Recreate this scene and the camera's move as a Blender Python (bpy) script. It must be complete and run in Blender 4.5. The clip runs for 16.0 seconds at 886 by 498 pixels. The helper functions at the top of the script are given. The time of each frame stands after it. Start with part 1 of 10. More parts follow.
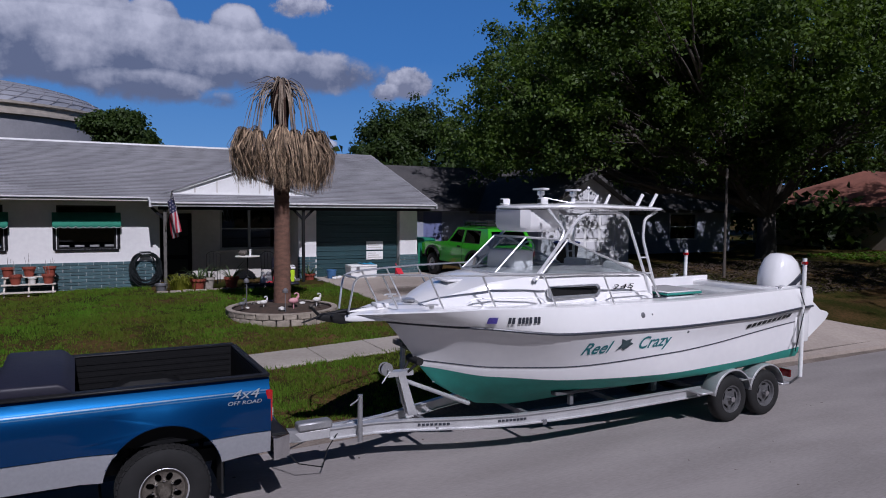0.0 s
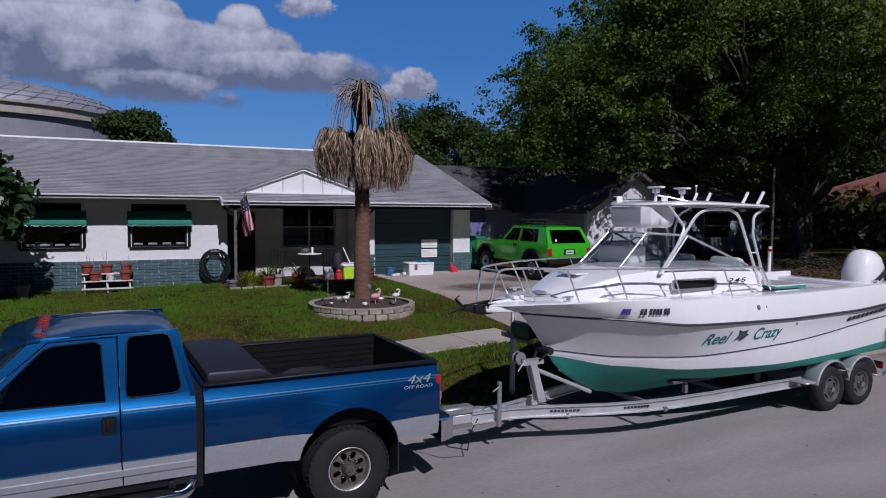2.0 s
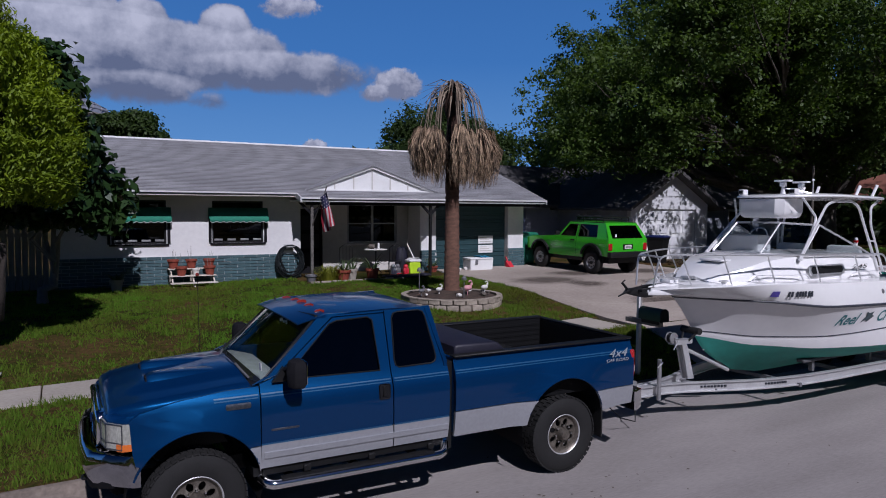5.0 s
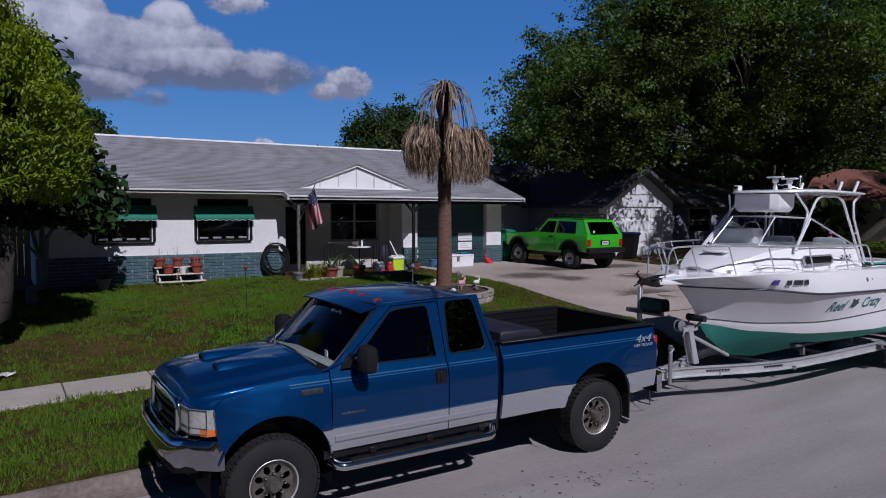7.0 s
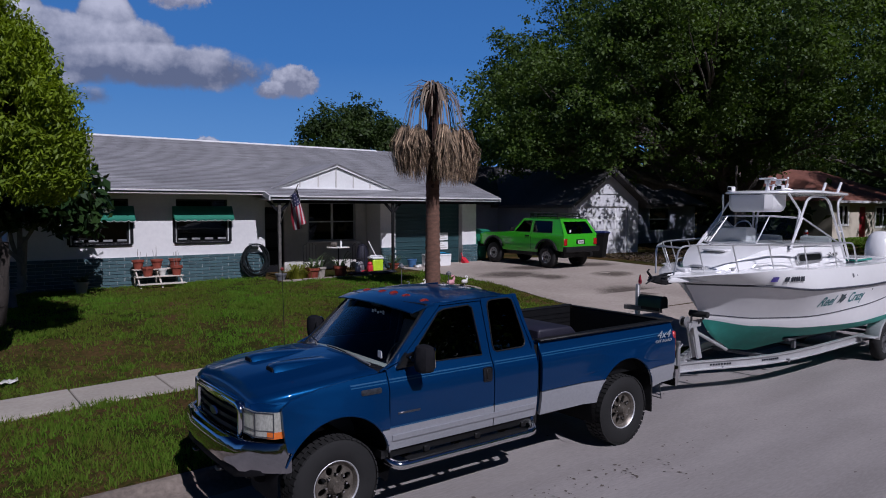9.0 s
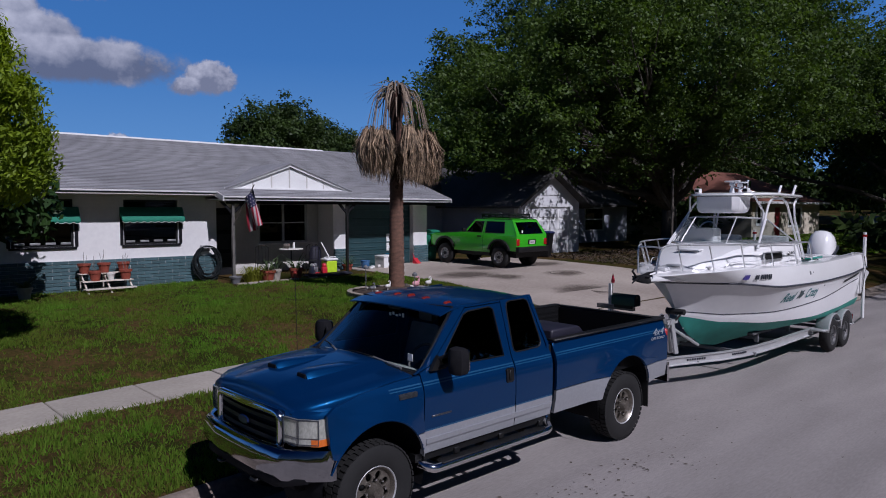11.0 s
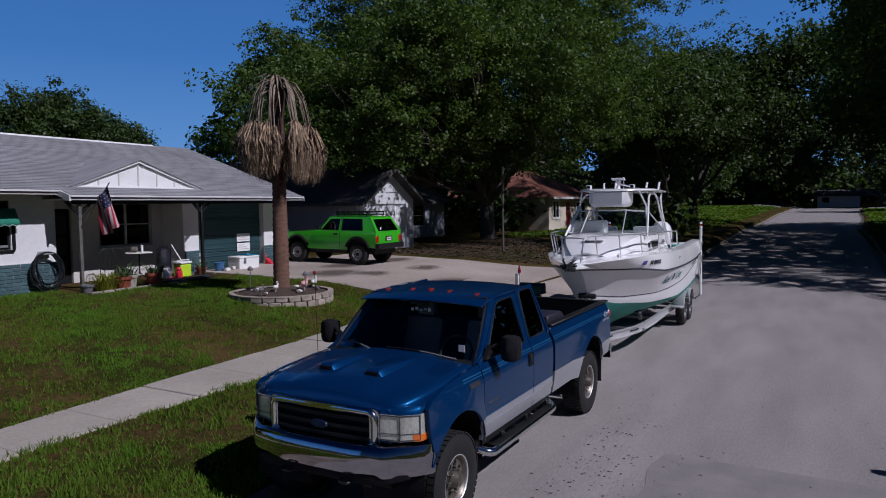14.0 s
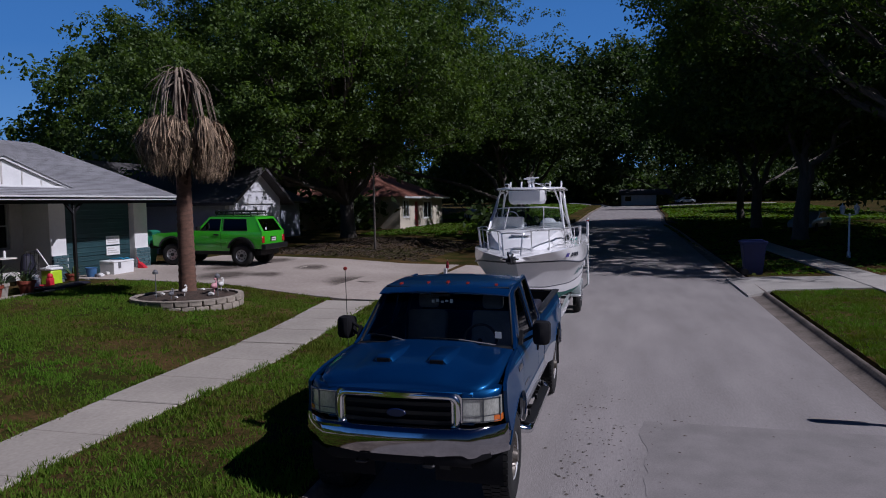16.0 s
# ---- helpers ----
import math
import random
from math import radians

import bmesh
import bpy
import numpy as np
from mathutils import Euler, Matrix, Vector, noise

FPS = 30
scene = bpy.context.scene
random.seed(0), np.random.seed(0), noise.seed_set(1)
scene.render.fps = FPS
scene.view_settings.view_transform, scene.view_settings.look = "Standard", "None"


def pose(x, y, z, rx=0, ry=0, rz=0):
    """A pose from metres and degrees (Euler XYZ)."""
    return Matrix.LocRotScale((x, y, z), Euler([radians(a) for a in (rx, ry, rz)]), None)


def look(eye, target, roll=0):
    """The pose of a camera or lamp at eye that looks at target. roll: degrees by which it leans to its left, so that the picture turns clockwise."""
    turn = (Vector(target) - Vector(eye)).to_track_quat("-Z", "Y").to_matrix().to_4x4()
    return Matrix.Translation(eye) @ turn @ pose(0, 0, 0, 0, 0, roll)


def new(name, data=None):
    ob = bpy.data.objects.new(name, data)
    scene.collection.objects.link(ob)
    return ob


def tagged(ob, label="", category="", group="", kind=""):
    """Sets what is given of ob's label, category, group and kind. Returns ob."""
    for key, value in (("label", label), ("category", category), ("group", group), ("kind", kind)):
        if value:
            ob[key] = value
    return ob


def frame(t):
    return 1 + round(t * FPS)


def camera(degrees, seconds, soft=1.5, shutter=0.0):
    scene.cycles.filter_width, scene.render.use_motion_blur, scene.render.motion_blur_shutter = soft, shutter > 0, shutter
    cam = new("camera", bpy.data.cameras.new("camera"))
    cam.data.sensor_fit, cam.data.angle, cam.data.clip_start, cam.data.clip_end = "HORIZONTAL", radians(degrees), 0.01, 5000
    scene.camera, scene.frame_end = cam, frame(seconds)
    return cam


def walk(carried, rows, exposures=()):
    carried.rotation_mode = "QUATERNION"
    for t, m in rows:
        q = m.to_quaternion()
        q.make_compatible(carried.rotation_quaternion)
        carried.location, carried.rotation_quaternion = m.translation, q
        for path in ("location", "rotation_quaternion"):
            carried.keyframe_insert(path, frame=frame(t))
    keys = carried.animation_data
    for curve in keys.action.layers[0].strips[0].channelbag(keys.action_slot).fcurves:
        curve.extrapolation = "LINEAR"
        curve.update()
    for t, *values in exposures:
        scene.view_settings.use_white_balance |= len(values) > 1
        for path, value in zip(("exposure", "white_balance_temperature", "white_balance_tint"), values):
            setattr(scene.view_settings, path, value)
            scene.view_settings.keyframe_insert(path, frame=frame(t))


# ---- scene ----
cam = camera(64.7, 16.0, soft=1.0)
PATH = [
    (0, (4.251, -7.993, 3.213), (5.181, -6.226, 3.096), 0.5),
    (0.5, (3.854, -7.938, 3.196), (4.783, -6.171, 3.08), 0.6),
    (1, (3.436, -7.859, 3.182), (4.361, -6.089, 3.067), 0.6),
    (1.5, (2.98, -7.739, 3.167), (3.903, -5.969, 3.052), 0.6),
    (2, (2.532, -7.626, 3.158), (3.451, -5.854, 3.041), 0.5),
    (2.5, (2.079, -7.516, 3.129), (2.992, -5.74, 3.013), 0.5),
    (3, (1.61, -7.409, 3.103), (2.521, -5.632, 2.988), 0.6),
    (3.5, (1.159, -7.305, 3.086), (2.065, -5.526, 2.97), 0.5),
    (4, (0.717, -7.215, 3.068), (1.628, -5.438, 2.952), 0.5),
    (6.5, (-0.882, -6.982, 2.942), (0.174, -5.288, 2.828), 0.2),
    (7, (-1.112, -6.894, 2.939), (-0.035, -5.213, 2.824), 0.2),
    (7.5, (-1.336, -6.788, 2.94), (-0.246, -5.115, 2.824), 0.1),
    (8, (-1.568, -6.659, 2.939), (-0.44, -5.012, 2.824), 0.2),
    (8.5, (-1.793, -6.533, 2.949), (-0.621, -4.916, 2.833), 0.1),
    (9, (-2.008, -6.408, 2.953), (-0.81, -4.811, 2.837), 0.1),
    (9.5, (-2.204, -6.277, 2.955), (-0.955, -4.719, 2.84), 0.1),
    (10, (-2.384, -6.139, 2.959), (-1.088, -4.619, 2.845), 0.1),
    (12.5, (-3.661, -4.919, 2.997), (-2.13, -3.639, 2.874), -0.2),
    (13, (-3.975, -4.597, 2.992), (-2.364, -3.418, 2.867), -0.4),
    (13.5, (-4.3, -4.239, 2.988), (-2.631, -3.145, 2.864), -0.5),
    (14, (-4.628, -3.844, 2.973), (-2.883, -2.875, 2.848), -0.6),
    (14.5, (-4.924, -3.397, 2.953), (-3.133, -2.517, 2.828), -0.6),
    (15, (-5.255, -2.892, 2.955), (-3.436, -2.069, 2.83), -0.6),
    (15.5, (-5.557, -2.385, 2.959), (-3.669, -1.738, 2.83), -0.8),
    (16, (-5.809, -1.93, 2.961), (-3.878, -1.426, 2.829), -0.9),
]
walk(cam, [(t, look(eye, target, roll)) for t, eye, target, roll in PATH], exposures=[(0.0, -0.53, 5600.0, 22.0), (16.0, -0.53, 5600.0, 22.0)])

# ---- light ----
SUN_EL, SUN_AZ = 44.0, 186.0  # degrees; azimuth clockwise from +y
sun_dir = Vector((math.sin(radians(SUN_AZ)) * math.cos(radians(SUN_EL)), math.cos(radians(SUN_AZ)) * math.cos(radians(SUN_EL)), math.sin(radians(SUN_EL))))
world = bpy.data.worlds.new("world")
scene.world = world
world.use_nodes = True
_wn = world.node_tree.nodes
_sky = _wn.new("ShaderNodeTexSky")
_sky.sky_type, _sky.sun_disc = "NISHITA", False
_sky.sun_elevation, _sky.sun_rotation = radians(SUN_EL), radians(SUN_AZ)
_sky.altitude, _sky.air_density, _sky.dust_density, _sky.ozone_density = 300.0, 1.0, 0.1, 3.0
_hsv = _wn.new("ShaderNodeHueSaturation")
_hsv.inputs["Hue"].default_value, _hsv.inputs["Saturation"].default_value, _hsv.inputs["Value"].default_value = 0.515, 1.35, 0.36
world.node_tree.links.new(_sky.outputs[0], _hsv.inputs["Color"])
world.node_tree.links.new(_hsv.outputs[0], _wn["Background"].inputs[0])
_wn["Background"].inputs[1].default_value = 0.05
sun = new("sun", bpy.data.lights.new("sun", "SUN"))
sun.data.energy, sun.data.angle, sun.data.color = 5.0, radians(0.55), (1.0, 0.95, 0.88)
sun.matrix_basis = look(sun_dir * 60, (0, 0, 0))


# ---- mesh helpers ----
def box(bm, x0, x1, y0, y1, z0, z1, bevel=0.0, seg=1, m=None):
    made = bmesh.ops.create_cube(bm, size=1.0)["verts"]
    for v in made:
        v.co = Vector((x0 + (v.co.x + 0.5) * (x1 - x0), y0 + (v.co.y + 0.5) * (y1 - y0), z0 + (v.co.z + 0.5) * (z1 - z0)))
    if m is not None:
        bmesh.ops.transform(bm, matrix=m, verts=made)
    if bevel > 0:
        edges = {e for v in made for e in v.link_edges}
        bmesh.ops.bevel(bm, geom=list(edges), offset=bevel, segments=seg, profile=0.5, affect="EDGES")


def prism(bm, pts, axis, a, b, bevel=0.0, seg=2):
    """A polygon pushed along an axis from a to b; pts are the other two coordinates in xyz order."""
    def at(p, h):
        return Vector({"x": (h, p[0], p[1]), "y": (p[0], h, p[1]), "z": (p[0], p[1], h)}[axis])
    lo = [bm.verts.new(at(p, a)) for p in pts]
    hi = [bm.verts.new(at(p, b)) for p in pts]
    faces = [bm.faces.new(lo), bm.faces.new(hi)]
    n = len(pts)
    for i in range(n):
        faces.append(bm.faces.new((lo[i], lo[(i + 1) % n], hi[(i + 1) % n], hi[i])))
    bmesh.ops.recalc_face_normals(bm, faces=faces)
    if bevel > 0:
        edges = {e for f in faces[:2] for e in f.edges}
        bmesh.ops.bevel(bm, geom=list(edges), offset=bevel, segments=seg, profile=0.5, affect="EDGES")


def loft(bm, rings, closed=True, caps=True):
    rows = [[bm.verts.new(p) for p in r] for r in rings]
    n = len(rows[0])
    faces = []
    for a, b in zip(rows, rows[1:]):
        for i in range(n if closed else n - 1):
            j = (i + 1) % n
            faces.append(bm.faces.new((a[i], a[j], b[j], b[i])))
    if caps and closed:
        faces += [bm.faces.new(rows[0][::-1]), bm.faces.new(rows[-1])]
    bmesh.ops.recalc_face_normals(bm, faces=faces)
    return rows


def tube(bm, pts, r, n=8, closed=False):
    """A round bar along points; r is one radius or one a point."""
    pts = [Vector(p) for p in pts]
    m = len(pts)
    radii = r if isinstance(r, (list, tuple)) else [r] * m
    rings, side = [], None
    for i, p in enumerate(pts):
        a = pts[(i - 1) % m] if closed or i > 0 else p
        b = pts[(i + 1) % m] if closed or i < m - 1 else p
        d = (b - a).normalized()
        if side is None:
            side = d.orthogonal().normalized()
        side = (side - d * side.dot(d)).normalized()
        up = d.cross(side)
        rings.append([p + (side * math.cos(2 * math.pi * k / n) + up * math.sin(2 * math.pi * k / n)) * radii[i] for k in range(n)])
    if closed:
        rings.append(rings[0])
    loft(bm, rings, True, not closed)
    if closed:
        bmesh.ops.remove_doubles(bm, verts=bm.verts, dist=1e-5)


def bent(pts, r=0.08, n=4):
    """The points of a polyline with its corners rounded."""
    pts = [Vector(p) for p in pts]
    out = [pts[0]]
    for a, b, c in zip(pts, pts[1:], pts[2:]):
        k = min(r, (a - b).length * 0.45, (c - b).length * 0.45)
        p, q = b + (a - b).normalized() * k, b + (c - b).normalized() * k
        out += [(p * (1 - s) + b * s) * (1 - s) + (b * (1 - s) + q * s) * s for s in [i / n for i in range(n + 1)]]
    return out + [pts[-1]]


def lathe(bm, profile, center, axis="z", n=24, caps=True):
    """A turned body: profile of (radius, height along the axis)."""
    c = Vector(center)
    turn = {"z": Matrix.Identity(3), "y": Matrix.Rotation(radians(-90), 3, "X"), "x": Matrix.Rotation(radians(90), 3, "Y")}[axis]
    loft(bm, [[c + turn @ Vector((r * math.cos(2 * math.pi * k / n), r * math.sin(2 * math.pi * k / n), h)) for k in range(n)] for r, h in profile], True, caps)


def ball(bm, c, r, sub=2, scale=(1, 1, 1), rough=0.0, seed=0.0):
    made = bmesh.ops.create_icosphere(bm, subdivisions=sub, radius=1.0)["verts"]
    for v in made:
        k = 1.0 + rough * noise.noise(v.co * 1.7 + Vector((seed, seed * 0.7, 0)))
        v.co = Vector(c) + Vector((v.co.x * scale[0], v.co.y * scale[1], v.co.z * scale[2])) * r * k


def panel(bm, outer, holes, place, thick, cuts_a=(), cuts_b=()):
    """A sheet with holes, drawn in two coordinates (a, b), cut along lines of a and b, and set in space by place(a, b)."""
    loops = [[Vector((p[0], p[1], 0)) for p in lp] for lp in [outer, *holes]]
    flat = [p for lp in loops for p in lp]
    from mathutils.geometry import tessellate_polygon
    tmp = bmesh.new()
    vs = [tmp.verts.new(p) for p in flat]
    for tri in tessellate_polygon(loops):
        if len(set(tri)) == 3:
            try:
                tmp.faces.new([vs[i] for i in tri])
            except ValueError:
                pass
    for cuts, no in ((cuts_a, (1, 0, 0)), (cuts_b, (0, 1, 0))):
        for c in cuts:
            co = Vector(no) * c
            bmesh.ops.bisect_plane(tmp, geom=tmp.verts[:] + tmp.edges[:] + tmp.faces[:], plane_co=co, plane_no=no, dist=1e-5)
    bmesh.ops.recalc_face_normals(tmp, faces=tmp.faces[:])
    front = {v: bm.verts.new(place(v.co.x, v.co.y, 0.0)) for v in tmp.verts}
    back = {v: bm.verts.new(place(v.co.x, v.co.y, thick)) for v in tmp.verts}
    faces = []
    for f in tmp.faces:
        faces.append(bm.faces.new([front[v] for v in f.verts]))
        faces.append(bm.faces.new([back[v] for v in reversed(f.verts)]))
    for e in tmp.edges:
        if len(e.link_faces) == 1:
            a, b = e.verts
            faces.append(bm.faces.new((front[a], front[b], back[b], back[a])))
    bmesh.ops.recalc_face_normals(bm, faces=faces)
    tmp.free()


def arc(cx, cy, r, a0, a1, n=12):
    return [(cx + r * math.cos(radians(a0 + (a1 - a0) * i / n)), cy + r * math.sin(radians(a0 + (a1 - a0) * i / n))) for i in range(n + 1)]


def rounded(x0, x1, z0, z1, r, n=4):
    return arc(x1 - r, z0 + r, r, -90, 0, n) + arc(x1 - r, z1 - r, r, 0, 90, n) + arc(x0 + r, z1 - r, r, 90, 180, n) + arc(x0 + r, z0 + r, r, 180, 270, n)


BASE = {}


def thing(name, label, category, at=(0, 0, 0), group="", kind="", local=False, m=None):
    """An empty at the base of a thing; parts are then drawn in the world's coordinates, or in its own where local."""
    ob = new(name)
    ob.empty_display_size = 0.1
    ob.matrix_basis = m if m is not None else pose(*at)
    BASE[ob.name] = Vector((0, 0, 0)) if local or m is not None else Vector(at)
    return tagged(ob, label, category, group, kind)


def mesh_of(name, bm, material, angle=40):
    me = bpy.data.meshes.new(name)
    bm.to_mesh(me)
    bm.free()
    me.materials.append(material)
    me.polygons.foreach_set("use_smooth", [True] * len(me.polygons))
    me.set_sharp_from_angle(angle=radians(angle))
    return me


def part(name, bm, material, parent, label="", angle=40):
    root = parent
    while root.parent:
        root = root.parent
    off = BASE.get(root.name, Vector((0, 0, 0)))
    if off.length > 0:
        bmesh.ops.translate(bm, vec=-off, verts=bm.verts)
    ob = new(name, mesh_of(name, bm, material, angle))
    ob.parent = parent
    return tagged(ob, label) if label else ob


def single(name, bm, material, label, category, at=(0, 0, 0), group="", kind="", angle=40, local=False):
    """A thing of one mesh with its origin at its base."""
    if not local:
        bmesh.ops.translate(bm, vec=-Vector(at), verts=bm.verts)
    ob = new(name, mesh_of(name, bm, material, angle))
    ob.matrix_basis = pose(*at)
    return tagged(ob, label, category, group, kind)


def B():
    return bmesh.new()


def pbox(name, parent, material, *a, label="", **k):
    bm = B()
    box(bm, *a, **k)
    return part(name, bm, material, parent, label)


def ptube(name, parent, material, pts, r, n=8, label="", closed=False):
    bm = B()
    tube(bm, pts, r, n, closed)
    return part(name, bm, material, parent, label)


# ---- materials ----
def surf(name, c1, c2=None, scale=6.0, rough=0.6, metal=0.0, bump=0.0, bump_scale=None, fine=None, coat=0.0, vary=0.0, spec=0.5, rough_vary=0.0, stretch=(1, 1, 1), contrast=(0.35, 0.65), bump_dist=0.01):
    """A surface of two colours mixed by noise at two scales, with relief and uneven gloss."""
    m = bpy.data.materials.new(name)
    m.use_nodes = True
    nt = m.node_tree
    N, L = nt.nodes, nt.links
    b = N["Principled BSDF"]
    b.inputs["Roughness"].default_value, b.inputs["Metallic"].default_value = rough, metal
    b.inputs["Coat Weight"].default_value, b.inputs["Specular IOR Level"].default_value = coat, spec
    b.inputs["Coat Roughness"].default_value = 0.06
    c2 = c2 or tuple(min(1, c * 0.82) for c in c1)
    tc, mp = N.new("ShaderNodeTexCoord"), N.new("ShaderNodeMapping")
    mp.inputs["Scale"].default_value = stretch
    L.new(tc.outputs["Object"], mp.inputs["Vector"])
    n1, n2 = N.new("ShaderNodeTexNoise"), N.new("ShaderNodeTexNoise")
    n1.inputs["Scale"].default_value, n1.inputs["Detail"].default_value = scale, 5
    n2.inputs["Scale"].default_value, n2.inputs["Detail"].default_value = fine or scale * 9, 4
    mix = N.new("ShaderNodeMix")
    mix.inputs[0].default_value = 0.4
    for n in (n1, n2):
        L.new(mp.outputs[0], n.inputs["Vector"])
    L.new(n1.outputs["Fac"], mix.inputs[2])
    L.new(n2.outputs["Fac"], mix.inputs[3])
    ramp = N.new("ShaderNodeValToRGB")
    ramp.color_ramp.elements[0].position, ramp.color_ramp.elements[1].position = contrast
    ramp.color_ramp.elements[0].color, ramp.color_ramp.elements[1].color = (*c2, 1), (*c1, 1)
    L.new(mix.outputs[0], ramp.inputs[0])
    out = ramp.outputs[0]
    if vary > 0:
        info, hsv, mr = N.new("ShaderNodeObjectInfo"), N.new("ShaderNodeHueSaturation"), N.new("ShaderNodeMapRange")
        mr.inputs["To Min"].default_value, mr.inputs["To Max"].default_value = 1 - vary, 1 + vary
        L.new(info.outputs["Random"], mr.inputs["Value"])
        L.new(mr.outputs[0], hsv.inputs["Value"])
        L.new(out, hsv.inputs["Color"])
        out = hsv.outputs[0]
    L.new(out, b.inputs["Base Color"])
    if rough_vary > 0:
        mr = N.new("ShaderNodeMapRange")
        mr.inputs["To Min"].default_value, mr.inputs["To Max"].default_value = max(0.02, rough - rough_vary), min(1, rough + rough_vary)
        L.new(n1.outputs["Fac"], mr.inputs["Value"])
        L.new(mr.outputs[0], b.inputs["Roughness"])
    if bump > 0:
        n3, bp = N.new("ShaderNodeTexNoise"), N.new("ShaderNodeBump")
        n3.inputs["Scale"].default_value, n3.inputs["Detail"].default_value = bump_scale or scale * 12, 5
        bp.inputs["Strength"].default_value, bp.inputs["Distance"].default_value = bump, bump_dist
        L.new(mp.outputs[0], n3.inputs["Vector"])
        L.new(n3.outputs["Fac"], bp.inputs["Height"])
        L.new(bp.outputs[0], b.inputs["Normal"])
    return m


def glass(name, tint, rough=0.02, ior=1.5):
    """Thin tinted glass: clear by its tint, with a mirror sheen."""
    m = bpy.data.materials.new(name)
    m.use_nodes = True
    N, L = m.node_tree.nodes, m.node_tree.links
    N.remove(N["Principled BSDF"])
    tr, gl, mx, fr = N.new("ShaderNodeBsdfTransparent"), N.new("ShaderNodeBsdfGlossy"), N.new("ShaderNodeMixShader"), N.new("ShaderNodeFresnel")
    tr.inputs[0].default_value = (*tint, 1)
    gl.inputs["Roughness"].default_value, fr.inputs["IOR"].default_value = rough, ior
    L.new(fr.outputs[0], mx.inputs[0])
    L.new(tr.outputs[0], mx.inputs[1])
    L.new(gl.outputs[0], mx.inputs[2])
    L.new(mx.outputs[0], N["Material Output"].inputs["Surface"])
    return m


M_grass_soil = surf("lawn_soil", (0.026, 0.030, 0.006), (0.105, 0.060, 0.026), 0.6, 0.95, bump=0.8, bump_scale=22, fine=14, contrast=(0.36, 0.56), bump_dist=0.03, spec=0.03)
M_asphalt = surf("old_asphalt", (0.300, 0.274, 0.262), (0.222, 0.203, 0.194), 1.1, 0.88, bump=0.7, bump_scale=90, fine=30, contrast=(0.38, 0.62), bump_dist=0.008, stretch=(0.32, 1.3, 1))
M_concrete = surf("pale_concrete", (0.42, 0.375, 0.32), (0.29, 0.26, 0.22), 0.8, 0.88, bump=0.25, bump_scale=60, fine=18)
M_kerb = surf("kerb_concrete", (0.23, 0.19, 0.158), (0.095, 0.076, 0.062), 1.6, 0.9, bump=0.3, bump_scale=60, fine=20)
M_drive = surf("drive_concrete", (0.42, 0.36, 0.31), (0.28, 0.235, 0.20), 0.5, 0.85, bump=0.25, bump_scale=50, fine=12)
M_stucco = surf("white_stucco", (0.72, 0.71, 0.70), (0.63, 0.62, 0.62), 1.2, 0.85, bump=0.35, bump_scale=90)
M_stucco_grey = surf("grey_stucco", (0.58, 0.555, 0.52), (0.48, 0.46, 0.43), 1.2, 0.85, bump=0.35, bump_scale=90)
M_mortar = surf("white_mortar", (0.60, 0.60, 0.585), (0.42, 0.43, 0.42), 5, 0.9, bump=0.2)
M_brick = surf("teal_painted_brick", (0.065, 0.125, 0.14), (0.04, 0.08, 0.092), 7, 0.6, bump=0.3, bump_scale=70, vary=0.22)
M_shingle = surf("grey_shingle", (0.30, 0.30, 0.315), (0.20, 0.20, 0.215), 1.1, 0.92, bump=0.5, bump_scale=160, fine=40)
M_white = surf("white_paint", (0.80, 0.80, 0.79), (0.70, 0.70, 0.69), 3, 0.5, bump=0.05)
M_trim = surf("weathered_white_trim", (0.66, 0.66, 0.66), (0.52, 0.52, 0.52), 2.5, 0.6, bump=0.1)
M_dark = surf("dark_opening", (0.014, 0.014, 0.016), (0.008, 0.008, 0.010), 4, 0.8, spec=0.12)
M_black = surf("black_plastic", (0.010, 0.010, 0.0105), (0.006, 0.006, 0.0065), 8, 0.5, bump=0.05, spec=0.35)
M_rubber = surf("tyre_rubber", (0.010, 0.0097, 0.0097), (0.006, 0.006, 0.006), 9, 0.82, bump=0.2, bump_scale=60)
M_teal_door = surf("dark_teal_paint", (0.022, 0.06, 0.068), (0.016, 0.043, 0.05), 2, 0.5, bump=0.06)
M_glass_dark = glass("tinted_glass", (0.05, 0.055, 0.06), ior=1.5)
M_glass_clear = glass("clear_glass", (0.55, 0.6, 0.62))
M_awning = surf("green_awning_canvas", (0.014, 0.19, 0.12), (0.010, 0.145, 0.09), 5, 0.8, bump=0.25, bump_scale=140)
M_wood_grey = surf("weathered_wood", (0.30, 0.27, 0.24), (0.19, 0.165, 0.145), 3, 0.85, bump=0.35, stretch=(6, 6, 0.7))
M_terracotta = surf("terracotta", (0.29, 0.062, 0.034), (0.20, 0.04, 0.022), 5, 0.8, bump=0.15)
M_aluminium = surf("aluminium", (0.64, 0.64, 0.645), (0.53, 0.53, 0.54), 4, 0.42, 0.55, bump=0.06, rough_vary=0.1)
M_chrome = surf("chrome", (0.75, 0.75, 0.76), (0.68, 0.68, 0.69), 3, 0.1, 1.0, rough_vary=0.05)
M_galv = surf("galvanised_steel", (0.46, 0.46, 0.47), (0.33, 0.33, 0.34), 7, 0.5, 0.75, bump=0.1)


# ---- ground ----
def bend(x):
    """How far the street swings aside beyond its straight part."""
    return -0.03 * max(0.0, x - 130)


def rise(x):
    """How far the street climbs towards its far end."""
    return 0.020 * max(0.0, min(x, 260.0) - 95.0)


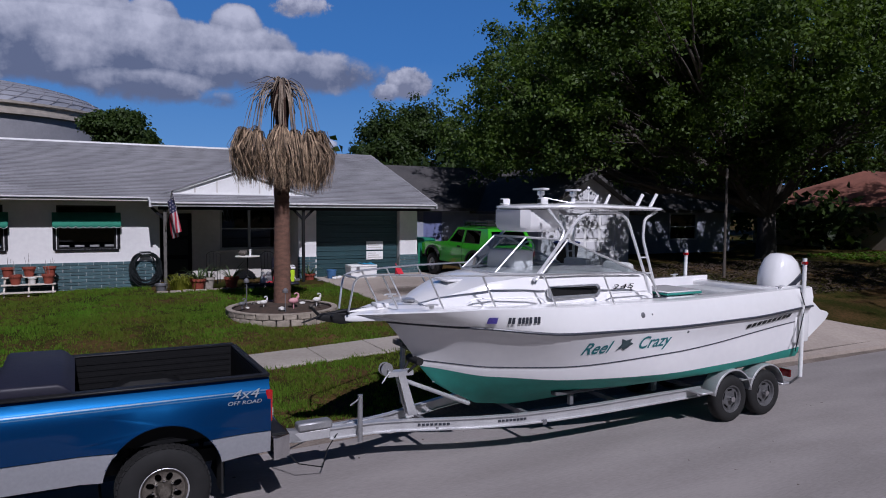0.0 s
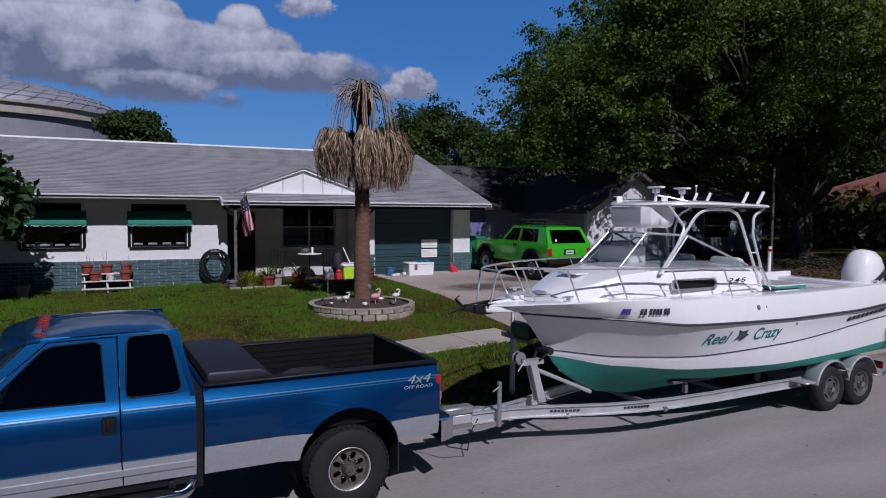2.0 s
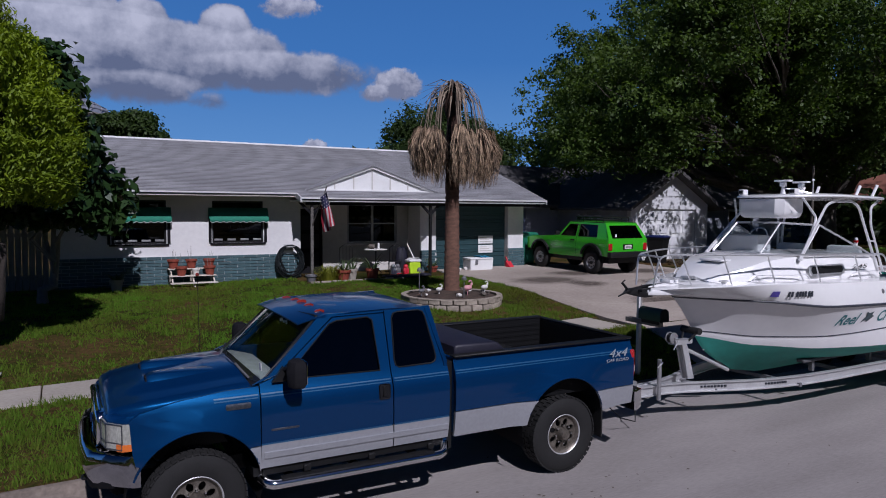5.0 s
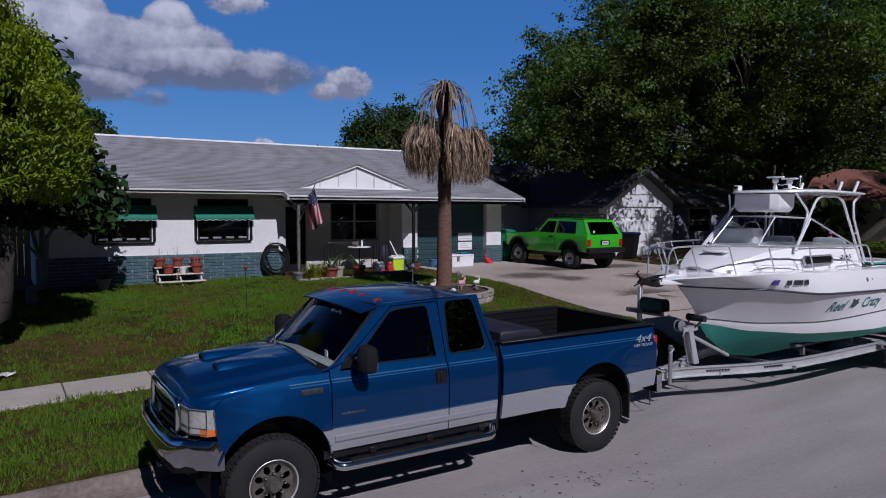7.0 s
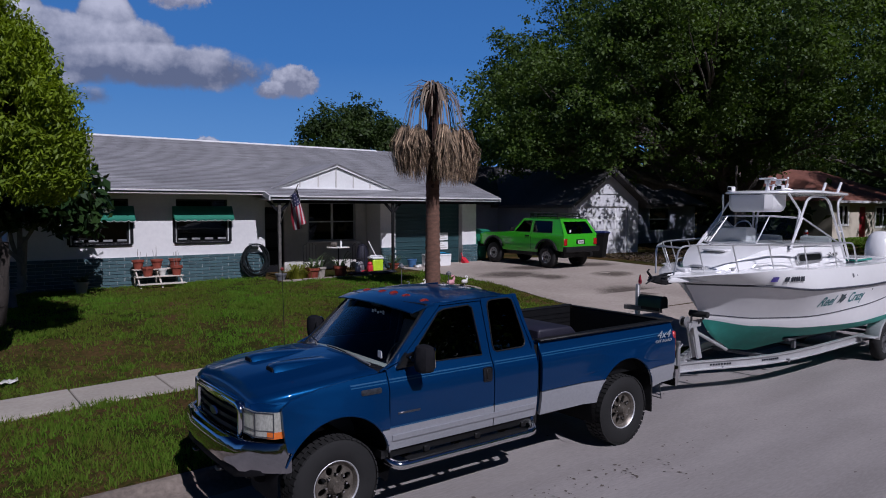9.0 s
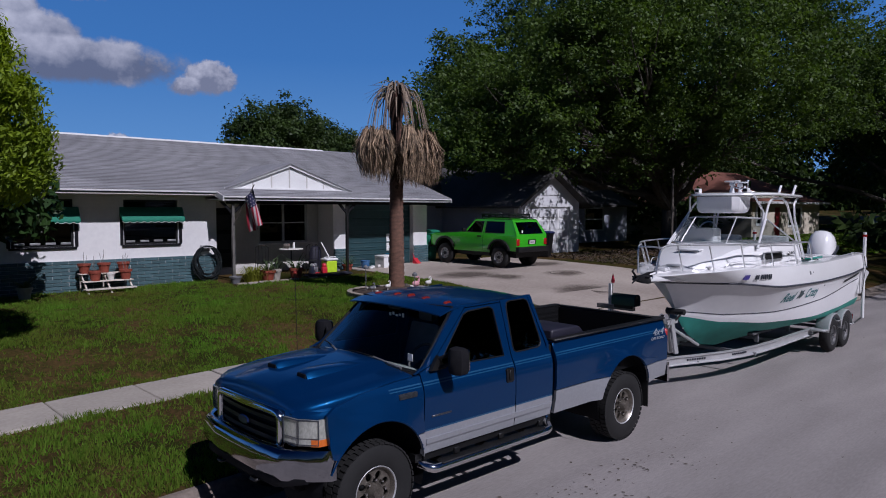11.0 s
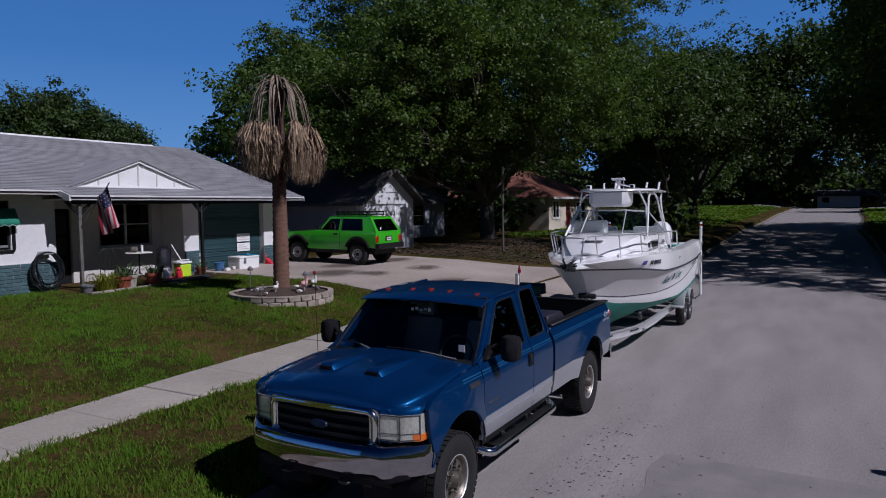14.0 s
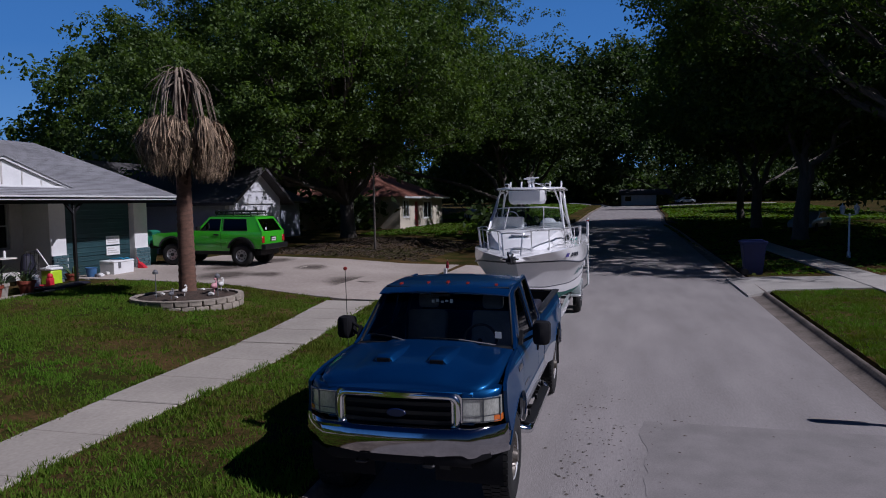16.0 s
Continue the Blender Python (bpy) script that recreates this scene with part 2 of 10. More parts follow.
def kerb_l(x):
    return (0.92 + 0.063 * max(x, -12) if x < 6.06 else 1.12 + 0.03 * min(x, 30) + 0.045 * max(0.0, min(x, 80) - 30)) + bend(x)


def kerb_r(x):
    return -5.62 - 0.0145 * (min(x, 60) - 5) - 0.05 * max(0.0, min(x, 115) - 85) + bend(x)


def along(pts, x):
    if x <= pts[0][0]:
        return pts[0][1]
    for (a, va), (b, vb) in zip(pts, pts[1:]):
        if x <= b:
            return va + (vb - va) * (x - a) / (b - a)
    return pts[-1][1]


WALK_O = [(-12, 3.0), (-1.26, 3.74), (0, 3.87), (2, 3.80), (4.5, 3.65), (7.7, 3.88), (9, 4.06), (12, 4.2), (30, 4.6)]
WALK_I = [(-12, 4.0), (-1.2, 4.83), (0.5, 4.95), (2.3, 5.0), (5.2, 5.02), (7.3, 5.08), (9.6, 5.38), (11.7, 5.55), (30, 6.0)]


def walk_o(x):
    return along(WALK_O, x) + bend(x)


def walk_i(x):
    return along(WALK_I, x) + bend(x)


def walk_z(x):
    return 0.30 + 0.018 * max(-6.0, min(12.0, x))


LAWN = [(0.0, 0.0), (3.0, 0.36), (5.7, 0.47), (8.2, 0.50), (30.0, 0.55), (400.0, 0.6)]


def lawn_z(x, y):
    """Height of the lawn and the drive beyond the pavement."""
    d = max(0.0, y - walk_i(x))
    for (a, za), (b, zb) in zip(LAWN, LAWN[1:]):
        if d <= b:
            k = za + (zb - za) * (d - a) / (b - a)
            break
    else:
        k = 0.6
    far = 0.30 + 0.012 * max(-6.0, min(14.0, x))
    w = min(1.0, d / 6.0)
    return (walk_z(x) * (1 - w) + far * w) + k


def ground_z(x, y):
    return level_z(x, y) + rise(x)


def level_z(x, y):
    if y >= walk_o(x):
        return lawn_z(x, y)
    if y >= kerb_l(x) + 0.2:
        t = (y - kerb_l(x) - 0.2) / (walk_o(x) - kerb_l(x) - 0.2)
        return 0.12 + (walk_z(x) - 0.12) * t
    if y <= kerb_r(x) - 0.4:
        return 0.13 + min(0.35, (kerb_r(x) - 0.4 - y) * 0.03)
    return 0.0


xs = [-400, -120, -40, -20, -12] + [i * 1.0 for i in range(-8, 31)] + [34, 40, 50, 60, 70, 80, 90, 100, 110, 120, 130, 145, 165, 200, 260, 420]
rows = [(lambda x: -420.0 + bend(x), None), (lambda x: -120.0 + bend(x), None), (lambda x: -40.0 + bend(x), None), (lambda x: -20.0 + bend(x), None), (lambda x: -12.0 + bend(x), None), (lambda x: -8.5 + bend(x), None), (lambda x: kerb_r(x) - 0.40, 0.13),
        (lambda x: kerb_r(x) - 0.30, -0.06), (lambda x: kerb_l(x) + 0.12, -0.06), (lambda x: kerb_l(x) + 0.165, 0.12), (lambda x: walk_o(x) - 0.02, None),
        (lambda x: walk_o(x) + 0.1, -1), (lambda x: walk_i(x) - 0.1, -1), (lambda x: walk_i(x) + 0.02, None)]
rows += [((lambda x, q=q: q + bend(x)), None) for q in (6.4, 7.2, 8.2, 9.5, 10.8, 12.5, 14.0, 20, 40, 90, 200, 420)]
bm = B()
grid = []
for fy, z in rows:
    line = []
    for x in xs:
        y = fy(x)
        if z is None:
            h = ground_z(x, y)
        elif z == -1:
            h = walk_z(x) - 0.05 + rise(x)
        else:
            h = z + rise(x)
        line.append(bm.verts.new((x, y, h)))
    grid.append(line)
for a, b in zip(grid, grid[1:]):
    for i in range(len(xs) - 1):
        bm.faces.new((a[i], a[i + 1], b[i + 1], b[i]))
bmesh.ops.recalc_face_normals(bm, faces=bm.faces)
single("ground", bm, M_grass_soil, "green lawn with brown dry patches", "ground", kind="structure", angle=60)


def strip(name, y0, y1, z0, z1, xlist, material, label, category, thick=0.1, z_fun=None):
    bm = B()
    rings = []
    for x in xlist:
        a, b = y0(x), y1(x)
        za, zb = z0(x), z1(x)
        rings.append([(x, a, za - thick), (x, b, zb - thick), (x, b, zb), (x, a, za)])
    loft(bm, rings)
    return single(name, bm, material, label, category, kind="structure")


road_xs = [-400, -60, -20, -8, 0, 8, 16, 24, 32, 45, 60, 70, 80, 90, 100, 110, 120, 130, 145, 165]
strip("road", lambda x: kerb_r(x) - 0.02, lambda x: kerb_l(x) + 0.02, rise, rise, road_xs, M_asphalt, "pale worn grey asphalt street with small stains", "road", 0.05)


def kerb(name, line, side):
    bm = B()
    rings = []
    for x in road_xs:
        y = line(x)
        prof = [(-0.30, 0.004), (-0.02, 0.012), (0.06, 0.07), (0.10, 0.115), (0.13, 0.13), (0.17, 0.132), (0.18, -0.06), (-0.30, -0.06)]
        rings.append([(x, y + side * a, z + rise(x)) for a, z in prof])
    loft(bm, rings)
    single(name, bm, M_kerb, "low worn concrete kerb along the street", "kerb", kind="structure")


kerb("kerb_north", kerb_l, 1)
kerb("kerb_south", lambda x: kerb_r(x) - 0.1, -1)

# driveway of the house, with a flare at the street
DRIVE_L, DRIVE_R = 11.0, 19.2
bm = B()
rings = []
for y in [kerb_l(14) + 0.05, 2.0, 3.0, 4.0, 5.2, 6.4, 7.5, 8.6, 9.8, 11.0, 12.4, 13.8]:
    fl = max(0.0, 1 - (y - 1.5) / 2.0) * 0.9
    a, b = DRIVE_L - fl, DRIVE_R + fl + max(0, (9 - y)) * 0.42
    pts = [a + (b - a) * i / 8 for i in range(9)]
    zz = [max(ground_z(x, y), 0.13 if y > 1.8 else 0.06) + 0.02 for x in pts]
    rings.append([(x, y, z) for x, z in zip(pts, zz)] + [(b, y, zz[-1] - 0.15), (a, y, zz[0] - 0.15)])
loft(bm, rings)
drive = single("driveway", bm, M_drive, "stained pale concrete driveway with dark oil marks", "driveway", kind="structure", angle=60)

# joints across the drive, as shallow dark grooves filled with dirt


def stain_film(rx, ry):
    """A thin dark film that breaks up into spots towards its rim."""
    m = surf("oil_film", (0.13, 0.10, 0.08), (0.07, 0.055, 0.045), 3, 0.7)
    N, L = m.node_tree.nodes, m.node_tree.links
    tc, mp, gr, ns = N.new("ShaderNodeTexCoord"), N.new("ShaderNodeMapping"), N.new("ShaderNodeTexGradient"), N.new("ShaderNodeTexNoise")
    mp.inputs["Scale"].default_value = (1 / rx, 1 / ry, 0.0)
    gr.gradient_type = "SPHERICAL"
    ns.inputs["Scale"].default_value, ns.inputs["Detail"].default_value, ns.inputs["Roughness"].default_value = 2.2, 8, 0.7
    L.new(tc.outputs["Object"], mp.inputs["Vector"])
    L.new(mp.outputs[0], gr.inputs["Vector"])
    L.new(tc.outputs["Object"], ns.inputs["Vector"])
    ad, mr, tr, mx = N.new("ShaderNodeMath"), N.new("ShaderNodeMapRange"), N.new("ShaderNodeBsdfTransparent"), N.new("ShaderNodeMixShader")
    ad.operation = "MULTIPLY"
    L.new(gr.outputs["Fac"], ad.inputs[0])
    L.new(ns.outputs["Fac"], ad.inputs[1])
    mr.inputs["From Min"].default_value, mr.inputs["From Max"].default_value, mr.inputs["To Max"].default_value = 0.10, 0.42, 0.75
    L.new(ad.outputs[0], mr.inputs["Value"])
    L.new(mr.outputs[0], mx.inputs[0])
    L.new(tr.outputs[0], mx.inputs[1])
    L.new(N["Principled BSDF"].outputs[0], mx.inputs[2])
    L.new(mx.outputs[0], N["Material Output"].inputs["Surface"])
    return m

# pavement slabs
pavement = new("pavement")
tagged(pavement, "pale concrete pavement of cast slabs", "pavement", kind="structure")
SLAB = 1.22
x = 2.1 - 13 * SLAB
while x < 30.0:
    a, b = x + 0.009, min(x + SLAB - 0.009, 10.985)
    if a < 10.6:
        bm = B()
        q = [(a, walk_o(a)), (b, walk_o(b)), (b, walk_i(b)), (a, walk_i(a))]
        dz = random.uniform(-0.008, 0.012)
        lo = [bm.verts.new((px, py, walk_z(px) - 0.08)) for px, py in q]
        hi = [bm.verts.new((px, py, walk_z(px) + 0.02 + dz)) for px, py in q]
        bm.faces.new(hi)
        for i in range(4):
            bm.faces.new((lo[i], lo[(i + 1) % 4], hi[(i + 1) % 4], hi[i]))
        bmesh.ops.recalc_face_normals(bm, faces=bm.faces)
        bmesh.ops.bevel(bm, geom=[e for e in bm.edges if all(v in hi for v in e.verts)], offset=0.012, segments=1, affect="EDGES")
        part("slab", bm, M_concrete, pavement)
    x += SLAB


# ---- the house ----
WY = 13.85          # front wall
FL = 0.86           # porch floor
EAVE_Y, EAVE_Z = 13.05, 3.46
RIDGE_Y, RIDGE_Z = 18.5, 5.32
SL = (RIDGE_Z - EAVE_Z) / (RIDGE_Y - EAVE_Y)
PORCH_Y = 12.66
HX0, HX1 = -0.25, 14.72
house = thing("house", "single-storey ranch house with grey shingle roof", "house", (7.2, 16.0, 0.8))


def roof_z(y):
    return EAVE_Z + SL * (y - EAVE_Y)


# walls: left wing with two windows
WIN = [(1.15, 2.56), (3.80, 5.28)]
bm = B()
holes = [[(a, 1.98), (b, 1.98), (b, 3.2), (a, 3.2)] for a, b in WIN]
panel(bm, [(HX0, 0.5), (6.42, 0.5), (6.42, 3.40), (HX0, 3.40)], holes, lambda a, b, t: (a, WY + t, b), 0.2)
wall_front = part("wall", bm, M_stucco, house, "white stucco wall")
bm = B()
for wl in ((6.24, 6.42, WY + 0.2, 14.75, 0.5, 3.4), (HX0, HX0 + 0.2, WY + 0.2, 23.0, 0.5, 3.4), (HX1 - 0.2, HX1, WY + 0.2, 23.0, 0.5, 3.4), (HX0, HX1, 23.0, 23.2, 0.5, 3.4), (HX0 + 0.2, 6.24, 16.5, 16.6, 0.5, 3.3)):
    pbox("wall", house, M_stucco, *wl)
# porch back wall with a window and the entry
bm = B()
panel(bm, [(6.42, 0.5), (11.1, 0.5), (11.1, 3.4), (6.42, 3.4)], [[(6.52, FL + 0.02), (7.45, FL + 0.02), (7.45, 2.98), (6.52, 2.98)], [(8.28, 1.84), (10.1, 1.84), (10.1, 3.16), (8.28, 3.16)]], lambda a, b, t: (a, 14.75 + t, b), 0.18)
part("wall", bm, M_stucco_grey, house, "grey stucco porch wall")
for wl in ((10.52, 11.12, WY - 0.02, 14.75, 0.5, 3.4), (14.06, HX1, WY - 0.02, WY + 0.2, 0.5, 3.4), (11.12, 14.06, WY + 0.0, WY + 0.2, 3.16, 3.4)):
    pbox("wall", house, M_stucco, *wl)
# gable ends
for xg in (HX0, HX1 - 0.2):
    bm = B()
    prism(bm, [(13.86, 3.4), (23.2, 3.4), (RIDGE_Y, RIDGE_Z - 0.2)], "x", xg, xg + 0.2)
    part("gable_wall", bm, M_stucco, house)
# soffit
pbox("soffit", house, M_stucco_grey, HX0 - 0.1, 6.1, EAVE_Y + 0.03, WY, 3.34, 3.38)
pbox("soffit", house, M_trim, 6.1, HX1 + 0.1, PORCH_Y + 0.03, 14.75, 3.20, 3.24)
# roof: deck, with rows of shingles
bm = B()
T = 0.07
prism(bm, [(EAVE_Y, EAVE_Z - T), (RIDGE_Y, RIDGE_Z - T), (RIDGE_Y * 2 - EAVE_Y, EAVE_Z - T), (RIDGE_Y * 2 - EAVE_Y, EAVE_Z), (RIDGE_Y, RIDGE_Z), (EAVE_Y, EAVE_Z)], "x", HX0 - 0.35, HX1 + 0.14)
prism(bm, [(PORCH_Y, roof_z(PORCH_Y) - T), (EAVE_Y + 0.02, EAVE_Z - T - 0.01), (EAVE_Y + 0.02, EAVE_Z - 0.006), (PORCH_Y, roof_z(PORCH_Y) - 0.006)], "x", 6.1, HX1 + 0.14)
roof = part("roof", bm, M_shingle, house, "grey asphalt shingle roof")
bm = B()
rng = random.Random(4)
ROW = 0.135
n = int((RIDGE_Y - PORCH_Y) / ROW * 1.066)
cosr = math.cos(math.atan(SL))
for i in range(n):
    y = PORCH_Y + i * ROW * cosr
    if y > RIDGE_Y - 0.1:
        break
    x = (HX0 - 0.35) if y > EAVE_Y - 0.02 else 6.1
    x += 0.0
    off = rng.uniform(0, 0.3)
    end = HX1 + 0.14
    a = x
    while a < end - 0.02:
        w = rng.uniform(0.55, 1.05) - (off if a == x else 0)
        b = min(end, a + max(0.2, w))
        h = rng.uniform(0.010, 0.017)
        y2 = y + ROW * cosr
        v = [bm.verts.new(p) for p in ((a + 0.004, y, roof_z(y) + h), (b - 0.004, y, roof_z(y) + h), (b - 0.004, y2, roof_z(y2) + 0.002), (a + 0.004, y2, roof_z(y2) + 0.002), (a + 0.004, y, roof_z(y) - 0.004), (b - 0.004, y, roof_z(y) - 0.004))]
        bm.faces.new(v[:4])
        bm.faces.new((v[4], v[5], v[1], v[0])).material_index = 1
        a = b


def island_vary(m, amount):
    N, L = m.node_tree.nodes, m.node_tree.links
    b = N["Principled BSDF"]
    src = b.inputs["Base Color"].links[0].from_socket
    geo, hsv, mr = N.new("ShaderNodeNewGeometry"), N.new("ShaderNodeHueSaturation"), N.new("ShaderNodeMapRange")
    mr.inputs["To Min"].default_value, mr.inputs["To Max"].default_value = 1 - amount, 1 + amount
    L.new(geo.outputs["Random Per Island"], mr.inputs["Value"])
    L.new(mr.outputs[0], hsv.inputs["Value"])
    L.new(src, hsv.inputs["Color"])
    L.new(hsv.outputs[0], b.inputs["Base Color"])
    return m


M_shingle_piece = island_vary(surf("shingle_piece", (0.31, 0.31, 0.325), (0.20, 0.20, 0.215), 0.9, 0.93, bump=0.5, bump_scale=160, fine=40), 0.10)
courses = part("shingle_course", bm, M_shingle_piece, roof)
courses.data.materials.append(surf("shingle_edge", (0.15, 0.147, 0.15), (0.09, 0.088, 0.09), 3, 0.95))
tagged(courses, kind="stuff")
bm = B()
prism(bm, [(RIDGE_Y - 0.16, RIDGE_Z - 0.05), (RIDGE_Y, RIDGE_Z + 0.025), (RIDGE_Y + 0.16, RIDGE_Z - 0.05), (RIDGE_Y, RIDGE_Z - 0.02)], "x", HX0 - 0.35, 13.2)
part("ridge_cap", bm, M_white, roof, "white metal ridge cap")
# fascia boards
bm = B()
box(bm, HX0 - 0.35, 6.1, EAVE_Y - 0.025, EAVE_Y, EAVE_Z - 0.052, EAVE_Z - 0.004, 0.005)
part("fascia", bm, M_trim, house)
bm = B()
zp = roof_z(PORCH_Y)
box(bm, 6.08, HX1 + 0.15, PORCH_Y - 0.03, PORCH_Y - 0.002, zp - 0.055, zp - 0.004, 0.005)
part("fascia", bm, M_trim, house)
bm = B()
prism(bm, [(PORCH_Y - 0.02, zp - 0.15), (EAVE_Y + 0.4, roof_z(EAVE_Y + 0.4) - 0.20), (EAVE_Y + 0.4, roof_z(EAVE_Y + 0.4) - 0.02), (PORCH_Y - 0.02, zp - 0.01)], "x", 6.05, 6.1)
part("rake_board", bm, M_trim, house)
bm = B()
prism(bm, [(PORCH_Y - 0.02, zp - 0.15), (RIDGE_Y, RIDGE_Z - 0.2), (RIDGE_Y, RIDGE_Z - 0.01), (PORCH_Y - 0.02, zp - 0.01)], "x", HX1 + 0.14, HX1 + 0.17)
part("rake_board", bm, M_trim, house)
# small gable over the porch
GX, GZ, GL, GR, GY = 8.58, 4.36, 6.40, 10.87, 13.32
gable = part("porch_gable", (lambda b: (prism(b, [(GL + 0.25, roof_z(GY) + 0.03), (GR - 0.25, roof_z(GY) + 0.03), (GX, GZ - 0.12)], "y", GY + 0.02, GY + 0.06), b)[1])(B()), M_white, house, "white boarded gable over the porch")
for k in range(-2, 3):
    xg = GX + k * 0.62
    hg = GZ - 0.16 - abs(xg - GX) * (GZ - roof_z(GY)) / (GX - GL)
    if hg > roof_z(GY) + 0.1:
        pbox("batten", gable, M_stucco_grey, xg - 0.018, xg + 0.018, GY + 0.003, GY + 0.03, roof_z(GY) + 0.05, hg)
pbox("gable_sill", gable, M_white, GL + 0.05, GR - 0.05, GY - 0.03, GY + 0.06, roof_z(GY) - 0.02, roof_z(GY) + 0.035, bevel=0.006)
for sx, ex in ((GL, GX), (GR, GX)):
    bm = B()
    z0 = roof_z(GY)
    prism(bm, [(sx, z0 + 0.0), (ex, GZ), (ex, GZ - 0.11), (sx + (ex - sx) * 0.06, z0 - 0.03)], "y", GY - 0.06, GY + 0.0)
    part("gable_fascia", bm, M_white, gable, "white barge board")
    bm = B()
    yb = EAVE_Y + (GZ - EAVE_Z) / SL
    v = [bm.verts.new(p) for p in ((sx, GY - 0.10, z0 + 0.012), (ex, GY - 0.10, GZ + 0.02), (ex, yb, GZ + 0.012), (sx, GY - 0.10, z0 - 0.03), (ex, GY - 0.10, GZ - 0.03), (ex, yb, GZ - 0.04))]
    for f in ((0, 1, 2), (3, 4, 5), (0, 1, 4, 3), (1, 2, 5, 4), (2, 0, 3, 5)):
        bm.faces.new([v[i] for i in f])
    bmesh.ops.recalc_face_normals(bm, faces=bm.faces)
    part("gable_roof", bm, M_shingle, gable)
# porch floor and step
pbox("porch_floor", house, M_concrete, 6.42, 11.1, 12.75, 14.75, 0.4, FL, bevel=0.02, label="pale concrete porch slab")
pbox("garage_apron", house, M_concrete, 11.0, HX1 + 0.2, 13.2, 14.2, 0.5, FL + 0.06, bevel=0.01)
# posts
M_post = surf("weathered_post_paint", (0.15, 0.14, 0.13), (0.06, 0.056, 0.05), 4, 0.7, bump=0.2)
for px in (6.47, 10.42):
    post = pbox("porch_post", house, M_post if px < 8 else M_black, px - 0.042, px + 0.042, 12.85, 12.935, FL - 0.04, 3.18, bevel=0.008, label="dark weathered wooden post")
    # Brackets near-black: the shade under the roof is put into their colour.
    for sgn in (-1, 1):
        bm = B()
        prism(bm, [(px + sgn * 0.05, 2.82), (px + sgn * 0.05, 2.92), (px + sgn * 0.30, 3.17), (px + sgn * 0.40, 3.17)], "y", 12.86, 12.92)
        part("bracket", bm, M_dark, post)
# The beam's dark tone likewise paints in the roof's shade.
pbox("porch_beam", house, M_dark, 6.3, HX1, 12.80, 12.96, 3.10, 3.19)
# windows of the wing
for a, b in WIN:
    w = pbox("window", house, M_glass_dark, a + 0.04, b - 0.04, WY + 0.09, WY + 0.10, 2.02, 3.16, label="dark window under a green awning")
    bm = B()
    for x0, x1, z0, z1 in ((a, a + 0.05, 1.98, 3.2), (b - 0.05, b, 1.98, 3.2), (a + 0.05, b - 0.05, 1.98, 2.03), (a + 0.05, b - 0.05, 3.15, 3.2), (a + 0.05, b - 0.05, 2.56, 2.60)):
        box(bm, x0, x1, WY + 0.06, WY + 0.13, z0, z1, 0.004)
    part("frame", bm, M_black, w)
    pbox("sill", w, M_dark, a - 0.06, b + 0.06, WY - 0.06, WY + 0.05, 1.93, 1.98, bevel=0.01)
    for sx in (a - 0.10, b + 0.02):
        pbox("shutter_trim", w, M_dark, sx, sx + 0.08, WY - 0.03, WY - 0.002, 1.98, 2.72, bevel=0.005)
    for k in range(4):
        xm = a + 0.18 + k * (b - a - 0.36) / 3
        pbox("window_box_edge", w, M_galv, xm - 0.12, xm + 0.12, WY + 0.02, WY + 0.05, 2.04, 2.10, bevel=0.01)
    # awning: sloping canvas with a scalloped valance
    bm = B()
    wa, wb = a - 0.10, b + 0.12
    nn = 48
    top, mid, low = [], [], []
    for i in range(nn + 1):
        xx = wa + (wb - wa) * i / nn
        sc = 0.042 * abs(math.sin(math.pi * 9 * i / nn))
        top.append((xx, WY - 0.012, 3.0))
        mid.append((xx, WY - 0.20, 2.67))
        low.append((xx, WY - 0.215, 2.62 - sc))
    loft(bm, [top, mid, low], closed=False)
    for e in (0, -1):
        v = [bm.verts.new(p) for p in (top[e], mid[e], (mid[e][0], WY - 0.012, 2.72))]
        bm.faces.new(v)
    aw = part("awning", bm, M_awning, house, "green canvas awning with scalloped valance", angle=25)
    md = aw.modifiers.new("thick", "SOLIDIFY")
    md.thickness = 0.008
    bm = B()
    tube(bm, [(p[0], p[1] - 0.006, p[2] - 0.002) for p in low], 0.006, 5)
    part("piping", bm, M_white, aw, "pale scalloped edging")
# porch window
w = pbox("window", house, M_glass_dark, 8.33, 10.05, 14.83, 14.84, 1.9, 3.1, label="porch window with dark glass")
bm = B()
for x0, x1, z0, z1 in ((8.28, 8.35, 1.84, 3.16), (10.03, 10.1, 1.84, 3.16), (8.35, 10.03, 1.84, 1.90), (8.35, 10.03, 3.10, 3.16), (9.16, 9.24, 1.9, 3.1), (8.35, 9.16, 2.48, 2.52), (9.24, 10.03, 2.48, 2.52)):
    box(bm, x0, x1, 14.79, 14.86, z0, z1, 0.004)
part("frame", bm, surf("greyed_frame", (0.33, 0.33, 0.32), (0.24, 0.24, 0.23), 4, 0.6), w)
pbox("sill", w, M_stucco_grey, 8.2, 10.18, 14.66, 14.77, 1.78, 1.84, bevel=0.01)
# entry door, its deep shade put into a near-black colour
d = pbox("door", house, M_dark, 6.52, 7.45, 14.84, 14.89, FL + 0.01, 2.96, bevel=0.004, label="dark front door")
for zc in (1.15, 1.75, 2.35):
    pbox("door_panel", d, M_black, 6.64, 7.33, 14.825, 14.845, zc - 0.05, zc + 0.42, bevel=0.012)
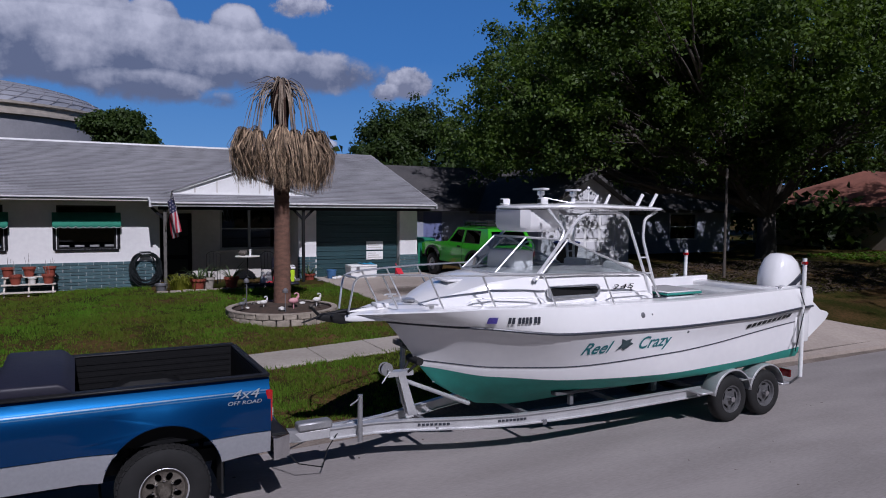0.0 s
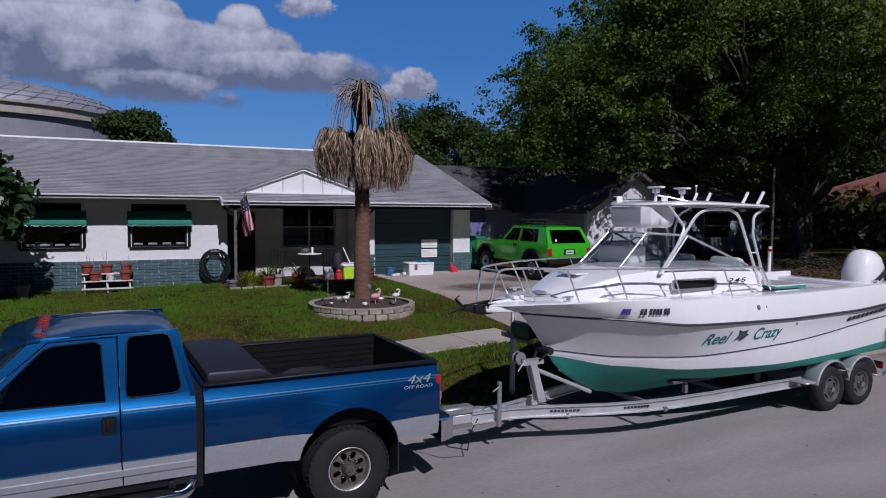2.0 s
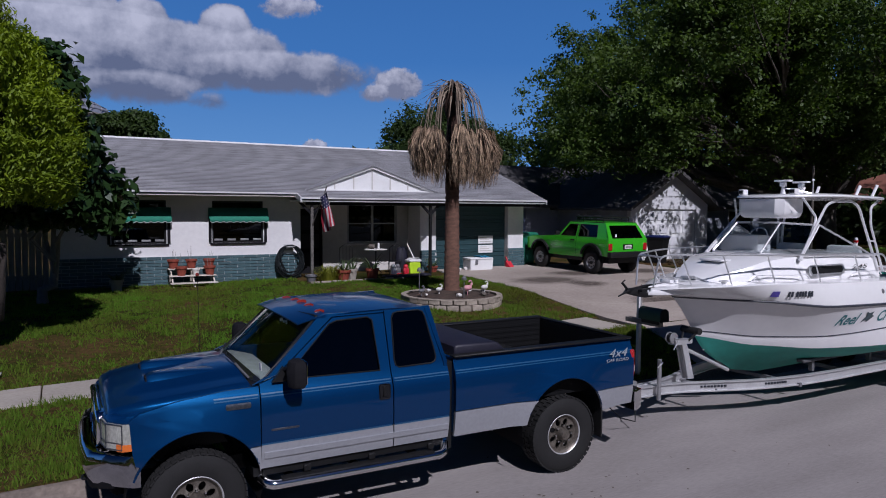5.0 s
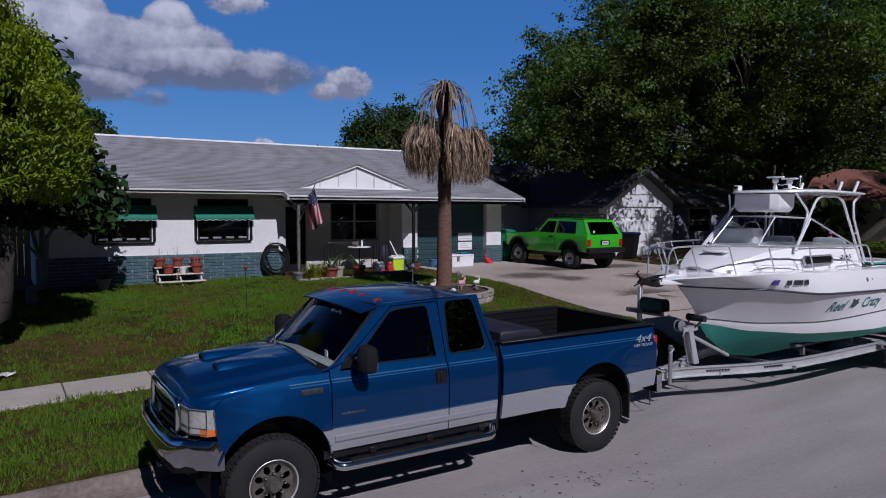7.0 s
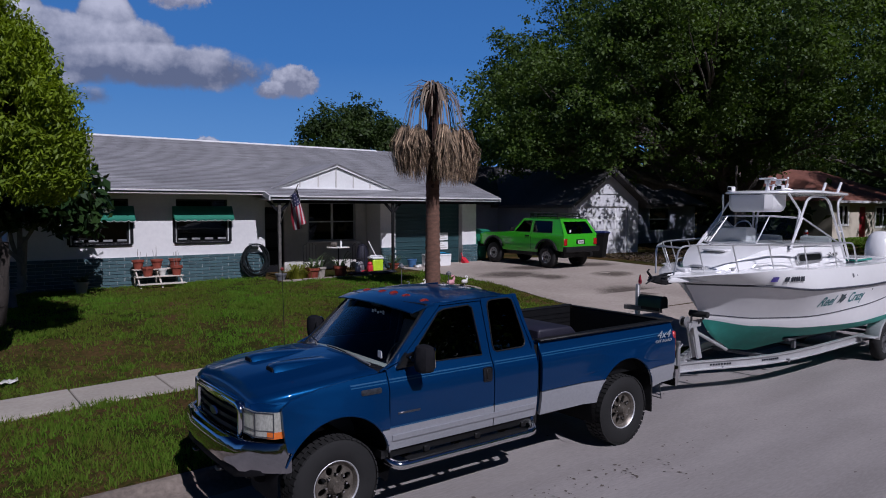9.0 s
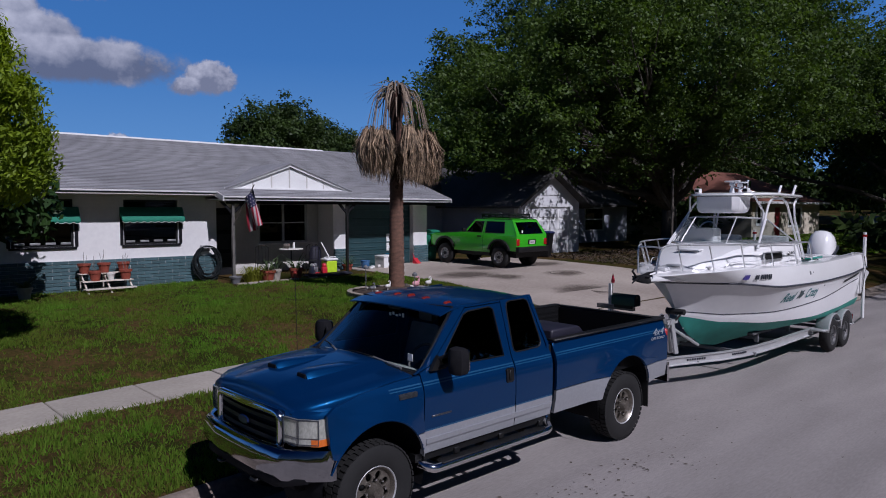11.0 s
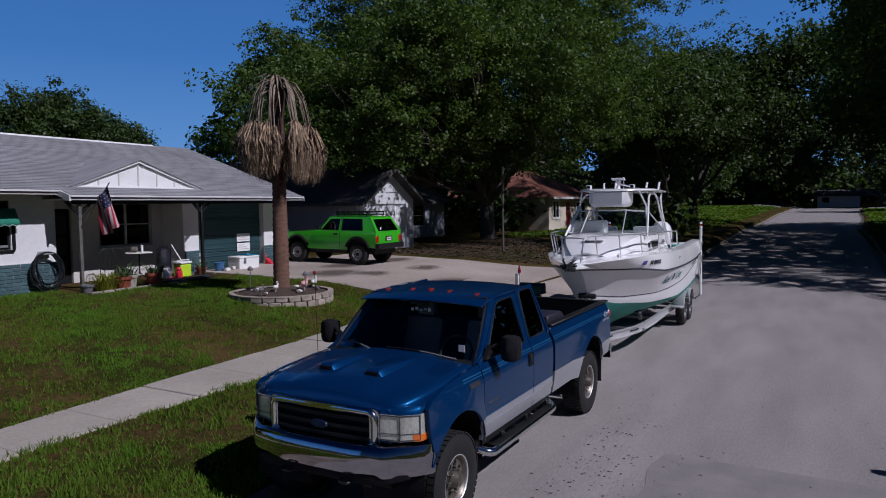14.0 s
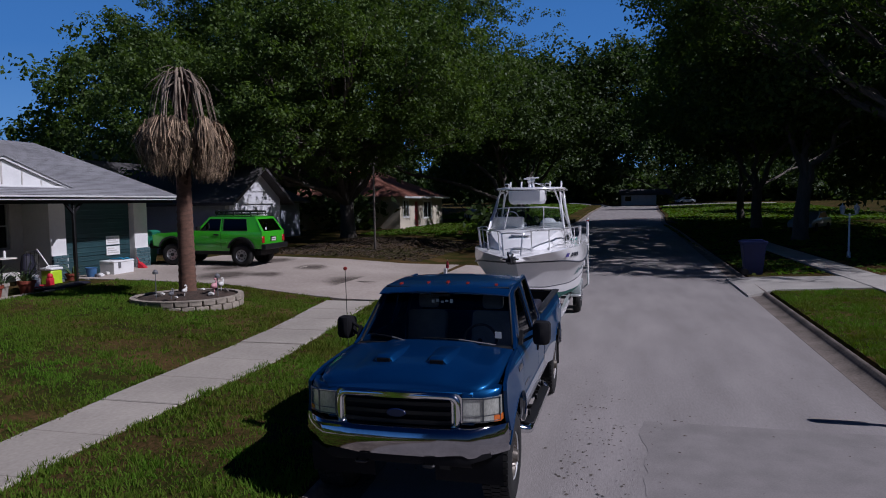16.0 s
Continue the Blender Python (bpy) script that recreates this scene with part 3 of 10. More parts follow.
# garage door of ribbed sections
gd = pbox("garage_door", house, M_teal_door, 11.14, 14.04, 14.04, 14.08, FL + 0.06, 3.18, label="dark teal sectional garage door")
for i in range(4):
    z0 = FL + 0.07 + i * 0.57
    bm = B()
    box(bm, 11.15, 14.03, 14.0, 14.045, z0, z0 + 0.555, 0.01)
    for k in range(3):
        box(bm, 11.2, 13.98, 13.985, 14.005, z0 + 0.10 + k * 0.16, z0 + 0.14 + k * 0.16, 0.006)
    part("section", bm, M_teal_door, gd)
for z0 in (1.46, 1.79):
    s = pbox("notice", gd, M_white, 12.90, 13.50, 13.965, 13.982, z0, z0 + 0.28, bevel=0.003, label="white printed notice")
    for k in range(3):
        pbox("print_bar", s, M_stucco_grey, 12.96, 13.44 - 0.1 * k, 13.961, 13.966, z0 + 0.06 + k * 0.07, z0 + 0.09 + k * 0.07)
pbox("interior_floor", house, M_dark, HX0 + 0.2, 6.24, WY + 0.2, 16.5, 0.5, 0.9)
pbox("interior_wall", house, M_dark, 6.42, 14.0, 16.4, 16.5, 0.9, 3.3)

# teal brick base course with white joints
BR_L, BR_H, JT = 0.38, 0.080, 0.012
BASES = [(HX0, 6.42, WY - 0.045, WY - 0.001, 0.45, 1.62), (10.5, 11.12, WY - 0.075, WY - 0.021, 0.6, 1.62), (14.04, HX1 + 0.02, WY - 0.075, WY - 0.021, 0.6, 1.62)]
brick_bases = [pbox("brick_base", house, M_mortar, *q, label="teal painted brick base with white joints") for q in BASES]
brick_mesh = {}


def brick_at(x, w, y, z, base):
    key = round(w, 2)
    if key not in brick_mesh:
        bm = B()
        box(bm, -key / 2, key / 2, -0.012, 0.012, -BR_H / 2, BR_H / 2, 0.006)
        brick_mesh[key] = mesh_of("brick", bm, M_brick)
    ob = new("brick", brick_mesh[key])
    ob.parent = base
    ob.matrix_basis = pose(*(Vector((x, y, z)) - BASE[house.name]))


for (x0, x1, y, _a, _b, _c), base_ in zip(BASES, brick_bases):
    y -= 0.007
    z, r = 1.62 - BR_H / 2 - 0.006, 0
    while z > 0.70:
        a = x0 - (r % 2) * BR_L / 2
        while a < x1 - 0.03:
            p, q = max(a, x0), min(a + BR_L, x1)
            if q - p > 0.08:
                brick_at((p + q) / 2 + random.uniform(-0.003, 0.003), q - p - JT, y + random.uniform(-0.003, 0.002), z, base_)
            a += BR_L
        z -= BR_H + JT
        r += 1


# ---- the pickup truck ----
TC = 0.10  # its middle line
M_blue = surf("metallic_blue_paint", (0.0034, 0.036, 0.136), (0.0029, 0.030, 0.116), 40, 0.38, 0.50, fine=400, coat=0.6, contrast=(0.2, 0.8))
M_blue.node_tree.nodes["Principled BSDF"].inputs["Specular Tint"].default_value = (0.10, 0.75, 0.85, 1)
M_silver = surf("silver_paint", (0.40, 0.41, 0.44), (0.35, 0.36, 0.39), 30, 0.38, 0.45, fine=300, coat=0.5)
M_stripe = surf("teal_pinstripe", (0.008, 0.075, 0.175), (0.007, 0.062, 0.15), 10, 0.4, coat=0.5)
M_amber = surf("amber_lens", (0.70, 0.17, 0.015), (0.55, 0.11, 0.01), 20, 0.2, coat=1.0)
M_marker = surf("faded_marker_lens", (0.26, 0.022, 0.010), (0.18, 0.014, 0.008), 20, 0.3, coat=0.6)
M_red = surf("red_lens", (0.42, 0.012, 0.012), (0.3, 0.008, 0.008), 20, 0.2, coat=1.0)
M_lamp = surf("headlamp_lens", (0.62, 0.63, 0.56), (0.34, 0.345, 0.31), 7, 0.22, 0.35, coat=1.0, bump=0.35, bump_scale=16, stretch=(1, 1.3, 0.6))
M_badge = surf("dark_chrome_badge", (0.16, 0.17, 0.19), (0.07, 0.075, 0.09), 40, 0.3, 0.8)
M_rim = surf("cast_alloy", (0.25, 0.225, 0.19), (0.10, 0.085, 0.07), 9, 0.45, 0.7)
M_liner = surf("bed_liner", (0.0065, 0.0068, 0.0075), (0.004, 0.0042, 0.005), 5, 0.65, bump=0.15, spec=0.2)
M_vinyl = surf("dark_vinyl_cover", (0.017, 0.016, 0.030), (0.010, 0.010, 0.019), 3, 0.55, bump=0.2, bump_scale=12)
M_seat = surf("grey_cloth", (0.24, 0.24, 0.245), (0.17, 0.17, 0.175), 8, 0.9)
M_glass_side = glass("side_glass", (0.13, 0.14, 0.17), ior=1.6)
truck = thing("pickup_truck", "metallic blue and silver pickup truck with lifted tyres", "truck", (3.0, TC, 0.0))


def hw(z):
    """Half width of the body at a height."""
    pts = [(0.4, 0.90), (0.62, 0.945), (0.80, 0.975), (1.0, 0.99), (1.2, 0.99), (1.26, 0.982), (1.32, 0.962), (1.365, 0.938), (1.42, 0.915), (1.98, 0.755), (2.1, 0.70)]
    for (a, wa), (b, wb) in zip(pts, pts[1:]):
        if z <= b:
            return wa + (wb - wa) * (z - a) / (b - a)
    return 0.7


ZC = [0.7, 0.8, 0.9, 1.0, 1.1, 1.2, 1.26, 1.29, 1.32, 1.345, 1.365, 1.39, 1.42, 1.55, 1.7, 1.85]


def side_panel(name, outer, holes, material, S, parent=None, proud=0.0, label="", bulge=None, cuts=ZC, thick=0.035):
    bm = B()

    def place(a, b, t):
        w = hw(b) + proud
        if bulge:
            w += bulge(a, b)
        return (a, TC + S * (w - t), b)
    panel(bm, outer, holes, place, thick, [0.5 + 0.25 * i for i in range(24)], cuts)
    return part(name, bm, material, parent or truck, label, angle=30)


def flare(cx, cz, r):
    def f(a, b):
        d = math.hypot(a - cx, b - cz) - r
        return 0.05 * max(0.0, 1 - d / 0.17) ** 0.8 if d > -0.02 else 0.05
    return f


FA, RA, ARCH = (0.96, 0.54), (4.97, 0.56), 0.545
for S in (-1, 1):
    f_arch = arc(*FA, ARCH, 150, 22, 14)
    side_panel("front_fender", [(1.50, 0.872), (1.50, 1.395), (1.2, 1.385), (0.8, 1.345), (0.50, 1.285), (0.42, 1.235), (0.44, 0.96), (0.46, 0.86)] + [p for p in arc(*FA, ARCH, 146, 38, 14)], [], M_blue, S, bulge=flare(*FA, ARCH))
    side_panel("lower_fender", [(1.50, 0.64), (1.50, 0.862)] + arc(*FA, ARCH, 37, 10, 5), [], M_silver, S, proud=0.003, bulge=flare(*FA, ARCH))
    win = [(1.74, 1.43), (2.70, 1.415), (2.67, 1.90), (2.62, 1.93), (2.30, 1.915), (2.22, 1.89)]
    door = side_panel("front_door", [(1.512, 0.872), (2.815, 0.872), (2.80, 1.955), (2.26, 1.945), (1.68, 1.465), (1.512, 1.41)], [win], M_blue, S)
    bm = B()
    panel(bm, win, [], lambda a, b, t: (a, TC + S * (hw(b) - 0.014 - t), b), 0.006, [2.0, 2.3], [1.55, 1.7, 1.85])
    part("door_glass", bm, M_glass_side, door, "dark tinted glass")
    win2 = [(2.91, 1.425), (3.27, 1.43), (3.315, 1.445), (3.335, 1.485), (3.325, 1.56), (3.26, 1.90), (3.24, 1.945), (3.195, 1.965), (2.95, 1.96), (2.905, 1.945), (2.885, 1.90), (2.865, 1.50), (2.875, 1.445)]
    door2 = side_panel("rear_door", [(2.827, 0.872), (3.455, 0.872), (3.455, 1.43), (3.33, 2.0), (2.812, 1.985)], [win2], M_blue, S)
    bm = B()
    panel(bm, win2, [], lambda a, b, t: (a, TC + S * (hw(b) + 0.004 - t), b), 0.008, [], [1.55, 1.7, 1.85])
    part("quarter_glass", bm, M_glass_side, door2, "dark tinted glass")
    for w_, d_ in ((win, door), (win2, door2)):
        bm = B()
        tube(bm, [(a, TC + S * (hw(b) + 0.001), b) for a, b in w_], 0.008, 6, closed=True)
        part("window_seal", bm, M_black, d_)
    side_panel("lower_door", [(1.512, 0.64), (2.825, 0.64), (2.815, 0.862), (1.512, 0.862)], [], M_silver, S, proud=0.004)
    side_panel("lower_door", [(2.837, 0.64), (3.455, 0.64), (3.455, 0.862), (2.827, 0.862)], [], M_silver, S, proud=0.004)
    side_panel("body_moulding", [(1.54, 0.735), (3.44, 0.735), (3.44, 0.79), (1.54, 0.79)], [], M_silver, S, proud=0.018, cuts=[0.76])
    side_panel("pillar_trim", [(1.45, 1.405), (1.675, 1.475), (2.255, 1.955), (2.80, 1.965), (2.805, 1.975), (3.33, 1.985), (3.3, 1.995), (2.2, 1.985), (2.12, 1.965), (1.60, 1.47)], [], M_blue, S, proud=-0.002)
    # bed side
    bed = side_panel("bed_side", [(3.53, 0.905), (4.56, 0.905)] + arc(*RA, ARCH, 140.5, 39.5, 14) + [(6.0, 0.905), (6.0, 1.46), (3.53, 1.46)], [], M_blue, S, bulge=flare(*RA, ARCH))
    side_panel("lower_bed_side", [(3.53, 0.63), (4.40, 0.63)] + arc(*RA, ARCH, 172, 141, 5) + [(4.555, 0.895), (3.53, 0.895)], [], M_silver, S, proud=0.003, bulge=flare(*RA, ARCH))
    side_panel("lower_bed_side", [(5.51, 0.66), (6.0, 0.68), (6.0, 0.895)] + arc(*RA, ARCH, 38.5, 10, 5), [], M_silver, S, proud=0.003, bulge=flare(*RA, ARCH))
    pbox("bed_rail_cap", truck, M_black, 3.53, 6.0, *sorted((TC + S * 0.955, TC + S * 0.845)), 1.455, 1.485, bevel=0.012, label="black plastic rail cap")
    pbox("bed_inner_wall", truck, M_liner, 3.56, 5.97, *sorted((TC + S * 0.85, TC + S * 0.87)), 0.93, 1.455)
    for zr in (1.02, 1.09, 1.16, 1.23, 1.30, 1.37):
        pbox("liner_rib", truck, M_liner, 3.60, 5.94, *sorted((TC + S * 0.84, TC + S * 0.855)), zr, zr + 0.03)
    bm = B()
    rings = [[(x, TC + S * y, z) for y, z in ((0.55, 0.94), (0.56, 0.94 + h * 0.8), (0.60, 0.94 + h), (0.86, 0.94 + h), (0.86, 0.94))] for x, h in ((4.50, 0.04), (4.62, 0.20), (4.78, 0.25), (5.16, 0.25), (5.32, 0.20), (5.44, 0.04))]
    loft(bm, rings)
    part("wheel_well", bm, M_liner, truck)
    for z0, z1, pr, nm in ((1.322, 1.334, 0.002, "upper"), (1.298, 1.308, 0.002, "upper"), (0.863, 0.877, 0.005, "lower")):
        for a, b in ((1.515, 2.80), (2.835, 3.45)) if nm == "lower" else ((1.10, 1.49), (1.515, 2.80), (2.835, 3.45), (3.54, 5.99)):
            side_panel("pinstripe", [(a, z0), (b, z0), (b, z1), (a, z1)], [], M_stripe, S, proud=pr, cuts=[], thick=0.003)
    # inner arch
    for cx, cz in (FA, RA):
        bm = B()
        rr = ARCH + 0.03
        rings = [[(x, TC + S * y, z) for x, z in arc(cx, cz, rr, 200, -20, 16)] for y in (0.30, 0.95)]
        loft(bm, rings, closed=False)
        part("arch_liner", bm, M_dark, truck)
        bm = B()
        pts = arc(cx, cz, ARCH + 0.004, 160, 18, 22)
        tube(bm, [(x, TC + S * (hw(z) + 0.044), z) for x, z in pts], 0.009, 6)
        part("arch_lip", bm, M_blue, truck)
    pbox("mud_flap", truck, M_rubber, 5.50, 5.52, *sorted((TC + S * 0.72, TC + S * 0.99)), 0.33, 0.80)
    # running board: a flat tube with its ends turned in, on brackets
    bm = B()
    zb = 0.50
    path = bent([(1.52, TC + S * 0.90, zb + 0.04), (1.58, TC + S * 1.03, zb), (3.36, TC + S * 1.03, zb), (3.44, TC + S * 0.90, zb + 0.06)], 0.10, 5)
    tube(bm, path, 0.045, 10)
    rb = part("running_board", bm, M_chrome, truck, "chrome tube running board")
    pbox("tread_pad", rb, M_black, 1.68, 3.25, *sorted((TC + S * 0.96, TC + S * 1.07)), zb + 0.034, zb + 0.052, bevel=0.01)
    for xb in (1.80, 2.45, 3.10):
        pbox("bracket", rb, M_black, xb - 0.03, xb + 0.03, *sorted((TC + S * 0.72, TC + S * 1.02)), zb - 0.02, zb + 0.02)
        pbox("step_bolt", rb, M_black, xb + 0.10, xb + 0.17, *sorted((TC + S * 0.97, TC + S * 1.00)), zb + 0.06, zb + 0.12, bevel=0.006)
    # towing mirror
    bm = B()
    y0 = TC + S * 1.14
    loft(bm, [[(1.80 + dx * k, y0 + S * dy * k * 0.85, 1.53 + dz * 0.70) for dx, dy, in ((-0.05, -0.10), (-0.085, -0.06), (-0.10, 0.0), (-0.085, 0.07), (-0.05, 0.115), (0.05, 0.12), (0.05, -0.105))] for k, dz in ((0.6, -0.19), (0.86, -0.17), (0.98, -0.12), (1.02, 0.0), (0.98, 0.11), (0.84, 0.16), (0.55, 0.18))])
    mir = part("mirror", bm, M_dark, truck, "large black towing mirror", angle=30)
    bm = B()
    panel(bm, rounded(-0.10, 0.10, -0.10, 0.11, 0.03), [], lambda a, b, t: (1.856 + t, y0 + a, 1.53 + b), 0.006)
    part("mirror_glass", bm, M_chrome, mir)
    for zz in (1.49, 1.58):
        ptube("arm", mir, M_dark, [(1.72, TC + S * 0.93, zz - 0.06), (1.78, y0 - S * 0.08, zz)], 0.018, 6)
    bm = B()
    prism(bm, [(1.62, 1.42), (1.82, 1.42), (1.72, 1.56)], "y", TC + S * 0.915, TC + S * 0.955)
    part("mirror_base", bm, M_black, mir)
    # handle
    h = pbox("door_handle", door, M_dark, 2.66, 2.78, *sorted((TC + S * 0.985, TC + S * 0.996)), 1.14, 1.29, bevel=0.015, label="recessed black handle")
    pbox("latch", h, M_black, 2.70, 2.73, *sorted((TC + S * 0.99, TC + S * 1.008)), 1.17, 1.27, bevel=0.006)
    # badges as plain shapes
    pbox("badge", door, M_badge, 1.60, 1.86, *sorted((TC + S * 0.985, TC + S * 0.993)), 0.985, 1.005, bevel=0.002)
    bm = B()
    panel(bm, rounded(1.20, 1.42, 1.225, 1.275, 0.015), [], lambda a, b, t: (a, TC + S * (hw(b) + 0.006 - t), b), 0.008)
    part("fender_badge", bm, M_badge, truck)
    # lamps
    bm = B()
    loft(bm, [[(x, TC + S * y, z) for x, y, z in ((0.225, 0.61, zz), (0.255, 0.80, zz), (0.37, 0.93, zz), (0.47, 0.945, zz), (0.47, 0.80, zz), (0.35, 0.61, zz))] for zz in (0.975, 1.00, 1.20)])
    hl = part("headlight", bm, M_lamp, truck, "cloudy glass headlight")
    bm = B()
    loft(bm, [[(x + dx, TC + S * y, z) for x, y, z in ((0.235, 0.61, zz), (0.265, 0.79, zz), (0.375, 0.915, zz), (0.50, 0.945, zz), (0.50, 0.80, zz), (0.35, 0.61, zz))] for zz, dx in ((1.202, 0.0), (1.235, 0.008), (1.262, 0.04))])
    part("lamp_brow", bm, M_blue, truck)
    bm = B()
    loft(bm, [[(x, TC + S * y, z) for x, y, z in ((0.325, 0.885, zz), (0.368, 0.937, zz), (0.46, 0.952, zz), (0.46, 0.90, zz))] for zz in (0.972, 1.03)])
    part("turn_signal", bm, M_amber, hl, "amber lens")
    bm = B()
    rim_ = [(0.221, 0.615), (0.252, 0.80), (0.367, 0.932)]
    tube(bm, [(x, TC + S * y, 0.985) for x, y in rim_] + [(x, TC + S * y, 1.195) for x, y in reversed(rim_)], 0.006, 6, closed=True)
    tube(bm, [(0.252, TC + S * 0.80, 0.985), (0.252, TC + S * 0.80, 1.195)], 0.005, 6)
    tube(bm, [(x - 0.001, TC + S * y, 1.04) for x, y in rim_], 0.003, 5)
    part("lens_edge", bm, M_badge, hl)
    tl = pbox("tail_light", truck, M_red, 5.955, 6.025, *sorted((TC + S * 0.865, TC + S * 0.985)), 0.99, 1.33, bevel=0.015, label="red tail light")
    pbox("reverse_lens", tl, M_lamp, 6.02, 6.03, *sorted((TC + S * 0.875, TC + S * 0.975)), 1.06, 1.14)

# cab shell: roof, visor, back wall, floor
bm = B()
rings = []
for x, zt, wd in ((2.10, 1.965, 0.745), (2.18, 1.995, 0.755), (2.5, 2.025, 0.765), (2.9, 2.035, 0.765), (3.2, 2.02, 0.75), (3.31, 1.985, 0.73)):
    top = [(x, TC + wd * s, zt - 0.035 * abs(s) ** 2.5) for s in (-1, -0.9, -0.7, -0.35, 0, 0.35, 0.7, 0.9, 1)]
    rings.append(top + [(x, TC + wd * 0.96, zt - 0.075), (x, TC - wd * 0.96, zt - 0.075)])
loft(bm, rings)
cab_roof = part("cab_roof", bm, M_blue, truck, angle=50)
bm = B()
rings = []
for s in (-1, -0.8, -0.4, 0, 0.4, 0.8, 1):
    y = TC + s * 0.765
    f = 0.05 * s * s
    zt = 2.005 - 0.04 * abs(s) ** 2.5
    rings.append([(1.86 + f, y, zt - 0.055), (2.00 + f, y, zt - 0.012), (2.20, y, zt + 0.012), (2.20, y, zt - 0.005), (2.00 + f, y, zt - 0.028), (1.86 + f, y, zt - 0.067)])
loft(bm, rings)
part("sun_visor", bm, M_blue, truck, "blue external sun visor", angle=50)
for yy in (-0.58, -0.24, 0.0, 0.24, 0.58):
    bm = B()
    zz = 2.045 - 0.05 * abs(yy)
    loft(bm, [[(x, TC + yy + s * w, zz - 0.03 + h) for s in (-1, 1)] + [(x, TC + yy + s * w * 0.7, zz - 0.03 + h2) for s in (1, -1)] for x, w, h, h2 in ((2.14, 0.014, -0.03, 0.006), (2.16, 0.020, -0.03, 0.022), (2.21, 0.020, -0.03, 0.026), (2.24, 0.014, -0.03, 0.012))])
    part("marker_light", bm, M_marker, cab_roof, "red-orange roof marker light")
bm = B()
panel(bm, [(-0.93, 0.6), (0.93, 0.6), (0.93, 1.44), (0.76, 1.98), (-0.76, 1.98), (-0.93, 1.44)], [[(-0.68, 1.50), (0.68, 1.50), (0.62, 1.88), (-0.62, 1.88)]], lambda a, b, t: (3.45 - (0.14 * (b - 1.44) / 0.54 if b > 1.44 else 0.0) - t, TC + a, b), 0.04, [], [1.44])
part("cab_back", bm, M_blue, truck)
bm = B()
panel(bm, [(-0.68, 1.50), (0.68, 1.50), (0.62, 1.88), (-0.62, 1.88)], [], lambda a, b, t: (3.43 - 0.14 * (b - 1.44) / 0.54 - t, TC + a, b), 0.006)
part("rear_glass", bm, M_glass_dark, truck, "dark tinted glass")
bm = B()
box(bm, 1.45, 3.42, TC - 0.92, TC + 0.92, 0.56, 0.64)
part("cab_floor", bm, M_black, truck)
# windscreen, bowed
bm = B()
rings = []
for k in range(7):
    s = -1 + k / 3
    xb, xt = 1.36 + 0.17 * s * s, 1.98 + 0.13 * s * s
    yb, yt = TC + 0.865 * s, TC + 0.735 * s
    rings.append([(xb + (xt - xb) * q, yb + (yt - yb) * q, 1.405 + 0.565 * q) for q in (0, 0.33, 0.66, 1)])
loft(bm, rings, closed=False)
ws = part("windscreen", bm, glass("windscreen_glass", (0.84, 0.92, 0.90), ior=1.62), truck, "clear windscreen")
ws.visible_shadow = False
bm = B()
edge = [r[0] for r in rings] + [p for p in rings[-1][1:]] + [r[-1] for r in reversed(rings[:-1])] + [p for p in reversed(rings[0][1:-1])]
tube(bm, edge, 0.014, 6, closed=True)
part("windscreen_seal", bm, M_black, ws)
M_grey_wiper = surf("worn_wiper", (0.16, 0.16, 0.165), (0.09, 0.09, 0.092), 9, 0.5)
for ya, yb in ((-0.70, 0.10), (0.16, 0.76)):
    way = []
    for q in range(7):
        y = ya + (yb - ya) * q / 6
        k = 0.02 + 0.11 * math.sin(q / 6 * 1.9) / 0.95
        way.append((1.36 + 0.17 * (y / 0.865) ** 2 + 0.62 * k - 0.022, TC + y, 1.405 + 0.565 * k + 0.018))
    bm = B()
    tube(bm, way[:4], 0.012, 6)
    wiper = part("wiper", bm, M_grey_wiper, truck, "grey wiper arm")
    bm = B()
    tube(bm, way[2:], 0.008, 6)
    part("wiper_blade", bm, M_black, wiper)
bm = B()
tube(bm, [(2.02, TC - 0.06, 1.90), (2.02, TC + 0.16, 1.90)], 0.03, 8)
mirror_in = part("cabin_mirror", bm, M_black, truck)
bm = B()
for k in range(5):
    box(bm, 2.0, 2.008, TC - 0.10 + 0.055 * k, TC - 0.065 + 0.055 * k, 1.80 + 0.012 * (k % 2), 1.845 - 0.01 * (k % 3), 0.003, 1)
part("mirror_charm", bm, M_white, mirror_in, "small white trinket on the mirror")
pbox("sticker", ws, M_white, 1.57, 1.575, TC - 0.74, TC - 0.67, 1.49, 1.56)
# cowl
bm = B()
prism(bm, [(1.22, 1.38), (1.56, 1.415), (1.56, 1.36), (1.22, 1.33)], "y", TC - 0.88, TC + 0.88)
part("cowl", bm, M_dark, truck)
# inside
bm = B()
prism(bm, [(1.45, 1.0), (1.44, 1.39), (1.62, 1.40), (1.86, 1.33), (1.88, 1.05)], "y", TC - 0.86, TC + 0.86, 0.03)
part("dashboard", bm, surf("grey_dash", (0.30, 0.33, 0.32), (0.22, 0.24, 0.235), 6, 0.75), truck)
for yy in (-0.42, 0.42):
    bm = B()
    prism(bm, [(2.15, 0.95), (2.70, 0.93), (2.86, 1.55), (2.76, 1.60), (2.60, 1.10), (2.15, 1.12)], "y", TC + yy - 0.26, TC + yy + 0.26, 0.05)
    box(bm, 2.76, 2.88, TC + yy - 0.13, TC + yy + 0.13, 1.62, 1.80, 0.04, 2)
    part("seat", bm, M_seat, truck, "grey cloth seat")
bm = B()
c0 = Vector((1.98, TC - 0.42, 1.38))
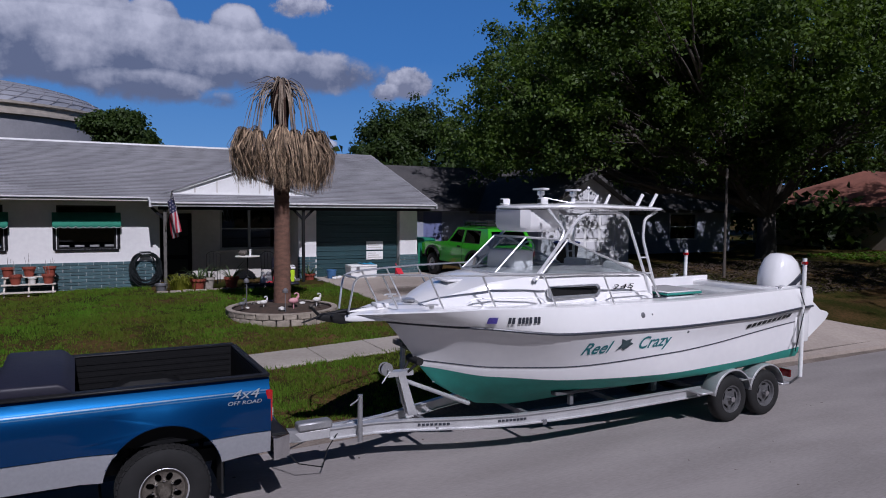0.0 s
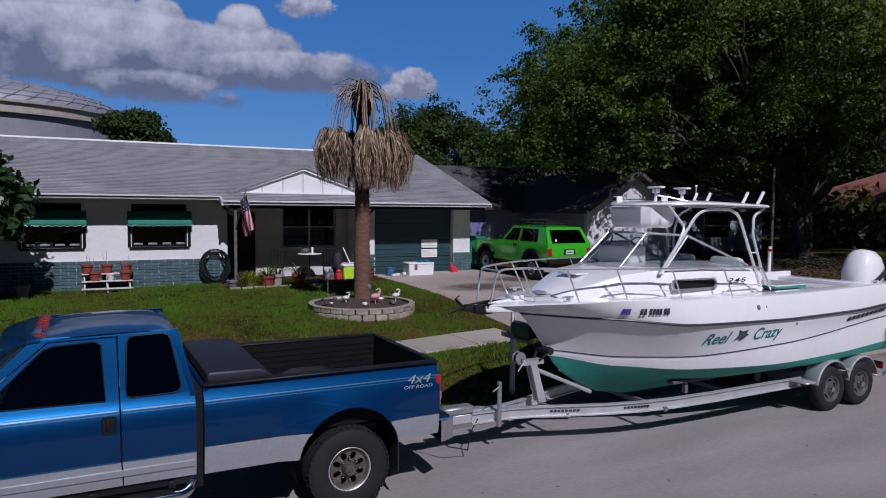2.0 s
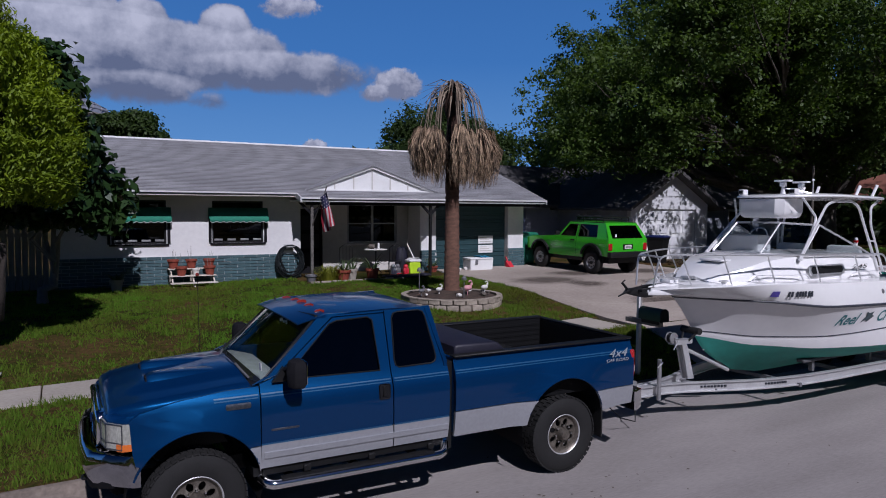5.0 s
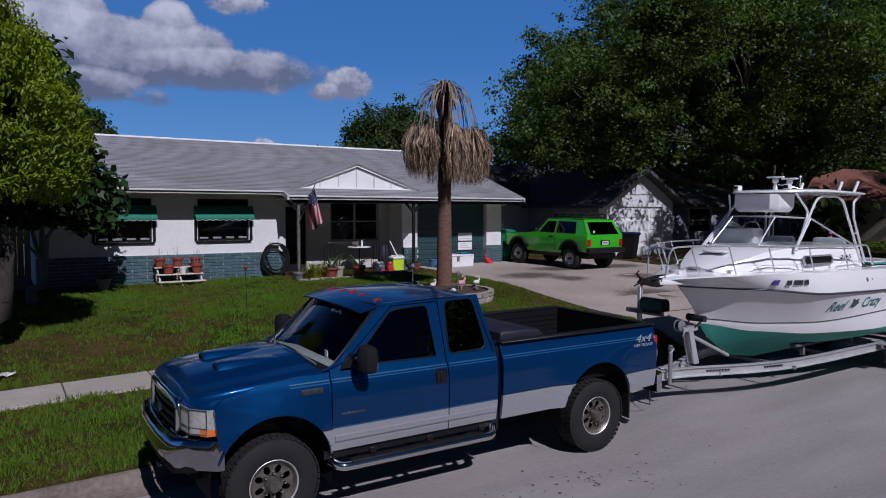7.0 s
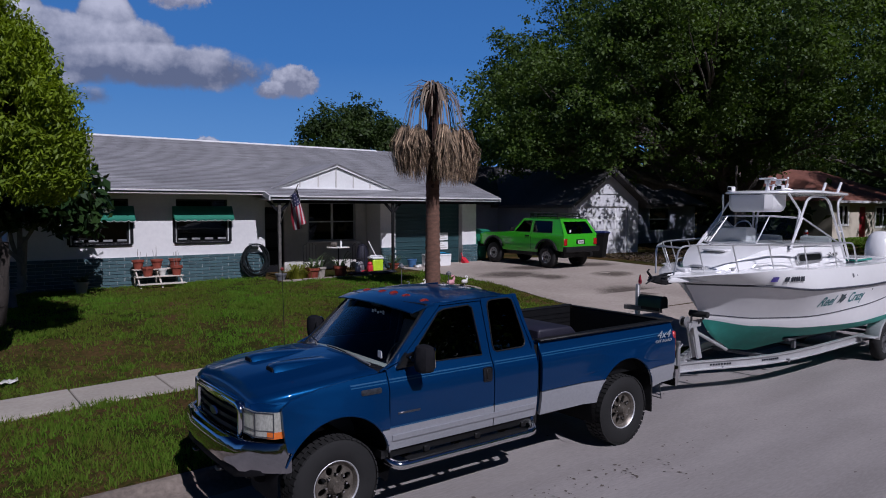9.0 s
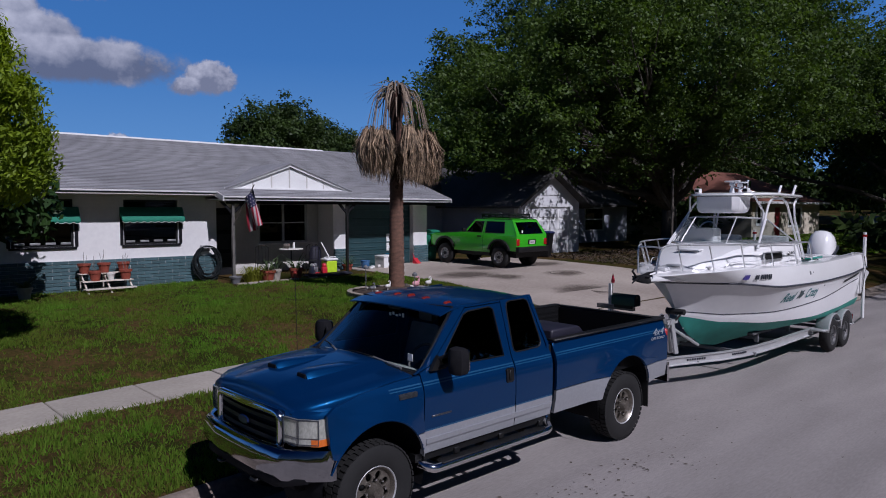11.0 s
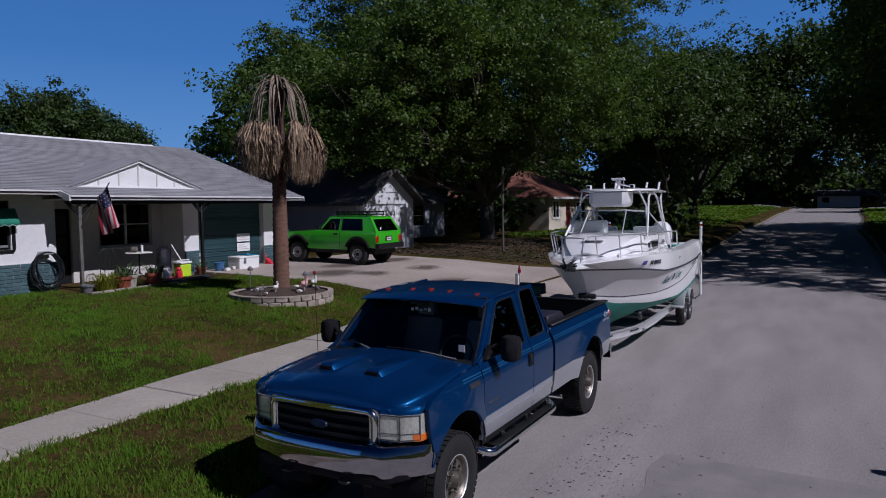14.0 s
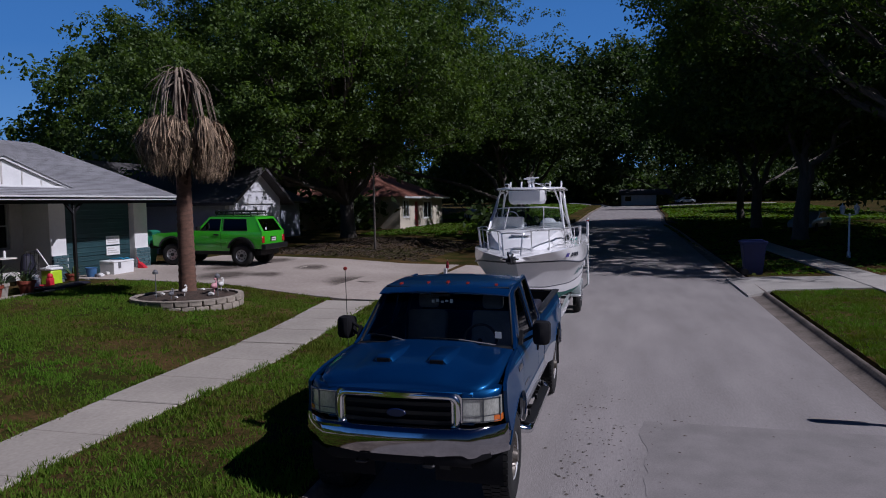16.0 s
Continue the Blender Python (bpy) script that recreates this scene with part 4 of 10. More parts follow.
tube(bm, [c0 + Vector((0.08 * math.sin(a), 0.19 * math.cos(a), 0.17 * math.sin(a))) for a in [2 * math.pi * i / 20 for i in range(20)]], 0.016, 6, closed=True)
tube(bm, [c0, c0 + Vector((-0.2, 0, -0.12))], 0.03, 6)
part("steering_wheel", bm, M_black, truck)

# hood with twin bulges
bm = B()
rings = []
for x, z, w in ((0.26, 1.235, 0.70), (0.29, 1.275, 0.76), (0.37, 1.30, 0.83), (0.6, 1.335, 0.885), (1.0, 1.37, 0.905), (1.3, 1.395, 0.905), (1.44, 1.40, 0.905)):
    ring = []
    for s in (-1, -0.97, -0.85, -0.7, -0.58, -0.5, -0.2, 0, 0.2, 0.5, 0.58, 0.7, 0.85, 0.97, 1):
        up = 0.05 * (1 - abs(s) ** 2.2) + (0.028 if abs(s) <= 0.5 else 0.0) * min(1, (x - 0.26) / 0.15)
        ring.append((x, TC + w * s, z + up - (0.03 if abs(s) == 1 else 0)))
    ring += [(x, TC + w * 0.98, z - 0.12), (x, TC - w * 0.98, z - 0.12)]
    rings.append(ring)
loft(bm, rings)
hood = part("hood", bm, M_blue, truck, angle=55)
for yy in (-0.27, 0.27):
    bm = B()
    z0 = 1.40
    loft(bm, [[(x, TC + yy + s, z0 + h) for s, h in ((-w * 1.3, lo), (-w * 0.85, hi - 0.006), (-w * 0.72, hi), (w * 0.72, hi), (w * 0.85, hi - 0.006), (w * 1.3, lo))] for x, w, lo, hi in ((0.62, 0.085, -0.012, 0.050), (0.65, 0.092, -0.008, 0.068), (0.74, 0.10, 0.0, 0.074), (0.95, 0.115, 0.014, 0.074), (1.15, 0.125, 0.022, 0.068), (1.33, 0.130, 0.025, 0.050))])
    sc = part("hood_scoop", bm, M_blue, hood, angle=50)
    pbox("scoop_mouth", sc, M_dark, 0.610, 0.622, TC + yy - 0.066, TC + yy + 0.066, z0 + 0.006, z0 + 0.044)
bm = B()
tube(bm, [(1.30, TC + 0.92, 1.38), (1.285, TC + 0.93, 2.24)], 0.0035, 5)
mast = part("antenna", bm, M_black, truck)
bm = B()
ball(bm, (1.285, TC + 0.93, 2.26), 0.022, 2)
part("antenna_ball", bm, M_marker, mast, "small red antenna ball")

# grille
bm = B()
panel(bm, rounded(-0.61, 0.61, 0.86, 1.235, 0.06), [rounded(-0.515, 0.515, 0.925, 1.185, 0.04)], lambda a, b, t: (0.175 + 0.05 * (a / 0.6) ** 2 + t, TC + a, b), 0.06, [-0.4, -0.2, 0, 0.2, 0.4])
gr = part("grille", bm, M_chrome, truck, "chrome grille surround")
bm = B()
tube(bm, [(0.178 + 0.05 * (a / 0.6) ** 2, TC + a, b) for a, b in rounded(-0.565, 0.565, 0.893, 1.21, 0.07)], 0.036, 10, closed=True)
part("grille_ring", bm, M_chrome, gr, "rounded chrome ring")
pbox("grille_back", gr, M_dark, 0.24, 0.25, TC - 0.56, TC + 0.56, 0.88, 1.22)
for zz in (0.965, 1.05, 1.135):
    bm = B()
    panel(bm, [(-0.54, zz - 0.018), (0.54, zz - 0.018), (0.54, zz + 0.018), (-0.54, zz + 0.018)], [], lambda a, b, t: (0.185 + 0.05 * (a / 0.6) ** 2 + t, TC + a, b), 0.03, [-0.4, -0.2, 0, 0.2, 0.4])
    part("grille_bar", bm, M_black, gr)
bm = B()
lathe(bm, [(0.0, 0.0), (0.9, 0.0), (1.0, 0.02), (0.9, 0.03), (0.0, 0.03)], (0, 0, 0), "x", 24)
bmesh.ops.transform(bm, matrix=pose(0.16, TC, 1.05) @ Matrix.Diagonal((0.6, 0.095, 0.04, 1)), verts=bm.verts)
part("oval_badge", bm, surf("badge_enamel", (0.004, 0.012, 0.06), (0.003, 0.009, 0.045), 9, 0.3, coat=0.6), gr, "plain blue oval badge")
# radiator panel between the lamps
pbox("nose_panel", truck, M_blue, 0.25, 0.44, TC - 0.72, TC + 0.72, 0.94, 1.25, bevel=0.02)
# bumper
bm = B()
rings = []
for s in (-1.0, -0.97, -0.9, -0.7, -0.35, 0, 0.35, 0.7, 0.9, 0.97, 1.0):
    f = 0.30 * max(0, abs(s) - 0.62) ** 1.6 / (0.38 ** 1.6) + 0.05 * s * s
    y = TC + s * 1.0
    x = 0.06 + f
    rings.append([(x + 0.03, y, 0.94), (x, y, 0.90), (x - 0.012, y, 0.80), (x + 0.005, y, 0.73), (x + 0.04, y, 0.675), (x + 0.09, y, 0.675), (x + 0.09, y, 0.94)])
loft(bm, rings)
bp = part("front_bumper", bm, surf("dull_chrome", (0.44, 0.44, 0.47), (0.35, 0.35, 0.38), 3, 0.09, 1.0, rough_vary=0.04), truck, "chrome front bumper", angle=55)
bm = B()
rings = []
for s in (-0.86, -0.80, -0.62, -0.35, 0, 0.35, 0.62, 0.80, 0.86):
    f = 0.30 * max(0, abs(s) - 0.62) ** 1.6 / (0.38 ** 1.6) + 0.05 * s * s
    lo = 0.60 + 0.05 * max(0, abs(s) - 0.62) / 0.24
    rings.append([(0.095 + f, TC + s, 0.70), (0.098 + f, TC + s, lo + 0.04), (0.12 + f, TC + s, lo), (0.16 + f, TC + s, lo), (0.16 + f, TC + s, 0.70)])
loft(bm, rings)
part("lower_valance", bm, M_dark, bp, "black plastic lower bumper")
bm = B()
prism(bm, [(0.26, 0.64), (0.29, 0.55), (0.33, 0.52), (0.40, 0.52), (0.40, 0.66)], "y", TC - 0.68, TC + 0.68, 0.01)
part("air_dam", bm, M_dark, truck, "black lower valance")
for yy in (-0.32, 0.32):
    bm = B()
    tube(bm, bent([(0.20, TC + yy - 0.05, 0.62), (0.08, TC + yy - 0.05, 0.60), (0.08, TC + yy + 0.05, 0.60), (0.20, TC + yy + 0.05, 0.62)], 0.03), 0.013, 6)
    part("tow_hook", bm, M_black, truck)
# bed
pbox("bed_floor", truck, M_liner, 3.56, 5.97, TC - 0.86, TC + 0.86, 0.88, 0.94)
for k in range(13):
    yy = TC - 0.5 + k * 1.0 / 12
    pbox("liner_rib", truck, M_liner, 3.60, 5.94, yy - 0.02, yy + 0.02, 0.938, 0.952)
# Black block added between cab and bed, standing for the gap's shade.
pbox("gap_panel", truck, M_black, 3.455, 3.525, TC - 0.90, TC + 0.90, 0.5, 1.42)
pbox("bed_front", truck, M_blue, 3.53, 3.57, TC - 0.92, TC + 0.92, 0.66, 1.455, bevel=0.008)
tg = pbox("tailgate", truck, M_blue, 5.97, 6.02, TC - 0.86, TC + 0.86, 0.92, 1.45, bevel=0.015)
pbox("tailgate_cap", tg, M_black, 5.955, 6.03, TC - 0.86, TC + 0.86, 1.45, 1.475, bevel=0.01)
pbox("tailgate_liner", tg, M_liner, 5.952, 5.971, TC - 0.84, TC + 0.84, 0.95, 1.44)
# folded soft cover at the front of the bed
bm = B()
prism(bm, [(3.57, 1.47), (3.57, 1.56), (3.60, 1.58), (4.08, 1.575), (4.13, 1.555), (4.22, 1.47)], "y", TC - 0.88, TC + 0.88, 0.03, 3)
cov = part("folded_cover", bm, M_vinyl, truck, "folded dark vinyl bed cover", angle=50)
bm = B()
box(bm, 4.55, 4.95, TC + 0.30, TC + 0.50, 0.94, 1.10, 0.02, 2)
part("tool_bag", bm, M_black, truck)
bm = B()
rb_ = [(x, TC + y, z) for x, y, z in ((6.03, -0.98, 0), (6.06, -0.99, 0), (6.22, -0.90, 0), (6.24, -0.6, 0), (6.22, -0.5, 0), (6.22, 0.5, 0), (6.24, 0.6, 0), (6.22, 0.90, 0), (6.06, 0.99, 0), (6.03, 0.98, 0))]
loft(bm, [[(x, y, zz) for x, y, _ in rb_] for zz in (0.58, 0.60, 0.79, 0.81)])
part("rear_bumper", bm, M_chrome, truck, "chrome step bumper", angle=50)
pbox("bumper_pad", truck, M_black, 6.05, 6.20, TC - 0.85, TC + 0.85, 0.812, 0.825)
for yy in (-0.42, 0.42):
    pbox("chassis_rail", truck, M_black, 0.3, 6.05, TC + yy - 0.05, TC + yy + 0.05, 0.50, 0.64)
for xa in (0.95, 4.97):
    bm = B()
    tube(bm, [(xa, TC - 0.75, 0.44), (xa, TC + 0.75, 0.44)], 0.055, 10)
    ball(bm, (xa, TC + 0.1, 0.44), 0.16, 2)
    part("axle", bm, M_black, truck)
bm = B()
tube(bm, [(3.2, TC + 0.3, 0.50), (4.4, TC + 0.4, 0.52), (5.6, TC + 0.7, 0.55)], 0.045, 8)
part("exhaust", bm, M_galv, truck)
# the lettering on the bed
M_letter = surf("silver_letter", (0.42, 0.47, 0.52), (0.33, 0.37, 0.42), 30, 0.35, 0.3)


def lettering(name, text, m, size, material, parent, shear=0.0, depth=0.002, label="", spacing=1.0):
    """Raised or printed letters in the built-in font, as a mesh in the plane of m."""
    cu = bpy.data.curves.new(name, "FONT")
    cu.body, cu.size, cu.shear, cu.extrude, cu.space_character = text, size, shear, depth, spacing
    cu.align_x = "CENTER"
    tmp = bpy.data.objects.new(name, cu)
    scene.collection.objects.link(tmp)
    me = bpy.data.meshes.new_from_object(tmp.evaluated_get(bpy.context.evaluated_depsgraph_get()))
    bpy.data.objects.remove(tmp)
    bm = bmesh.new()
    bm.from_mesh(me)
    bpy.data.meshes.remove(me)
    bmesh.ops.transform(bm, matrix=m, verts=bm.verts)
    return part(name, bm, material, parent, label)


lettering("lettering", "4x4", pose(5.735, TC - 0.993, 1.272, 90, 0, 0) @ Matrix.Diagonal((1.35, 1, 1, 1)), 0.135, M_letter, truck, 0.3, label="silver 4x4 lettering")
lettering("lettering", "OFF ROAD", pose(5.735, TC - 0.994, 1.215, 90, 0, 0) @ Matrix.Diagonal((1.35, 1, 1, 1)), 0.052, M_letter, truck, 0.2, label="silver OFF ROAD lettering")


# wheels
def wheel_parts(parent, cx, cy, r, w, S, rim_r, treads=44):
    bm = B()
    prof = [(rim_r, -w / 2 + 0.02), (rim_r + 0.03, -w / 2), (r - 0.05, -w / 2 + 0.004), (r - 0.015, -w / 2 + 0.03), (r - 0.012, 0), (r - 0.015, w / 2 - 0.03), (r - 0.05, w / 2 - 0.004), (rim_r + 0.03, w / 2), (rim_r, w / 2 - 0.02), (rim_r - 0.005, 0.0)]
    lathe(bm, prof + [prof[0]], (cx, cy, r), "y", 40, False)
    tyre = part("tyre", bm, M_rubber, parent, "knobbly black tyre")
    bm = B()
    for k in range(treads):
        a = 2 * math.pi * k / treads
        for j, off in ((-1, 0.0), (0, 0.5), (1, 0.0)):
            m = Matrix.Translation((cx, cy, r)) @ Matrix.Rotation(a + off * 2 * math.pi / treads, 4, "Y")
            box(bm, -0.024, 0.024, j * w * 0.32 - w * 0.135, j * w * 0.32 + w * 0.135, r - 0.018, r - 0.003, m=m)
    tagged(part("tread", bm, M_rubber, parent), kind="stuff")
    return tyre


def alloy(parent, cx, cy, r, w, S, rim_r):
    bm = B()
    o = S * (w / 2 - 0.03)
    hole_n = 8
    holes = []
    for k in range(hole_n):
        a = 2 * math.pi * (k + 0.5) / hole_n
        ca, sa = rim_r * 0.60 * math.cos(a), rim_r * 0.60 * math.sin(a)
        rad, tan = (math.cos(a), math.sin(a)), (-math.sin(a), math.cos(a))
        holes.append([(ca + rad[0] * rim_r * 0.19 * math.cos(q) + tan[0] * rim_r * 0.14 * math.sin(q), sa + rad[1] * rim_r * 0.19 * math.cos(q) + tan[1] * rim_r * 0.14 * math.sin(q)) for q in [2 * math.pi * i / 10 for i in range(10)]])
    ring = [(rim_r * 0.88 * math.cos(2 * math.pi * i / 32), rim_r * 0.88 * math.sin(2 * math.pi * i / 32)) for i in range(32)]
    panel(bm, ring, holes, lambda a, b, t: (cx + a, cy + o - S * (0.035 + t) + S * 0.04 * max(0, 1 - math.hypot(a, b) / (rim_r * 0.5)), r + b), 0.02, [], [])
    lathe(bm, [(rim_r * 0.86, S * -0.04), (rim_r * 0.93, S * 0.0), (rim_r * 1.02, S * 0.012), (rim_r * 1.03, S * -0.01), (rim_r * 0.96, S * -0.03), (rim_r * 0.95, S * -0.2)], (cx, cy + o, r), "y", 32, False)
    rim = part("rim", bm, M_rim, parent, "cast alloy rim with eight holes")
    bm = B()
    lathe(bm, [(0.001, S * 0.055), (0.055, S * 0.05), (0.075, S * 0.0), (0.08, S * -0.03)], (cx, cy + o, r), "y", 20, False)
    part("hub_cap", bm, M_rim, parent)
    bm = B()
    lathe(bm, [(rim_r * 0.97, S * 0.008), (rim_r * 1.01, S * 0.017), (rim_r * 1.05, S * 0.012), (rim_r * 1.05, S * -0.012)], (cx, cy + o, r), "y", 36, False)
    part("rim_lip", bm, M_aluminium, parent, "bright rolled rim edge")
    for k in range(8):
        a = 2 * math.pi * k / 8
        bm = B()
        lathe(bm, [(0.001, S * 0.02), (0.011, S * 0.018), (0.012, S * -0.02)], (cx + 0.105 * math.cos(a), cy + o - S * 0.005, r + 0.105 * math.sin(a)), "y", 6, False)
        part("lug_nut", bm, M_chrome, rim)
    bm = B()
    lathe(bm, [(0.0, 0.0), (rim_r * 0.9, 0.0)], (cx, cy + o - S * 0.16, r), "y", 24, False)
    part("brake_disc", bm, M_black, parent)


for xa in (0.95, 4.97):
    for S in (-1, 1):
        cy = TC + S * 0.845
        wh = new("wheel")
        wh.parent = truck
        wheel_parts(wh, xa, cy, 0.44, 0.28, S, 0.225)
        alloy(wh, xa, cy, 0.44, 0.28, S, 0.225)


# ---- the boat ----
from mathutils.bvhtree import BVHTree
M_gel = surf("white_gelcoat", (0.86, 0.855, 0.85), (0.82, 0.815, 0.81), 1.2, 0.22, coat=0.6, rough_vary=0.08)
M_gel_dull = surf("dull_white_gelcoat", (0.82, 0.81, 0.81), (0.76, 0.75, 0.76), 1.0, 0.35, coat=0.2, rough_vary=0.1)
M_teal = surf("teal_bottom_paint", (0.035, 0.30, 0.24), (0.028, 0.23, 0.185), 1.3, 0.6, bump=0.05, fine=9)
M_navy = surf("dark_stripe", (0.04, 0.045, 0.06), (0.03, 0.034, 0.045), 8, 0.4)
M_stainless = surf("stainless_tube", (0.76, 0.76, 0.77), (0.66, 0.66, 0.67), 6, 0.3, 0.75, rough_vary=0.06)
M_frame = surf("satin_alloy_tube", (0.78, 0.78, 0.79), (0.70, 0.70, 0.71), 6, 0.38, 0.35)
M_name = surf("teal_script", (0.012, 0.17, 0.19), (0.009, 0.13, 0.155), 20, 0.4)
M_grey_plastic = surf("grey_plastic", (0.16, 0.16, 0.17), (0.11, 0.11, 0.12), 9, 0.5)
M_pad = surf("pale_vinyl_pad", (0.62, 0.63, 0.62), (0.52, 0.53, 0.52), 4, 0.5, bump=0.05)
BOAT = pose(7.1, 0.12, 0.0, 0, 0, 1.35)
boat = thing("motor_boat", "white walkaround motor boat with teal bottom and hardtop", "boat", m=BOAT)


def lerp_pts(pts, x):
    if x <= pts[0][0]:
        return pts[0][1]
    for (a, va), (b, vb) in zip(pts, pts[1:]):
        if x <= b:
            t = (x - a) / (b - a)
            t = t * t * (3 - 2 * t) * 0.5 + t * 0.5
            return va + (vb - va) * t
    return pts[-1][1]


HULL = {  # line: stem x, length to full beam, fullness, half beam, heights, beam added at the stem
    "top": (0.10, 3.2, 2.6, 1.17, [(0.1, 1.90), (0.8, 1.945), (1.6, 1.985), (3.0, 1.965), (4.6, 1.94), (7.6, 1.99)], 0.10),
    "rub": (0.64, 3.0, 2.9, 1.22, [(0.64, 1.765), (1.5, 1.735), (2.6, 1.63), (4.6, 1.59), (6.2, 1.61), (7.6, 1.70)], 0.0),
    "pin": (1.05, 3.8, 2.3, 1.125, [(1.05, 1.235), (1.9, 1.15), (2.9, 1.13), (4.6, 1.215), (7.6, 1.47)], 0.0),
    "boot": (1.10, 3.9, 2.2, 1.07, [(1.10, 1.15), (1.9, 1.01), (2.9, 0.93), (4.6, 0.90), (6.0, 0.93), (7.6, 1.02)], 0.0),
    "chine": (1.32, 4.2, 2.0, 1.01, [(1.32, 0.90), (2.2, 0.81), (3.2, 0.78), (4.6, 0.78), (7.6, 0.86)], 0.0),
    "keel": (1.62, 1.0, 1.0, 0.012, [(1.62, 0.72), (2.0, 0.54), (2.6, 0.46), (4.6, 0.47), (7.6, 0.52)], 0.0),
}
STERN = {"top": 7.62, "rub": 7.58, "pin": 7.54, "boot": 7.50, "chine": 7.48, "keel": 7.45}
NT = 30


def hull_line(name, S, out=0.0):
    x0, ln, k, ym, zs, y0 = HULL[name]
    pts = []
    for i in range(NT + 1):
        t = (i / NT) ** 1.6
        x = x0 + (STERN[name] - x0) * t
        u = min(1.0, max(0.0, (x - x0) / ln))
        y = y0 + (ym - y0) * (1 - (1 - u) ** k)
        y *= 1 - 0.03 * max(0, (x - 5.5) / 2.1)
        pts.append(Vector((x, S * (y + out), lerp_pts(zs, x))))
    return pts


def mid_line(a, b, t, push=0.0):
    out = []
    for p, q in zip(a, b):
        v = p.lerp(q, t)
        side = 1 if (p.y + q.y) >= 0 else -1
        out.append(v + Vector((0, side * push, 0)))
    return out


HULL_SKIN = {}
for S in (-1, 1):
    top, rub, pin, boot, chine, keel = [hull_line(n, S) for n in ("top", "rub", "pin", "boot", "chine", "keel")]
    bm = B()
    loft(bm, [rub, mid_line(rub, top, 0.5, 0.02), top, [p + Vector((0, -S * 0.05, 0.012)) for p in top]], closed=False)
    HULL_SKIN[S, "rub"] = BVHTree.FromBMesh(bm)
    upper = part("upper_topside", bm, M_gel, boat, "glossy white upper hull band", angle=35)
    bm = B()
    loft(bm, [pin, mid_line(pin, rub, 0.3, -0.012), mid_line(pin, rub, 0.65, -0.012), [p + Vector((0, -S * 0.01, -0.012)) for p in rub]], closed=False)
    HULL_SKIN[S, "pin"] = BVHTree.FromBMesh(bm)
    side = part("topside", bm, M_gel_dull, boat, "pale grey-white hull side", angle=60)
    bm = B()
    loft(bm, [boot, mid_line(boot, pin, 0.5, 0.01), pin], closed=False)
    part("boot_band", bm, M_gel_dull, boat, angle=60)
    bm = B()
    loft(bm, [keel, mid_line(keel, chine, 0.5, 0.02), chine, mid_line(chine, boot, 0.5, 0.01), boot], closed=False)
    part("hull_bottom", bm, M_teal, boat, "teal antifouling paint", angle=35)
    bm = B()
    tube(bm, hull_line("rub", S, 0.006), 0.018, 8)
    part("rub_rail", bm, M_navy, boat, "dark rub rail")
    bm = B()
    tube(bm, hull_line("pin", S, 0.001), 0.009, 6)
    part("pinstripe", bm, M_navy, boat)
    # gunwale and side deck
    inner = []
    for p in top:
        w = 0.30 if p.x < 4.35 else 0.20
        w = min(w, abs(p.y) * 0.9)
        inner.append(Vector((p.x, S * (abs(p.y) - w), p.z + 0.02)))
    bm = B()
    a = [p + Vector((0, -S * 0.05, 0.012)) for p in top]
    loft(bm, [a, mid_line(a, inner, 0.5), inner], closed=False)
    part("side_deck", bm, M_gel, boat, "white moulded side deck", angle=35)
    # coaming inside the cockpit
    ck = [p for p in inner if p.x >= 4.2]
    bm = B()
    loft(bm, [ck, [Vector((p.x, p.y, 1.28)) for p in ck]], closed=False)
    part("cockpit_coaming", bm, M_gel_dull, boat)

# foredeck between the side decks, ahead of the cabin
top = hull_line("top", 1)
deck = [p for p in top if p.x <= 4.6]
bm = B()
rings = []
for p in deck:
    w = abs(p.y) - min(0.30, abs(p.y) * 0.9) + 0.01
    rings.append([(p.x, w * s, p.z + 0.02 + 0.03 * (1 - s * s)) for s in (-1, -0.6, 0, 0.6, 1)])
loft(bm, rings, closed=False)
part("foredeck", bm, M_gel, boat, angle=50)
# pulpit
bm = B()
prism(bm, [(0.04, -0.08), (0.04, 0.08), (0.14, 0.15), (0.7, 0.34), (0.7, -0.34), (0.14, -0.15)], "z", 1.82, 1.90, 0.02)
pulpit = part("bow_pulpit", bm, M_gel, boat, "white bow pulpit")
pbox("pulpit_roller", pulpit, M_black, -0.10, 0.34, -0.06, 0.06, 1.865, 1.925, bevel=0.012)
bm = B()
tube(bm, [(-0.24, 0, 1.90), (0.05, 0, 1.945), (0.40, 0.02, 1.95)], [0.026, 0.022, 0.018], 8)
prism(bm, [(-0.30, 1.86), (-0.24, 1.92), (-0.06, 1.93), (0.06, 1.84), (0.16, 1.80), (0.0, 1.79)], "y", -0.075, 0.075, 0.012)
tube(bm, [(-0.26, 0, 1.90), (-0.36, 0.02, 2.01), (-0.30, 0.03, 2.04)], [0.02, 0.018, 0.012], 6)
tube(bm, [(-0.26, -0.02, 1.90), (-0.50, -0.06, 1.84)], [0.018, 0.010], 6)
tube(bm, [(-0.14, -0.15, 1.90), (-0.14, 0.15, 1.90)], 0.014, 6)
part("anchor", bm, M_black, boat, "dark plough anchor on the pulpit")
# staff with a small furled flag at the bow rail
bm = B()
box(bm, 0.45, 0.62, -0.10, 0.10, 1.965, 2.02, 0.015, 2)
part("anchor_hatch", bm, M_gel_dull, boat)
bm = B()
loft(bm, [[(0.95 + 0.09 * math.cos(a) * k, 0.12 * math.sin(a) * k, z) for a in [2 * math.pi * i / 16 for i in range(16)]] for k, z in ((1.0, 2.02), (1.0, 2.035), (0.7, 2.05))])
part("windlass", bm, M_stainless, boat)

